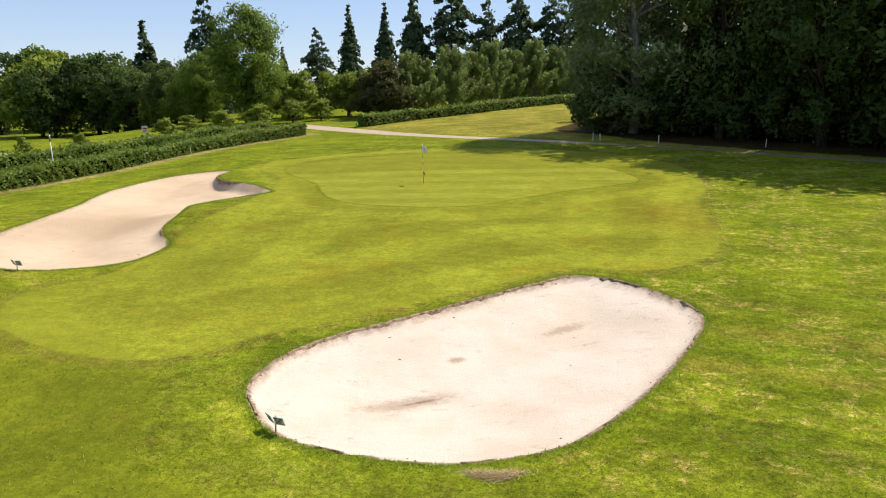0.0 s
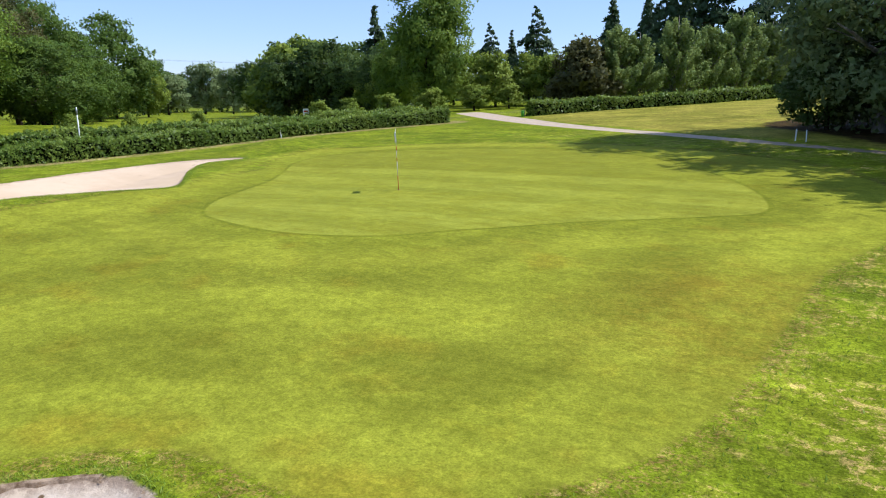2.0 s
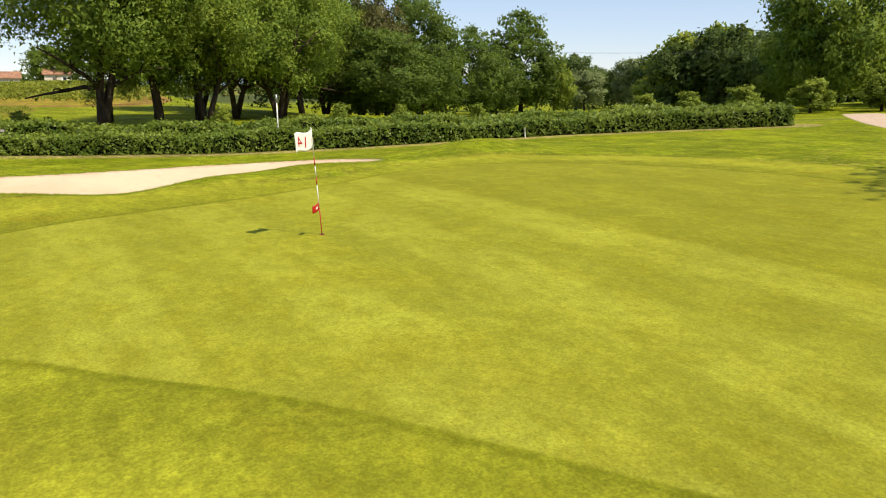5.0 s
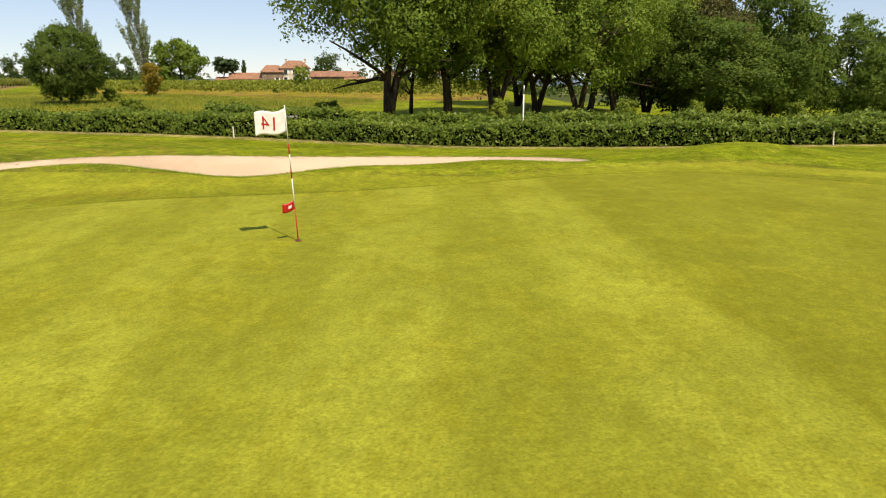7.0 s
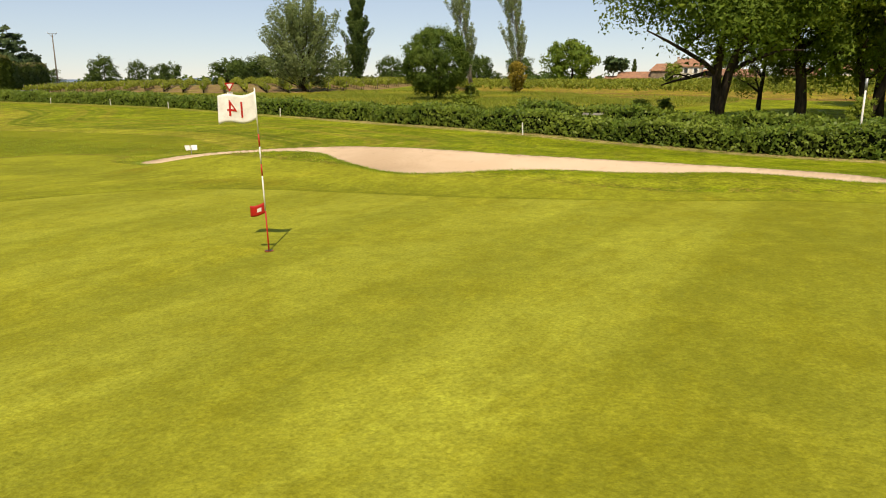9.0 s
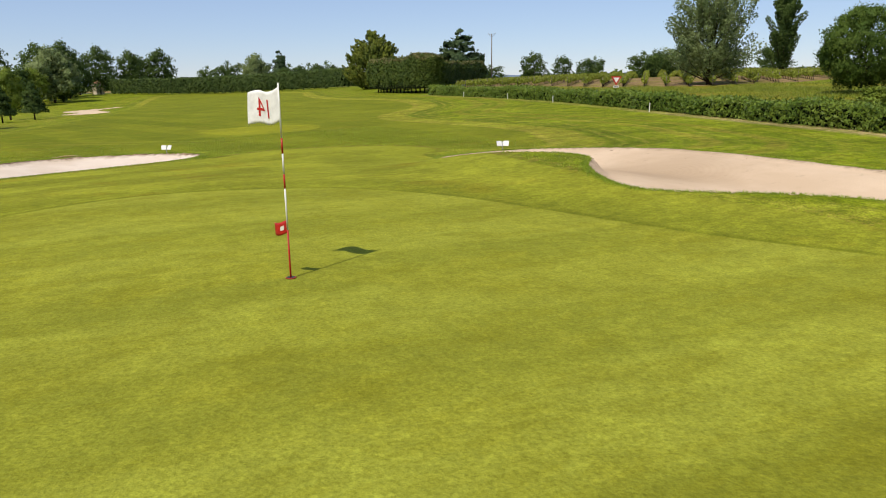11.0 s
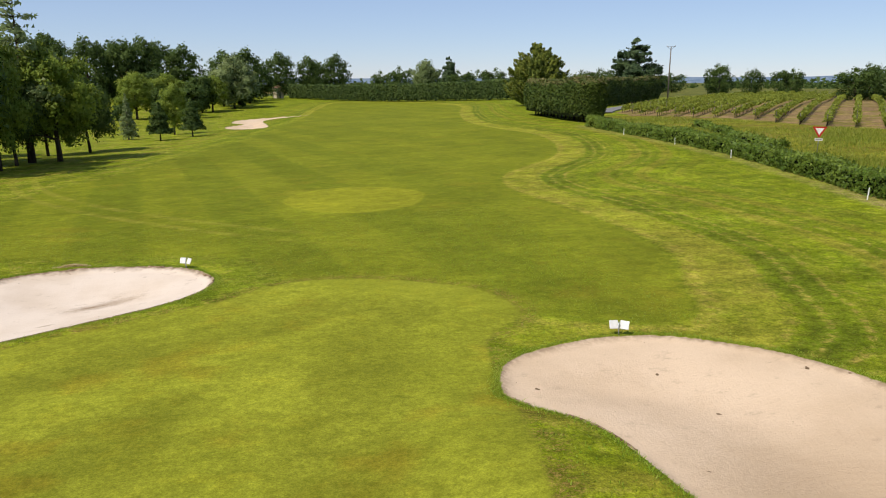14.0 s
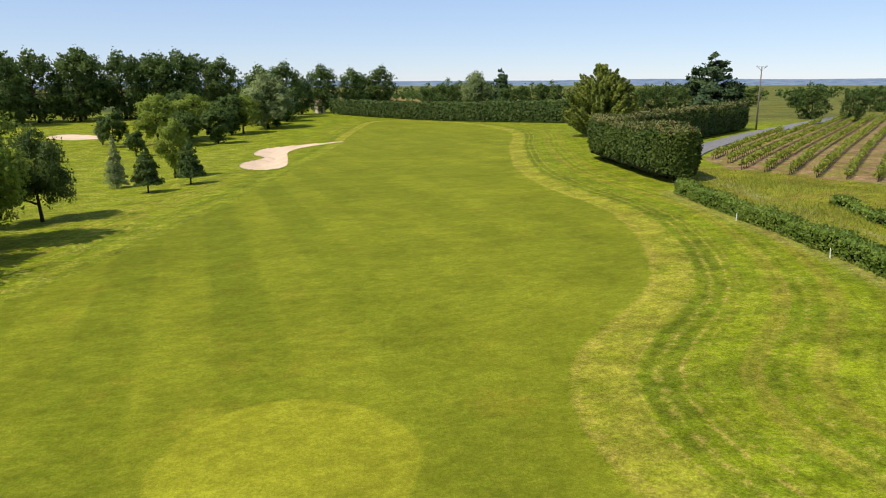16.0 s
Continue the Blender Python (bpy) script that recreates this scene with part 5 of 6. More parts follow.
cedar = spire("cedar", 20, 13, 9500, 0.40, M_NEEDLE, "large ragged cedar with layered boughs", 42, 1.5, 0.3, 22, 0.42, 0.02, None, 0.75, 0.05, 0.35)
plant(cedar, 20, [(-31.0, 92.0, 11.5, 0.95), (-20.6, 84.0, 13.0, 1.0), (-43.0, 96.0, 22.4, 0.75), (2.0, 110.0, 25.0, 0.9), (9.0, 112.0, 20.0, 0.8), (15.5, 110.0, 22.5, 0.9), (22.0, 108.0, 21.0, 0.9), (28.5, 106.0, 24.0, 0.9), (-5.5, 108.0, 20.5, 0.7), (36.0, 100.0, 22.0, 1.0)], "conifers")

# light leafy row behind the dry field
row_tree = plume("tree", 8.6, 7.4, 0.2, 13000, 0.155, M_FRESH, "young pale green leafy tree in a row behind the hedge", 43, M_BARK_PALE, 0.0, 80, "tree", 0.062, 0.2, 0.42)
plant(row_tree, 8.6, [(-4.2, 60.8, 9.6), (-2.0, 62.5, 8.4), (1.6, 66.5, 10.4), (4.6, 70.8, 9.4), (8.0, 74.6, 11.2), (11.4, 78.4, 9.6), (15.2, 81.4, 11.4), (19.6, 85.0, 10.2), (24.2, 88.2, 11.4), (29.0, 92.0, 10.4), (34.0, 96.0, 11.0)], "row of young trees")
bush = broad_tree("bush", 6.4, 5.5, 0.2, 4500, 0.22, M_LIME, "leafy green bush behind the hedge", 44, 30)
plant(bush, 6.4, [(-19.3, 63.0, 6.6), (-16.0, 66.0, 6.4), (-13.0, 64.5, 6.2), (-10.2, 64.0, 6.6), (-23.0, 67.0, 6.8), (-28.0, 70.0, 6.5), (-41.0, 73.0, 6.0), (-47.0, 80.0, 6.0), (-22.5, 51.0, 2.8, 1.5), (-19.0, 55.0, 3.0, 1.5),
                  (-15.8, 58.0, 2.9, 1.4), (-25.8, 47.0, 2.4, 1.5), (-30.0, 40.0, 2.0, 1.4), (-28.5, 43.5, 2.1, 1.4), (-31.6, 24.5, 1.7, 1.0), (-33.6, 19.0, 1.8, 0.9), (-36.8, 7.0, 1.9, 0.9), (-62.0, -29.0, 1.6, 1.3), (-45.5, -5.0, 1.3, 1.2), (-39.8, -18.2, 1.6, 1.9), (-41.3, -11.5, 1.4, 0.9), (-38.2, -4.8, 1.5, 1.3), (-37.0, -6.4, 1.2, 1.0), (-35.2, 15.0, 1.9, 1.0)], "bushes along the lane")
dark_bush = broad_tree("bush", 7, 7, 0.2, 5500, 0.27, M_COPPER, "dark reddish-green bush behind the hedge", 45, 32)
plant(dark_bush, 7, [(-6.4, 57.0, 7.2), (-9.0, 60.0, 6.0)], "bushes along the lane")

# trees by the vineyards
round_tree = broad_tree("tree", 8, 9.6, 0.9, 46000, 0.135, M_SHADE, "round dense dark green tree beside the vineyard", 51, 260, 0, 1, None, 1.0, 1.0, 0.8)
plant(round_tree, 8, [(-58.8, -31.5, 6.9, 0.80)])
big_round = broad_tree("tree", 13.5, 15, 0.6, 11000, 0.38, M_OAK, "large round green tree behind the vineyard", 52, 44)
plant(big_round, 13.5, [(-205.6, -69.0, 13.8, 1.0), (-215.0, 5.0, 11.0, 1.0), (-225.0, 30.0, 12.0, 1.1)], "trees around the farmhouse")
poplar = plume("poplar", 17, 6.4, 2.2, 8000, 0.14, M_SILVER, "slender poplar with thin grey-green crown beside the vineyard", 53, M_BARK_PALE, 0.13, 54, "tree", 0.072, 0.15, 0.06)
plant(poplar, 17, [(-92.8, -36.6, 16.5, 0.95, -80), (-84.5, -40.6, 15.5, 1.05, -75)], "poplars")
loose = plume("willow", 13, 12.5, 0.6, 26000, 0.15, M_SILVER, "large loose grey-green willow at the vineyard edge", 54, None, 0.02, 80, "tree", 0.065, 0.45, 0.3)
plant(loose, 13, [(-69.5, -58.2, 14.0, 1.05)])
cypress = plume("cypress", 15.5, 6.0, 0.4, 20000, 0.2, M_DARK, "tall dark columnar tree at the vineyard edge", 55, None, 0.0, 60, "tree", 0.10, 0.0, 0.26)
plant(cypress, 15.5, [(-96.8, -69.0, 16.5, 1.0), (-216.0, -53.2, 8.6, 0.62)])
yellow_bush = plume("bush", 6.5, 4.5, 0.4, 3200, 0.20, M_YELLOW, "thin yellow-leaved bush by the vineyard", 56, None, 0.0, 22)
plant(yellow_bush, 6.5, [(-78.0, -31.0, 4.4, 1.35)])
sapling = broad_tree("tree", 5, 4.2, 0.3, 3000, 0.17, M_LIME, "small green tree in front of the farmhouse", 57, 18)
plant(sapling, 5, [(-100.0, -16.5, 4.0)])
stone_pine = broad_tree("pine", 7.5, 8, 4.0, 2500, 0.5, M_NEEDLE, "umbrella pine beside the farmhouse", 58, 22, 0, 1, None, 0.8)
plant(stone_pine, 7.5, [(-206.0, -57.0, 8.0)])

# golden conifer, pine and far trees round the fairway's end
golden = flame("golden_conifer", 13.3, 13.0, 46000, 0.19, M_GOLD, "golden-green conifer of upswept spiky plumes behind the clipped hedge", 61, 300)
plant(golden, 13.3, [(-63.0, -152.0, 12.6, 1.18)])
black_pine = spire("pine", 14.5, 12.0, 15000, 0.34, M_NEEDLE, "dark pine with layered irregular crown behind the hedge", 62, 2.4, -0.05, 13, 0.34, 0.01, None, 0.55, 0.03, 0.45)
plant(black_pine, 14.5, [(-107.7, -191.3, 15.4, 1.12), (-81.5, -303.4, 16.0, 0.7)])
far_tree = broad_tree("tree", 9, 9.0, 0.1, 5000, 0.27, M_DARK, "rounded green tree beyond the vineyard", 63, 60, 0, 1, None, 1.0, 0.7, 0.5)
plant(far_tree, 9, [(-124.2, -176.0, 8.2), (-127.5, -166.0, 6.9, 0.8), (-150.0, -152.0, 8.0), (-164.0, -140.0, 8.5), (-172.0, -130.0, 9.0), (-180.0, -118.0, 8.5), (-188.0, -106.0, 8.0), (-196.0, -96.0, 8.5), (-205.0, -86.0, 8.5),
                    (-150.0, -180.0, 7.0), (-175.0, -165.0, 7.5), (-78.0, -322.0, 12.0, 1.1), (-66.0, -330.0, 12.5), (-100.0, -300.0, 11.0), (-115.0, -270.0, 9.0), (-60.0, -348.0, 11.0), (-140.0, -330.0, 9.5), (-215.0, -105.0, 9.0),
                    (-95.0, -225.0, 6.0), (-88.0, -210.0, 6.0), (-235.0, -30.0, 10.0), (-240.0, 10.0, 11.0), (-83.3, -292.6, 10.0, 1.1), (-93.5, -300.1, 10.4, 1.1), (-116.6, -259.7, 8.0, 1.2), (-126.1, -266.4, 9.0, 1.1), (-136.7, -272.3, 9.8, 1.1), (-135.0, -256.3, 8.4, 1.2),
                    (-159.7, -282.6, 8.9, 1.2), (-180.9, -293.3, 8.2, 1.4), (-108.0, -285.0, 8.6, 1.3), (-185.1, -266.5, 6.4, 1.4), (-179.4, -220.2, 7.6, 1.2), (-146.0, -246.0, 7.0, 1.4), (-125.1, -129.2, 6.4, 1.4), (-134.2, -134.2, 6.1, 1.4), (-143.7, -138.7, 7.4, 1.4), (-135.3, -125.6, 8.1, 1.4), (-156.6, -139.3, 7.2, 1.4), (-183.0, -121.0, 3.9, 1.4), (-193.1, -123.6, 4.7, 1.4), (-198.9, -92.3, 3.8, 1.4)], "far trees")

# young trees along the fairway
small_a = broad_tree("tree", 5, 4.2, 1.2, 3000, 0.22, M_DARK, "small round-headed tree on the slope beside the fairway", 71, 40)
plant(small_a, 5, [(36.0, -197.0, 8.0, 1.0), (26.0, -175.0, 5.0)], "young trees beside the fairway")
small_b = plume("tree", 5, 3.6, 0.9, 2200, 0.22, M_SILVER, "small pale silver-green tree on the slope", 72, None, 0.0, 22)
plant(small_b, 5, [(40.0, -203.0, 6.0)], "young trees beside the fairway")
small_fir = spire("fir", 5.6, 4.2, 5200, 0.17, M_DARK, "small dense dark green fir on the slope", 79, 1.3, 0.05, 12, 0.16, 0.02, None, 0.55)
plant(small_fir, 5.6, [(10.2, -114.0, 5.5, 0.88), (6.3, -120.6, 5.7, 0.85)], "young trees beside the fairway")
pale_spruce = spire("spruce", 7, 3.8, 4200, 0.15, M_SILVER, "slim pale grey-green young spruce on the slope", 80, 0.9, 0.25, 16, 0.2, 0.02, M_BARK_PALE, 0.8)
plant(pale_spruce, 7, [(15.8, -121.4, 6.9, 0.8)])
slope_a = broad_tree("tree", 10, 9, 1.9, 15000, 0.18, M_DARK, "dark leafy tree with short trunk beside the fairway", 73, 46)
plant(slope_a, 10, [(15.7, -95.0, 9.0, 0.8), (18.9, -78.9, 9.6, 0.7), (22.5, -68.0, 17.5, 0.8), (26.0, -80.0, 15.0, 0.85), (19.5, -91.9, 8.8, 0.8), (29.0, -92.0, 10.5, 1.0), (33.0, -72.0, 12, 1.0), (38.0, -100.0, 11, 1.1)], "trees beside the fairway")
slope_b = broad_tree("tree", 10.6, 8.2, 2.0, 15000, 0.185, M_LIME, "yellow-green leafy tree beside the fairway", 74, 46)
plant(slope_b, 10.6, [(15.8, -82.1, 11.8, 0.95), (21.0, -209.0, 11.5, 1.3), (27.0, -201.0, 12.0, 1.1), (10.0, -226.0, 10.5, 1.1), (18.5, -73.0, 13.0, 0.6), (10.1, -130.3, 8.6, 0.74)], "trees beside the fairway")
gaunt = spire("pine", 14, 6, 2300, 0.22, M_SILVER, "tall thin gaunt pine above the trees", 75, 5.0, -0.1, 10, 0.5, 0.02, None, 0.4)
plant(gaunt, 14, [(18.4, -82.0, 17.0, 1.1)])
grey_tree = broad_tree("tree", 14.5, 14, 1.0, 8000, 0.45, M_SILVER, "broad grey-green tree at the fairway's end", 76, 46)
plant(grey_tree, 14.5, [(4.2, -238.0, 14.8, 1.0), (-73.0, -315.0, 14.4, 0.9)], "trees at the fairway's end")
dark_mid = broad_tree("tree", 11, 9, 0.8, 6000, 0.42, M_DARK, "dark rounded tree at the fairway's end", 77, 40)
plant(dark_mid, 11, [(13.4, -200.0, 8.8), (12.7, -222.0, 10.5), (20.0, -196.0, 8.0), (24.0, -214.0, 12.0), (2.0, -243.0, 7.0), (0.0, -262.0, 11.0), (8.0, -250.0, 12.0)], "trees at the fairway's end")
wood = broad_tree("tree", 19.5, 14, 0.1, 7500, 0.47, M_DARK, "tall dark tree of the wood behind the fairway", 78, 90, 0, 1, None, 1.0, 0.4, 0.4)
plant(wood, 19.2, [(82.7, -259.2, 20.6), (78.8, -275.2, 21.9), (67.8, -279.9, 22.4), (56.0, -290.0, 22.0), (38.9, -300.7, 22.5), (45.6, -295.3, 21.3), (26.8, -316.8, 20.5), (94.9, -260.5, 21.7),
                   (105.6, -244.4, 22.0), (119.0, -233.7, 22.3), (92.2, -279.3, 23.2), (70.8, -295.3, 23.0), (52.0, -308.7, 21.7), (35.9, -322.1, 22.0), (129.7, -217.6, 22.5), (1.3, -282.0, 18.0),
                   (-11.7, -314.0, 17.7), (-24.0, -322.0, 16.5), (-36.0, -331.0, 17.6), (8.0, -268.0, 17.0), (-30.0, -336.0, 14.5), (98.0, -150.0, 19.0), (104.0, -128.0, 19.0), (-4.0, -300.0, 13.0)], "wood behind the fairway")


# far woods, too many and too far to count
def far_woodland():
    rng = np.random.default_rng(8)
    cs, ds = [], []
    for _ in range(900):
        a = rng.uniform(-math.pi, math.pi)
        r = rng.uniform(420, 2300) if rng.random() < 0.75 else rng.uniform(380, 700)
        x, y = -40 + r * math.cos(a), -60 + r * math.sin(a)
        run = rng.uniform(0, math.pi)
        for k in range(int(rng.integers(2, 9))):
            bx, by = x + math.cos(run) * k * 9 + rng.normal(0, 3), y + math.sin(run) * k * 9 + rng.normal(0, 3)
            hh = rng.uniform(4, 9)
            n = 16
            d = ball(rng, n)
            cs.append(np.array([bx, by, hz(bx, by) + hh * 0.5]) + d * np.array([hh * 0.62, hh * 0.62, hh * 0.5]) * rng.uniform(0.6, 1.05, (n, 1)))
            ds.append(d)
    c, d = np.concatenate(cs), np.concatenate(ds)
    v, f = leaf_quads(rng, c, 1.9, d, 0.6, 1.2, 3)
    tagged(new("far_woodland", raw_mesh("far_woodland", v, f, M_DARK)), "distant woods and tree lines on the plain", "woodland", kind="stuff")


far_woodland()


# ---- vineyards ----
def vine_row(points, leaf, per_metre, seed, stems, group):
    rng = np.random.default_rng(seed)
    a, b = np.array(points[0]), np.array(points[1])
    length = float(np.linalg.norm(b - a))
    ob = thing("vine_row", (a[0], a[1], hz(*a)), "row of trained vines with fresh green shoots over bare soil", "vine row", group)
    n = int(length * per_metre)
    t = rng.uniform(0, 1, n)
    lump = 0.75 + 0.35 * np.sin(t * length * 5.0 + seed) * rng.random(n)
    p = a[None] + (b - a)[None] * t[:, None] + rng.normal(0, 0.15, (n, 2))
    z = land(p[:, 0], p[:, 1]) + 0.45 + rng.beta(1.6, 1.4, n) * 0.85 * lump
    c = np.column_stack([p, z])
    v, f = leaf_quads(rng, c - np.array([a[0], a[1], hz(*a)]), leaf, None, 0.6, 1.3, 3)
    part("foliage", raw_mesh("foliage", v, f, M_VINE), None, ob)
    d = (b - a) / length
    for k in range(stems):
        q = a + d * (0.2 + k * 1.3)
        base = Vector((q[0] - a[0], q[1] - a[1], hz(*q) - hz(*a) - 0.05))
        if k % 4 == 0:
            part("post", tube_mesh([base, base + Vector((0.02, 0, 1.35))], [0.045, 0.04], 6), M_POLE, ob, "weathered wooden post")
        else:
            part("stem", tube_mesh([base, base + Vector((0.05, 0.03, 0.35)), base + Vector((-0.02, 0.05, 0.75))], [0.04, 0.035, 0.025], 5), M_BARK, ob)
    return ob


def fill_rows(outline, way, gap, leaf, per_metre, stems, group, seed, phase=0.0):
    way = np.array(way) / np.linalg.norm(way)
    across = np.array([-way[1], way[0]])
    o = outline @ across
    s = outline @ way
    k = 0
    for off in np.arange(phase + math.ceil((o.min() - phase) / gap) * gap, o.max(), gap):
        t = np.arange(s.min(), s.max(), 0.5)
        q = across[None] * off + way[None] * t[:, None]
        ok = inside_distance(q[:, 0], q[:, 1], outline) > 0.8
        if ok.sum() < 16:
            continue
        i = np.nonzero(ok)[0]
        vine_row((q[i[0]], q[i[-1]]), leaf, per_metre, seed + k, stems, group)
        k += 1


fill_rows(VINE_A, (-0.685, -0.728), 2.65, 0.21, 38, 14, "vine rows beside the lane", 300, 10.2)
fill_rows(VINE_B, (0.12, 1.0), 4.2, 0.26, 20, 0, "vine rows below the farmhouse", 400)


# ---- farm buildings beyond the vines ----
def gable_roof(sx, sy, eave, ridge, over=0.45, thick=0.16, hip=0.0):
    """A pitched roof with thickness; the ridge runs along x, hip shortens it at both ends."""
    bm = bmesh.new()
    rows = []
    for drop in (0.0, thick):
        e, r = eave - drop, ridge - drop
        rows.append([bm.verts.new(q) for q in ((-sx / 2 - over, -sy / 2 - over, e), (sx / 2 + over, -sy / 2 - over, e), (sx / 2 + over - hip, 0, r), (-sx / 2 - over + hip, 0, r),
                                               (sx / 2 + over, sy / 2 + over, e), (-sx / 2 - over, sy / 2 + over, e))])
    for k, f in enumerate(rows):
        for q in ((0, 1, 2, 3), (3, 2, 4, 5)) + (((1, 4, 2), (5, 0, 3)) if hip else ()):
            bm.faces.new([f[i] for i in q])
    t, u = rows
    for i, j in ((0, 1), (4, 5)) + (((1, 4), (5, 0)) if hip else ((1, 2), (2, 4), (5, 3), (3, 0))):
        bm.faces.new((t[i], t[j], u[j], u[i]))
    bmesh.ops.recalc_face_normals(bm, faces=bm.faces)
    return bm


def wall_block(sx, sy, eave, ridge, gabled):
    """Walls up to the eaves, with pointed gables where the roof has no hip."""
    bm = bmesh.new()
    lo = [bm.verts.new((x, y, -0.4)) for x, y in ((-sx / 2, -sy / 2), (sx / 2, -sy / 2), (sx / 2, sy / 2), (-sx / 2, sy / 2))]
    hi = [bm.verts.new((x, y, eave - 0.1)) for x, y in ((-sx / 2, -sy / 2), (sx / 2, -sy / 2), (sx / 2, sy / 2), (-sx / 2, sy / 2))]
    bm.faces.new((lo[0], lo[1], hi[1], hi[0]))
    bm.faces.new((lo[2], lo[3], hi[3], hi[2]))
    peak = ridge - 0.2 if gabled else eave - 0.1
    for i, j, x in ((1, 2, sx / 2), (3, 0, -sx / 2)):
        if gabled:
            p = bm.verts.new((x, 0, peak))
            bm.faces.new((lo[i], lo[j], hi[j], p, hi[i]))
        else:
            bm.faces.new((lo[i], lo[j], hi[j], hi[i]))
    bmesh.ops.recalc_face_normals(bm, faces=bm.faces)
    return bm


def farm_block(name, centre, turn, sx, sy, eave, ridge, label, windows=(), doors=(), hip=0.0, wall=None, chimneys=()):
    """One building; its front faces -y before turning."""
    x, y = centre
    ob = thing(name, (x, y, hz(x, y)), label, "house" if name == "farmhouse" else "farm building", "farm buildings", turn)
    part("wall", wall_block(sx, sy, eave, ridge, not hip), wall or M_PLASTER, ob)
    roof = part("roof", gable_roof(sx, sy, eave, ridge, hip=hip), M_TILE, ob, "weathered terracotta tile roof")
    for cx, cy in chimneys:
        part("chimney", box(0.6, 0.5, 1.0, (cx, cy, ridge - 0.7), 0.03), M_PLASTER, roof)
        part("cap", box(0.72, 0.62, 0.12, (cx, cy, ridge + 0.3), 0.02), M_TILE, roof)
    for wx, wz, w, h in windows:
        win = part("window", box(w, 0.08, h, (wx, -sy / 2 - 0.01, wz), 0.01), M_GLASS, ob, "dark window panes")
        part("sill", box(w + 0.2, 0.2, 0.1, (wx, -sy / 2 - 0.08, wz - 0.1), 0.01), M_CONCRETE, win)
        for sgn in (-1, 1):
            part("shutter", box(w * 0.5, 0.06, h, (wx + sgn * w * 0.78, -sy / 2 - 0.05, wz), 0.01), M_WHITE, win, "white folded shutter")
    for dx, w, h in doors:
        part("door", box(w, 0.1, h, (dx, -sy / 2 - 0.01, -0.05), 0.01), M_POLE, ob, "dark wooden door")
    return ob


def low_wall(line, high, label):
    ob = thing("stone_wall", (line[0][0], line[0][1], hz(*line[0])), label, "wall")
    base = Vector((line[0][0], line[0][1], hz(*line[0])))
    for (ax, ay), (bx, by) in zip(line, line[1:]):
        length, ang = math.hypot(bx - ax, by - ay), math.atan2(by - ay, bx - ax)
        mid = Vector(((ax + bx) / 2, (ay + by) / 2, min(hz(ax, ay), hz(bx, by)) - 0.3)) - base
        part("section", box(length + 0.05, 0.35, high + 0.3, mid, 0.03, Matrix.Rotation(ang, 4, "Z")), M_CONCRETE, ob)
        part("coping", box(length + 0.1, 0.45, 0.1, mid + Vector((0, 0, high + 0.3)), 0.02, Matrix.Rotation(ang, 4, "Z")), M_PLASTER, ob)


M_LIMEWASH = plain_material("limewashed_stone", (0.66, 0.60, 0.50), (0.50, 0.43, 0.34), 1.2, 0.9)
# brown wall colour with the shadow on the wing's front put in
M_SHADED_WALL = plain_material("brown_shaded_wall", (0.30, 0.23, 0.16), (0.16, 0.12, 0.085), 1.6, 0.9)
farm_block("farmhouse", (-210.5, -36.6), 97, 8.2, 8.0, 5.0, 7.2, "two-storey limewashed farmhouse with hipped terracotta roof",
           [(-2.6, 0.9, 0.9, 1.4), (2.6, 0.9, 0.9, 1.4), (-2.6, 3.2, 0.9, 1.2), (0.0, 3.2, 0.9, 1.2), (2.6, 3.2, 0.9, 1.2)], [(0.0, 1.0, 2.1)], 2.6, M_LIMEWASH, [(-2.6, 0.3), (3.0, 0.5)])
farm_block("farmhouse_wing", (-209.0, -43.0), 99, 6.0, 8.5, 3.9, 5.9, "lower farmhouse wing with terracotta roof, its shadowed front painted brown", [(1.4, 1.0, 0.8, 1.2)], [(-1.0, 1.0, 2.0)], 1.6, M_SHADED_WALL)
farm_block("barn", (-207.5, -50.0), 101, 10.0, 7.0, 1.9, 3.7, "long low barn with broad terracotta roof", [(-3.0, 0.7, 0.6, 0.6)], [(2.0, 2.2, 1.7)], 0.0, M_PLASTER)
farm_block("shed", (-206.5, -56.6), 104, 4.2, 4.5, 1.5, 2.5, "small shed with arched opening and tile roof", [], [(0.3, 1.3, 1.3)], 0.0, M_LIMEWASH)
farm_block("barn", (-212.5, -25.0), 94, 13.8, 8.0, 2.4, 4.0, "open-fronted barn with terracotta roof and dark front", [], [(-3.6, 4.6, 2.0), (2.6, 3.8, 2.0)], 0.0, M_SHADED_WALL, [(-1.5, 0.2)])
farm_block("shed", (-209.0, -18.6), 92, 5.6, 4.0, 1.2, 2.2, "lean-to shed of pale stone with tile roof", [], [(0.6, 1.2, 1.0)], 0.0, M_PLASTER)
farm_block("barn", (-213.0, -7.0), 90, 8.0, 6.5, 2.1, 3.8, "pale stone farm shed with tile roof", [(2.0, 0.8, 0.7, 0.7)], [(-1.5, 1.8, 1.9)], 0.0, M_LIMEWASH)
farm_block("cottage", (-213.0, 6.0), 88, 6.5, 6.0, 2.7, 4.2, "small whitewashed cottage with tile roof", [(1.6, 0.9, 0.8, 1.0)], [(-0.8, 0.9, 1.9)], 0.0, M_LIMEWASH)
low_wall([(-203.0, -46.0), (-204.4, -34.0), (-205.4, -22.0), (-206.0, -10.0), (-206.0, 4.0)], 0.7, "low pale stone wall in front of the farm")


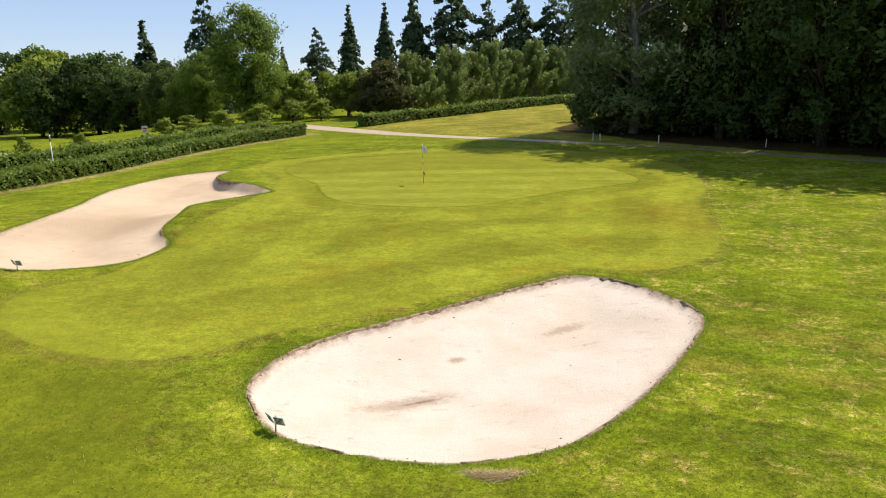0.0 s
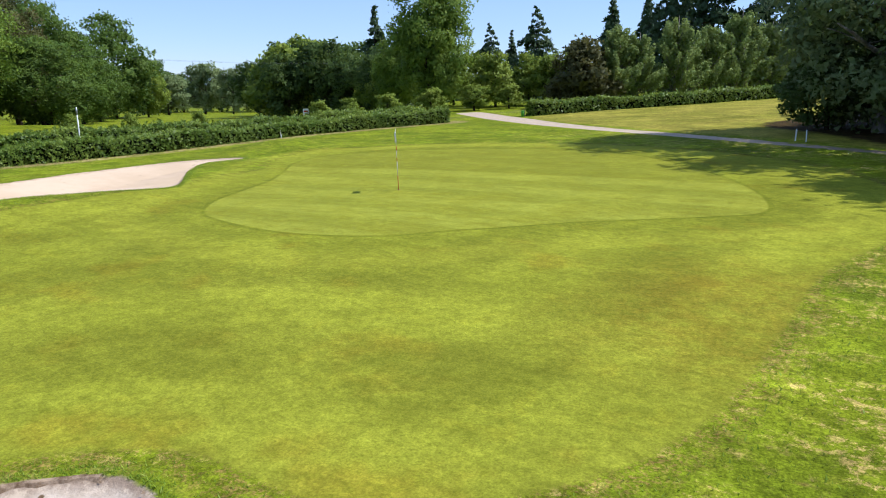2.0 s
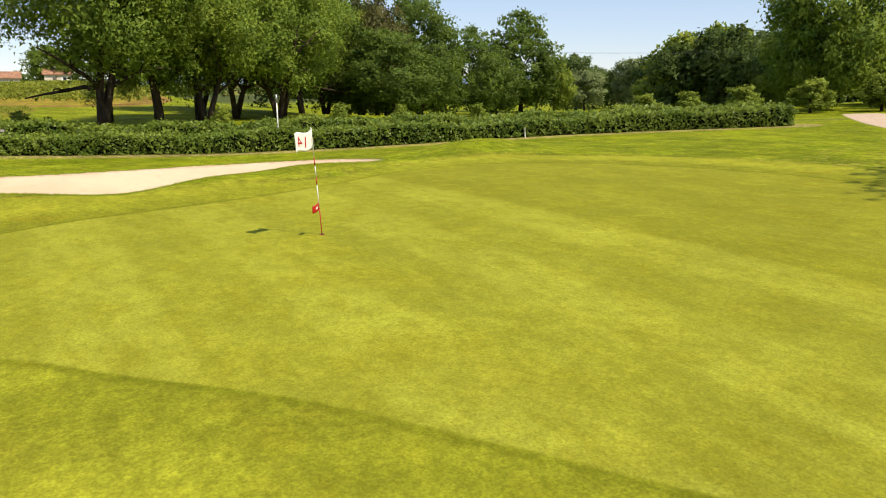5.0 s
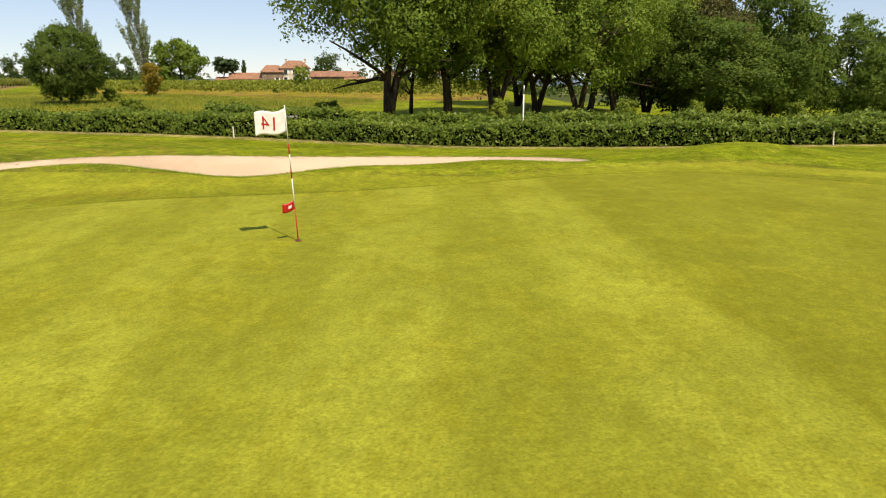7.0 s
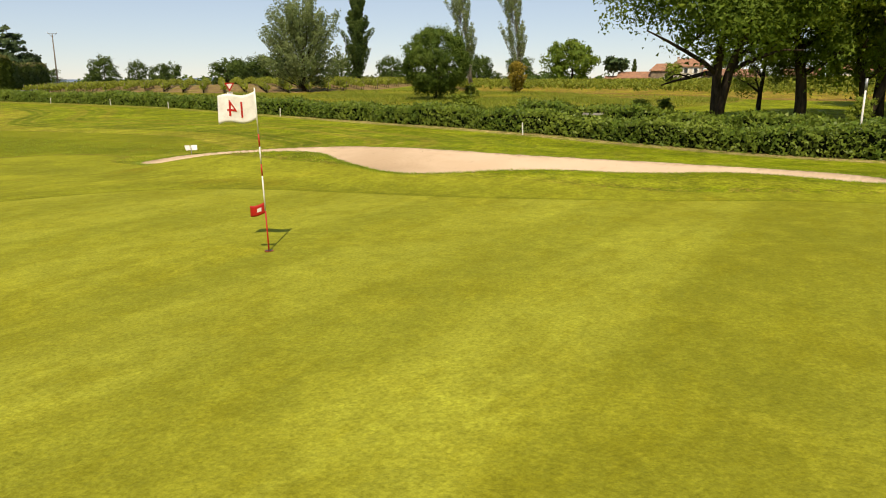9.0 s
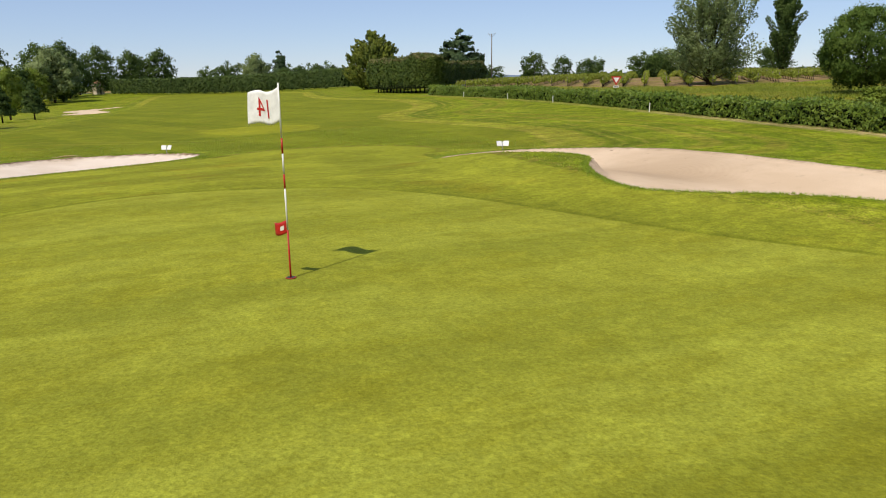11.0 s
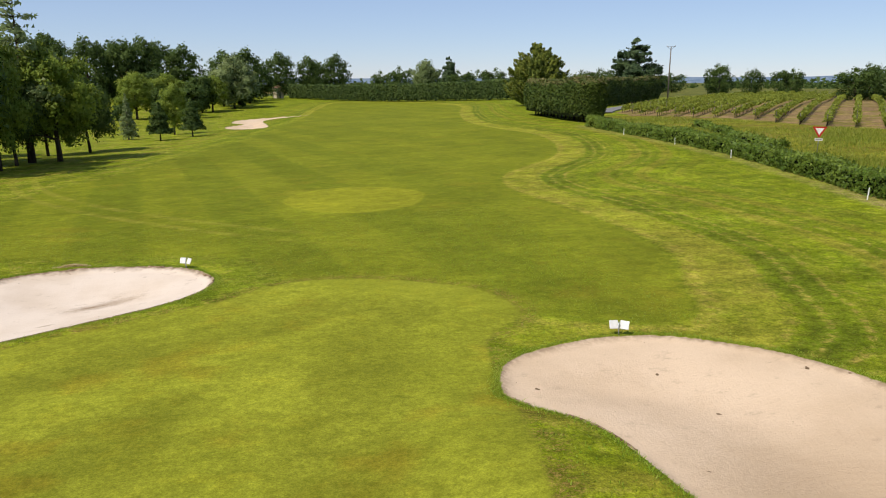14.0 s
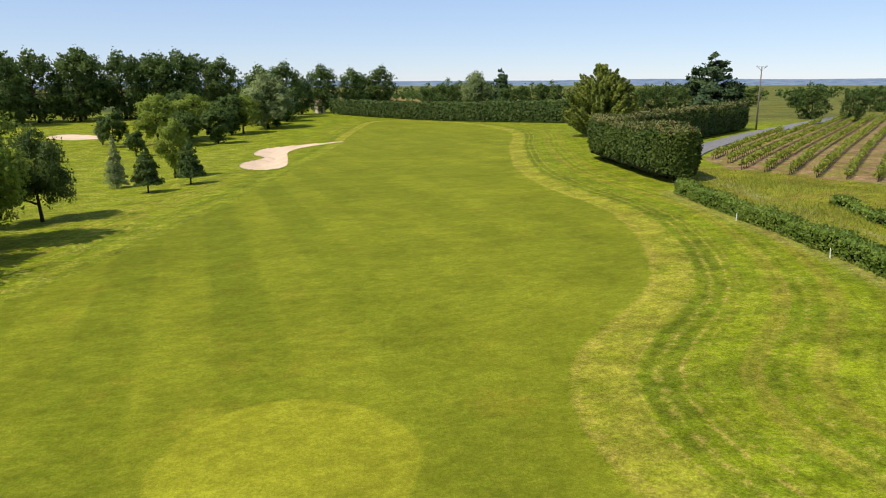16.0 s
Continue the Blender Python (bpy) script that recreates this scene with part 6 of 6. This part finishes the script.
def hut():
    x, y = -10.6, -312.0
    ob = thing("hut", (x, y, hz(x, y) - 0.1), "small pale stone hut at the end of the screen hedge", "hut", "", 28)
    part("wall", box(3.2, 3.2, 4.4), M_PLASTER, ob)
    bm = bmesh.new()
    v = [bm.verts.new(p) for p in ((-1.9, -1.9, 4.35), (1.9, -1.9, 4.35), (1.9, 1.9, 4.35), (-1.9, 1.9, 4.35), (0, 0, 5.4))]
    for f in ((0, 1, 4), (1, 2, 4), (2, 3, 4), (3, 0, 4), (3, 2, 1, 0)):
        bm.faces.new([v[i] for i in f])
    part("roof", bm, M_TILE, ob, "pointed tile roof")
    part("door", box(0.9, 0.08, 2.0, (0, 1.62, 0.1), 0.01), M_POLE, ob)


hut()


# ---- flagstick in the hole ----
WIND = Vector((0.46, -0.888, 0.0))


def cloth_point(u, v, top, amp):
    """u along the wind from the stick, v downwards, both in metres."""
    side = Vector((0.888, 0.46, 0.0))
    return Vector((0, 0, top)) + WIND * (u * 0.97) + side * (amp * math.sin(u * 13.0 + v * 3) * u * 1.6) + Vector((0, 0, -v - 0.16 * u - 0.03 * math.sin(u * 11)))


def cloth(width, height, top, amp, nu=18, nv=10, thick=0.004):
    bm = bmesh.new()
    side = Vector((0.888, 0.46, 0.0)) * thick
    g = [[[bm.verts.new(cloth_point(width * i / nu, height * j / nv, top, amp) + side * (s - 0.5)) for j in range(nv + 1)] for i in range(nu + 1)] for s in (0, 1)]
    for i in range(nu):
        for j in range(nv):
            bm.faces.new((g[0][i][j], g[0][i + 1][j], g[0][i + 1][j + 1], g[0][i][j + 1])).smooth = True
            bm.faces.new((g[1][i][j], g[1][i][j + 1], g[1][i + 1][j + 1], g[1][i + 1][j])).smooth = True
    for i in range(nu):
        for j in (0, nv):
            bm.faces.new((g[0][i][j], g[0][i + 1][j], g[1][i + 1][j], g[1][i][j]))
    for j in range(nv):
        bm.faces.new((g[0][nu][j], g[0][nu][j + 1], g[1][nu][j + 1], g[1][nu][j]))
    bmesh.ops.recalc_face_normals(bm, faces=bm.faces)
    return bm


def flagstick():
    z = hz(0, 0)
    ob = thing("flagstick", (0, 0, z), "thin red and white golf flagstick standing in the hole", "flagstick")
    lean = Vector((-0.015, -0.057, 1.0))
    at = lambda h: lean * h
    cuts = [(-0.1, 0.56, M_RED), (0.56, 1.03, M_WHITE), (1.03, 1.19, M_RED), (1.19, 1.42, M_WHITE), (1.42, 1.59, M_RED), (1.59, 2.19, M_WHITE)]
    for a, b, mat in cuts:
        part("stick", tube_mesh([at(a), at(b)], [0.0105, 0.0105 if b < 2 else 0.009], 10), mat, ob, "red painted section" if mat is M_RED else "")
    top = at(2.17)
    shift = Matrix.Translation((top.x, top.y, 0))
    bm = cloth(0.51, 0.37, 2.15, 0.05)
    bmesh.ops.transform(bm, matrix=shift, verts=bm.verts)
    flag = part("flag", bm, M_CLOTH, ob, "white cloth flag with red number")
    # the number, printed through the cloth
    txt = bpy.data.curves.new("number", "FONT")
    txt.body = "14"
    txt.size = 0.30
    txt.align_x = "CENTER"
    holder = new("number", txt)
    bpy.context.view_layer.update()
    me = bpy.data.meshes.new_from_object(holder)
    bpy.data.objects.remove(holder)
    bm = bmesh.new()
    bm.from_mesh(me)
    bmesh.ops.subdivide_edges(bm, edges=bm.edges[:], cuts=2)
    bmesh.ops.triangulate(bm, faces=bm.faces[:])
    for k in (-1, 1):
        cp = bm.copy()
        for q in cp.verts:
            u, w = 0.26 + q.co.x * 0.95, 0.29 - q.co.y
            q.co = cloth_point(u, w, 2.15, 0.05) + Vector((0.888, 0.46, 0)) * (0.006 * k) + Vector((top.x, top.y, 0))
        part("digits", cp, M_RED, flag, "red printed number")
    bm.free()
    low = at(0.66)
    bm = cloth(0.21, 0.15, 0.68, 0.05, 8, 5)
    bmesh.ops.transform(bm, matrix=Matrix.Translation((low.x, low.y, 0)), verts=bm.verts)
    pennant = part("pennant", bm, M_RED, ob, "small red cloth pennant low on the stick")
    for k in (-1, 1):
        bm = bmesh.new()
        q = [bm.verts.new(cloth_point(u, w, 0.67, 0.05) + Vector((0.888, 0.46, 0)) * (0.006 * k) + Vector((low.x, low.y, 0))) for u, w in ((0.05, 0.04), (0.11, 0.04), (0.11, 0.09), (0.05, 0.09))]
        bm.faces.new(q)
        part("emblem", bm, M_WHITE, pennant, "white printed mark")
    # flat black disc on the turf, painting the darkness inside the hole
    hole_shade = bmesh.new()
    bmesh.ops.create_circle(hole_shade, cap_ends=True, radius=0.054, segments=24)
    bmesh.ops.translate(hole_shade, vec=(0, 0, 0.012), verts=hole_shade.verts)
    part("hole_shade", hole_shade, M_INK, ob, "flat black disc for the shade inside the hole")
    ring = bmesh.new()
    a = [ring.verts.new((math.cos(t) * 0.054, math.sin(t) * 0.054, 0.014)) for t in np.linspace(0, 2 * math.pi, 24, endpoint=False)]
    b = [ring.verts.new((math.cos(t) * 0.062, math.sin(t) * 0.062, 0.011)) for t in np.linspace(0, 2 * math.pi, 24, endpoint=False)]
    for i in range(24):
        ring.faces.new((a[i], b[i], b[(i + 1) % 24], a[(i + 1) % 24]))
    part("rim", ring, M_RED, ob)


flagstick()


# ---- white boundary stakes ----
def stake():
    ob = thing("stake", (0, 0, 0), "white painted wooden boundary stake in the turf", "stake", "boundary stakes")
    part("post", box(0.055, 0.055, 0.66, (0, 0, -0.06), 0.008), M_WHITE, ob)
    part("tip", box(0.04, 0.04, 0.025, (0, 0, 0.60), 0.008), M_WHITE, ob)
    return ob


first_stake = stake()
for i, (x, y, a) in enumerate([(-27.7, -8.2, 2), (-34.0, -30.5, -2), (-38.5, -48.0, 1), (-40.2, -58.5, 3), (-41.2, -70.0, -1), (-20.3, 20.4, -3), (13.4, 20.2, 1), (18.0, 17.2, 2), (24.5, 12.7, -2), (13.9, 19.7, 4)]):
    m = pose(x, y, hz(x, y), a, a * 0.7, 20 * i)
    if i == 0:
        first_stake.matrix_basis = m
    else:
        copy_thing(first_stake, m)


def marker_pole():
    x, y = -24.6, 7.0
    ob = thing("marker_pole", (x, y, hz(x, y)), "slim white marker pole standing in the hedge", "pole")
    part("pole", tube_mesh([(0, 0, -0.1), (-0.06, 0.02, 2.9)], [0.04, 0.035], 10), M_WHITE, ob)
    part("cap", tube_mesh([(-0.058, 0.02, 2.55), (-0.062, 0.02, 2.98)], [0.05, 0.05], 10), M_GREY, ob, "grey sleeve at the top")


marker_pole()


# ---- bunker notice plates ----
def notice(x, y, turn, label):
    ob = thing("notice_plate", (x, y, hz(x, y) - float(bunker_depth(np.array([x]), np.array([y]))[0])), label, "sign", "bunker notices", turn)
    part("post", tube_mesh([(0, 0, -0.1), (0.01, 0.015, 0.34)], [0.017, 0.017], 8), M_GREY, ob)
    for side in (-1, 1):
        set_up = Matrix.Translation((side * 0.006, 0.0, 0.17)) @ Matrix.Rotation(radians(side * 16), 4, "Z") @ Matrix.Rotation(radians(24), 4, "X")

        def board(bm):
            bmesh.ops.transform(bm, matrix=set_up, verts=bm.verts)
            return bm

        plate = part("plate", board(box(0.225, 0.016, 0.215, (side * 0.118, 0, 0), 0.006)), M_PLATE, ob, "pale plate with lines of small print")
        for w, zz in ((0.17, 0.175), (0.15, 0.140), (0.18, 0.105), (0.13, 0.070), (0.16, 0.035)):
            part("print_line", board(box(w, 0.003, 0.016, (side * 0.118, -0.0095, zz))), M_INK, plate)


notice(-1.88, -27.5, -35, "small pale double notice plate on a short post beside the bunker")
notice(-13.25, -16.55, -24, "small pale double notice plate on a post by the long bunker")


# ---- road sign, poles, small things by the lane ----
def give_way():
    x, y = -45.06, -46.9
    ob = thing("give_way_sign", (x, y, hz(x, y)), "triangular red and white give way sign on a grey post", "road sign", "", -36 + 180)
    part("post", tube_mesh([(0, 0.03, -0.1), (0, 0.03, 2.05)], [0.03, 0.03], 10), M_GREY, ob)

    def tri(r, yy, t, z):
        bm = bmesh.new()
        lo = [bm.verts.new((r * math.sin(a), yy, z - r * math.cos(a))) for a in (0, 2 * math.pi / 3, 4 * math.pi / 3)]
        f = bm.faces.new(lo)
        e = bmesh.ops.extrude_face_region(bm, geom=[f])
        bmesh.ops.translate(bm, vec=(0, t, 0), verts=[q for q in e["geom"] if isinstance(q, bmesh.types.BMVert)])
        bmesh.ops.recalc_face_normals(bm, faces=bm.faces)
        return bm

    plate = part("plate", tri(0.56, -0.02, 0.02, 1.78), M_RED, ob, "red triangular plate")
    part("centre", tri(0.34, -0.026, 0.004, 1.78), M_WHITE, plate, "white centre")
    low = part("small_plate", box(0.52, 0.018, 0.17, (0, -0.01, 1.02), 0.004), M_WHITE, ob, "white plate below")
    part("print_line", box(0.40, 0.003, 0.05, (0, -0.021, 1.08)), M_INK, low)


give_way()


def power_pole(x, y, high, turn, label, fork):
    ob = thing("power_pole", (x, y, hz(x, y)), label, "pole", "", turn)
    part("pole", tube_mesh([(0, 0, -0.3), (0.02, 0, high * 0.5), (0, 0.03, high)], [0.17, 0.14, 0.10], 10), M_POLE, ob)
    if fork:
        for s in (-1, 1):
            part("arm", tube_mesh([(0, 0, high - 0.7), (s * 0.55, 0, high - 0.15), (s * 0.85, 0, high + 0.05)], [0.05, 0.045, 0.04], 6), M_GREY, ob)
            part("insulator", tube_mesh([(s * 0.85, 0, high + 0.05), (s * 0.85, 0, high + 0.35)], [0.06, 0.05], 8), M_GREY, ob)
        part("crossbar", box(1.9, 0.07, 0.08, (0, 0, high), 0.01), M_GREY, ob)
    else:
        part("crossbar", box(1.6, 0.08, 0.1, (0, 0, high - 0.35), 0.01), M_POLE, ob)
        for s in (-0.7, 0.0, 0.7):
            part("insulator", tube_mesh([(s, 0, high - 0.25), (s, 0, high - 0.02)], [0.05, 0.04], 8), M_WHITE, ob)
    return ob


power_pole(-92.5, -148.0, 11.6, -33, "slender wooden power pole with forked top beside the lane", True)
power_pole(-55.0, 88.0, 9.8, 30, "old wooden power pole with crossbar among the trees", False)


def cable(a, b, sag, label):
    """A wire hanging between two points (x, y, height over the ground)."""
    p, q = (Vector((c[0], c[1], hz(c[0], c[1]) + c[2])) for c in (a, b))
    pts = [p.lerp(q, t) - p - Vector((0, 0, sag * 4 * t * (1 - t))) for t in np.linspace(0, 1, 17)]
    bm = tube_mesh(pts, [0.008] * 17, 5)
    me = bpy.data.meshes.new("power_cable")
    bm.to_mesh(me)
    bm.free()
    me.materials.append(M_INK)
    ob = new("power_cable", me)
    ob.location = p
    tagged(ob, label, "cable", "power cables")


for shift in (-0.7, 0.7):
    cable((-55.0 + shift * 0.87, 88.0 + shift * 0.5, 9.62), (-73.0 + shift * 0.8, 34.0 + shift * 0.5, 9.2), 0.6, "thin dark power cable strung from the wooden pole")


def board_sign(x, y, w, h, z, turn, mat, label, stripe):
    ob = thing("board_sign", (x, y, hz(x, y)), label, "sign", "", turn)
    for s in (-1, 1):
        part("leg", box(0.06, 0.06, z + h * 0.9, (s * w * 0.38, 0.05, -0.1), 0.006), M_POLE, ob)
    b = part("board", box(w, 0.04, h, (0, 0, z), 0.008), mat, ob)
    part("band", box(w * 0.7, 0.006, h * 0.2, (0, -0.024, z + h * 0.55)), stripe, b)
    part("band", box(w * 0.5, 0.006, h * 0.12, (0, -0.024, z + h * 0.25)), M_INK, b)


board_sign(-33.2, 42.2, 0.62, 0.8, 0.25, 25, M_WHITE, "white notice board with red band on the grass", M_RED)
board_sign(-7.2, 45.6, 0.9, 0.5, 0.55, 40, M_GREY, "grey notice board in front of the hedge", M_PLATE)


def barrier():
    x, y = -33.6, -6.4
    ob = thing("barrier", (x, y, hz(x, y)), "low pale board barrier on short posts behind the hedge", "barrier", "", 106)
    for s in (-1, 1):
        part("post", box(0.08, 0.08, 0.95, (s * 0.5, 0, -0.1), 0.008), M_POLE, ob)
    part("board", box(1.2, 0.035, 0.13, (0, -0.06, 0.70), 0.006), M_CONCRETE, ob, "pale weathered board")


barrier()


def litter_bin():
    x, y = -9.0, 42.2
    ob = thing("litter_bin", (x, y, hz(x, y)), "bright green plastic litter bin by the path", "bin")
    part("body", tube_mesh([(0, 0, -0.02), (0, 0, 0.28), (0, 0, 0.48)], [0.13, 0.15, 0.165], 16), M_BIN, ob)
    part("lid", tube_mesh([(0, 0, 0.48), (0, 0, 0.52), (0, 0, 0.55)], [0.18, 0.18, 0.12], 16), M_BIN, ob)
    part("leg", box(0.04, 0.04, 0.75, (0.19, 0, -0.1), 0.006), M_POLE, ob)


litter_bin()


# ---- grass and crumbs, too many to count ----
def blades(rng, x, y, z, high, lean=0.5, width=0.012):
    n = len(x)
    a = rng.uniform(0, 2 * np.pi, n)
    h = high * rng.uniform(0.5, 1.3, n)
    off = rng.normal(0, lean, (n, 2)) * h[:, None]
    w = width * rng.uniform(0.7, 1.5, n)
    v = np.empty((n, 3, 3))
    v[:, 0] = np.stack([x - np.cos(a) * w, y - np.sin(a) * w, z - 0.01], 1)
    v[:, 1] = np.stack([x + np.cos(a) * w, y + np.sin(a) * w, z - 0.01], 1)
    v[:, 2] = np.stack([x + off[:, 0], y + off[:, 1], z + h], 1)
    return v.reshape(-1, 3), np.arange(3 * n).reshape(-1, 3)


def scatter_grass():
    rng = np.random.default_rng(17)
    # tufts hanging over the bunker lips
    vs, fs, count = [], [], 0
    for line, n in ((SAND_A, 8000), (SAND_B, 12000)):
        m = len(line)
        i = rng.integers(0, m, n)
        t = rng.random(n)[:, None]
        p = line[i] * (1 - t) + line[(i + 1) % m] * t
        d = line[(i + 1) % m] - line[i]
        nrm = np.stack([d[:, 1], -d[:, 0]], 1) / (np.linalg.norm(d, axis=1, keepdims=True) + 1e-9)
        sgn = np.sign(inside_distance(p[:, 0] + nrm[:, 0] * 0.1, p[:, 1] + nrm[:, 1] * 0.1, line))
        q = p - nrm * sgn[:, None] * (np.abs(rng.normal(0.03, 0.13, n)))[:, None]
        z = land(q[:, 0], q[:, 1]) + rims(q[:, 0], q[:, 1]) - bunker_depth(q[:, 0], q[:, 1])
        v, f = blades(rng, q[:, 0], q[:, 1], z, 0.042, 0.9, 0.009)
        vs.append(v), fs.append(f + count)
        count += len(v)
    tagged(new("lip_grass", raw_mesh("lip_grass", np.concatenate(vs), np.concatenate(fs), M_BLADE)), "longer green grass fringing the bunker edges", "grass", kind="stuff")
    # rough beside the green
    n = 60000
    x, y = rng.uniform(-16, 21, n), rng.uniform(-36, -2, n)
    keep = (inside_distance(x, y, APRON) < -0.15) & (inside_distance(x, y, SAND_A) < -0.1) & (inside_distance(x, y, SAND_B) < -0.1)
    x, y = x[keep], y[keep]
    v, f = blades(rng, x, y, land(x, y) + rims(x, y), 0.05, 0.7, 0.012)
    tagged(new("rough_grass", raw_mesh("rough_grass", v, f, M_BLADE)), "uneven rough grass beside the apron", "grass", kind="stuff")


scatter_grass()


def verge_grass():
    rng = np.random.default_rng(18)
    n = 260000
    x, y = rng.uniform(-80, -28, n), rng.uniform(-100, 0, n)
    dense = 0.5 + 0.5 * np.sin(x * 0.31 + 1.3 * np.sin(y * 0.17)) * np.sin(y * 0.23 + 2)
    k = (rng.random(n) < dense * np.clip(1.25 - (np.hypot(x + 38, y + 30) / 75), 0.15, 1))
    x, y, dense = x[k], y[k], dense[k]
    k = inside_distance(x, y, WILD) > 0.4
    x, y, dense = x[k], y[k], dense[k]
    v, f = blades(rng, x, y, land(x, y), 0.12 + 0.18 * dense, 0.45, 0.03)
    tagged(new("verge_grass", raw_mesh("verge_grass", v, f, M_TALL)), "tall unmown yellow-green grass on the verge", "grass", kind="stuff")


verge_grass()


def scatter_crumbs():
    """Clods and crumbs on the sand and along its edge."""
    rng = np.random.default_rng(19)
    vs, fs, count = [], [], 0
    for line, n in ((SAND_A, 110), (SAND_B, 70)):
        m = len(line)
        i = rng.integers(0, m, n)
        t = rng.random(n)[:, None]
        p = line[i] * (1 - t) + line[(i + 1) % m] * t
        c = line.mean(0)
        p = p + (c - p) * np.abs(rng.normal(0, 0.05, n))[:, None] ** 1.0
        z = land(p[:, 0], p[:, 1]) + rims(p[:, 0], p[:, 1]) - bunker_depth(p[:, 0], p[:, 1])
        for (a, b), zz in zip(p, z):
            s = rng.uniform(0.008, 0.026)
            o = np.array([(1, 0, 0), (-1, 0, 0), (0, 1, 0), (0, -1, 0), (0, 0, 0.8), (0, 0, -0.8)]) * s * rng.uniform(0.6, 1.4, (6, 3))
            vs.append(o + np.array([a, b, zz + s * 0.3]))
            fs.append(np.array([(0, 2, 4), (2, 1, 4), (1, 3, 4), (3, 0, 4), (2, 0, 5), (1, 2, 5), (3, 1, 5), (0, 3, 5)]) + count)
            count += 6
    tagged(new("sand_crumbs", raw_mesh("sand_crumbs", np.concatenate(vs), np.concatenate(fs), M_SOIL)), "small brown clods along the bunker sand", "soil", kind="stuff")


scatter_crumbs()


def bunker_lip(line, lip, label, seed):
    """The cut earth edge under the turf: an uneven upright face round the sand."""
    rng = np.random.default_rng(seed)
    seg = np.linalg.norm(np.diff(np.vstack([line, line[:1]]), axis=0), axis=1)
    run = np.concatenate([[0], np.cumsum(seg)])
    t = np.arange(0, run[-1], 0.12)
    loop = np.vstack([line, line[:1]])
    p = np.stack([np.interp(t, run, loop[:, 0]), np.interp(t, run, loop[:, 1])], 1)
    d = np.roll(p, -3, axis=0) - np.roll(p, 3, axis=0)
    d /= np.linalg.norm(d, axis=1, keepdims=True) + 1e-9
    nrm = np.stack([d[:, 1], -d[:, 0]], 1)
    probe = p + nrm * 0.1
    nrm *= np.sign(inside_distance(probe[:, 0], probe[:, 1], line))[:, None]
    m = len(p)
    wav = 0.03 * np.sin(t * 3.1) + 0.025 * np.sin(t * 7.7 + 1) + rng.normal(0, 0.012, m)
    rows = []
    reach = np.clip(0.75 * lip_height(p[:, 0], p[:, 1], lip) - 0.03, 0.02, 0.2) * (0.6 + 9 * np.abs(wav))
    for share in (-0.25, 0.05, 0.35, 0.7, 1.0):
        q = p + nrm * (share * reach + 0.02 + wav * 0.6)[:, None]
        z = land(q[:, 0], q[:, 1]) + rims(q[:, 0], q[:, 1]) - bunker_depth(q[:, 0], q[:, 1])
        rows.append(np.column_stack([q, z + (0.012 if 0 < share < 1 else -0.02) + rng.normal(0, 0.004, m)]))
    i = np.arange(m)
    i = i[lip_height(p[:, 0], p[:, 1], 0.0) + 0.02 * np.sin(t * 2.3) > 0.035]
    f = [np.stack([k * m + i, k * m + (i + 1) % m, (k + 1) * m + (i + 1) % m, (k + 1) * m + i], 1) for k in range(len(rows) - 1)]
    tagged(new("bunker_lip", raw_mesh("bunker_lip", np.concatenate(rows), np.concatenate(f), M_SOIL)), label, "bunker edge", kind="structure")


bunker_lip(SAND_A, 0.12, "cut brown earth edge round the pale bunker", 31)
bunker_lip(SAND_B, 0.08, "cut brown earth edge round the long bunker", 32)


def dry_clippings():
    """A small heap of dead grass left on the turf beside the bunker."""
    rng = np.random.default_rng(33)
    n = 2600
    x, y = 2.2 + rng.normal(0, 0.26, n), -28.95 + rng.normal(0, 0.06, n)
    y += 0.08 * np.sin(x * 5)
    up = 0.07 * np.exp(-((x - 2.2) / 0.4) ** 2 - ((y + 28.95) / 0.16) ** 2) * rng.random(n)
    v, f = blades(rng, x, y, land(x, y) + up, 0.03, 2.2, 0.006)
    tagged(new("dry_clippings", raw_mesh("dry_clippings", v, f, M_STRAW)), "small heap of dry straw-coloured clippings on the turf", "dry grass", kind="stuff")


dry_clippings()
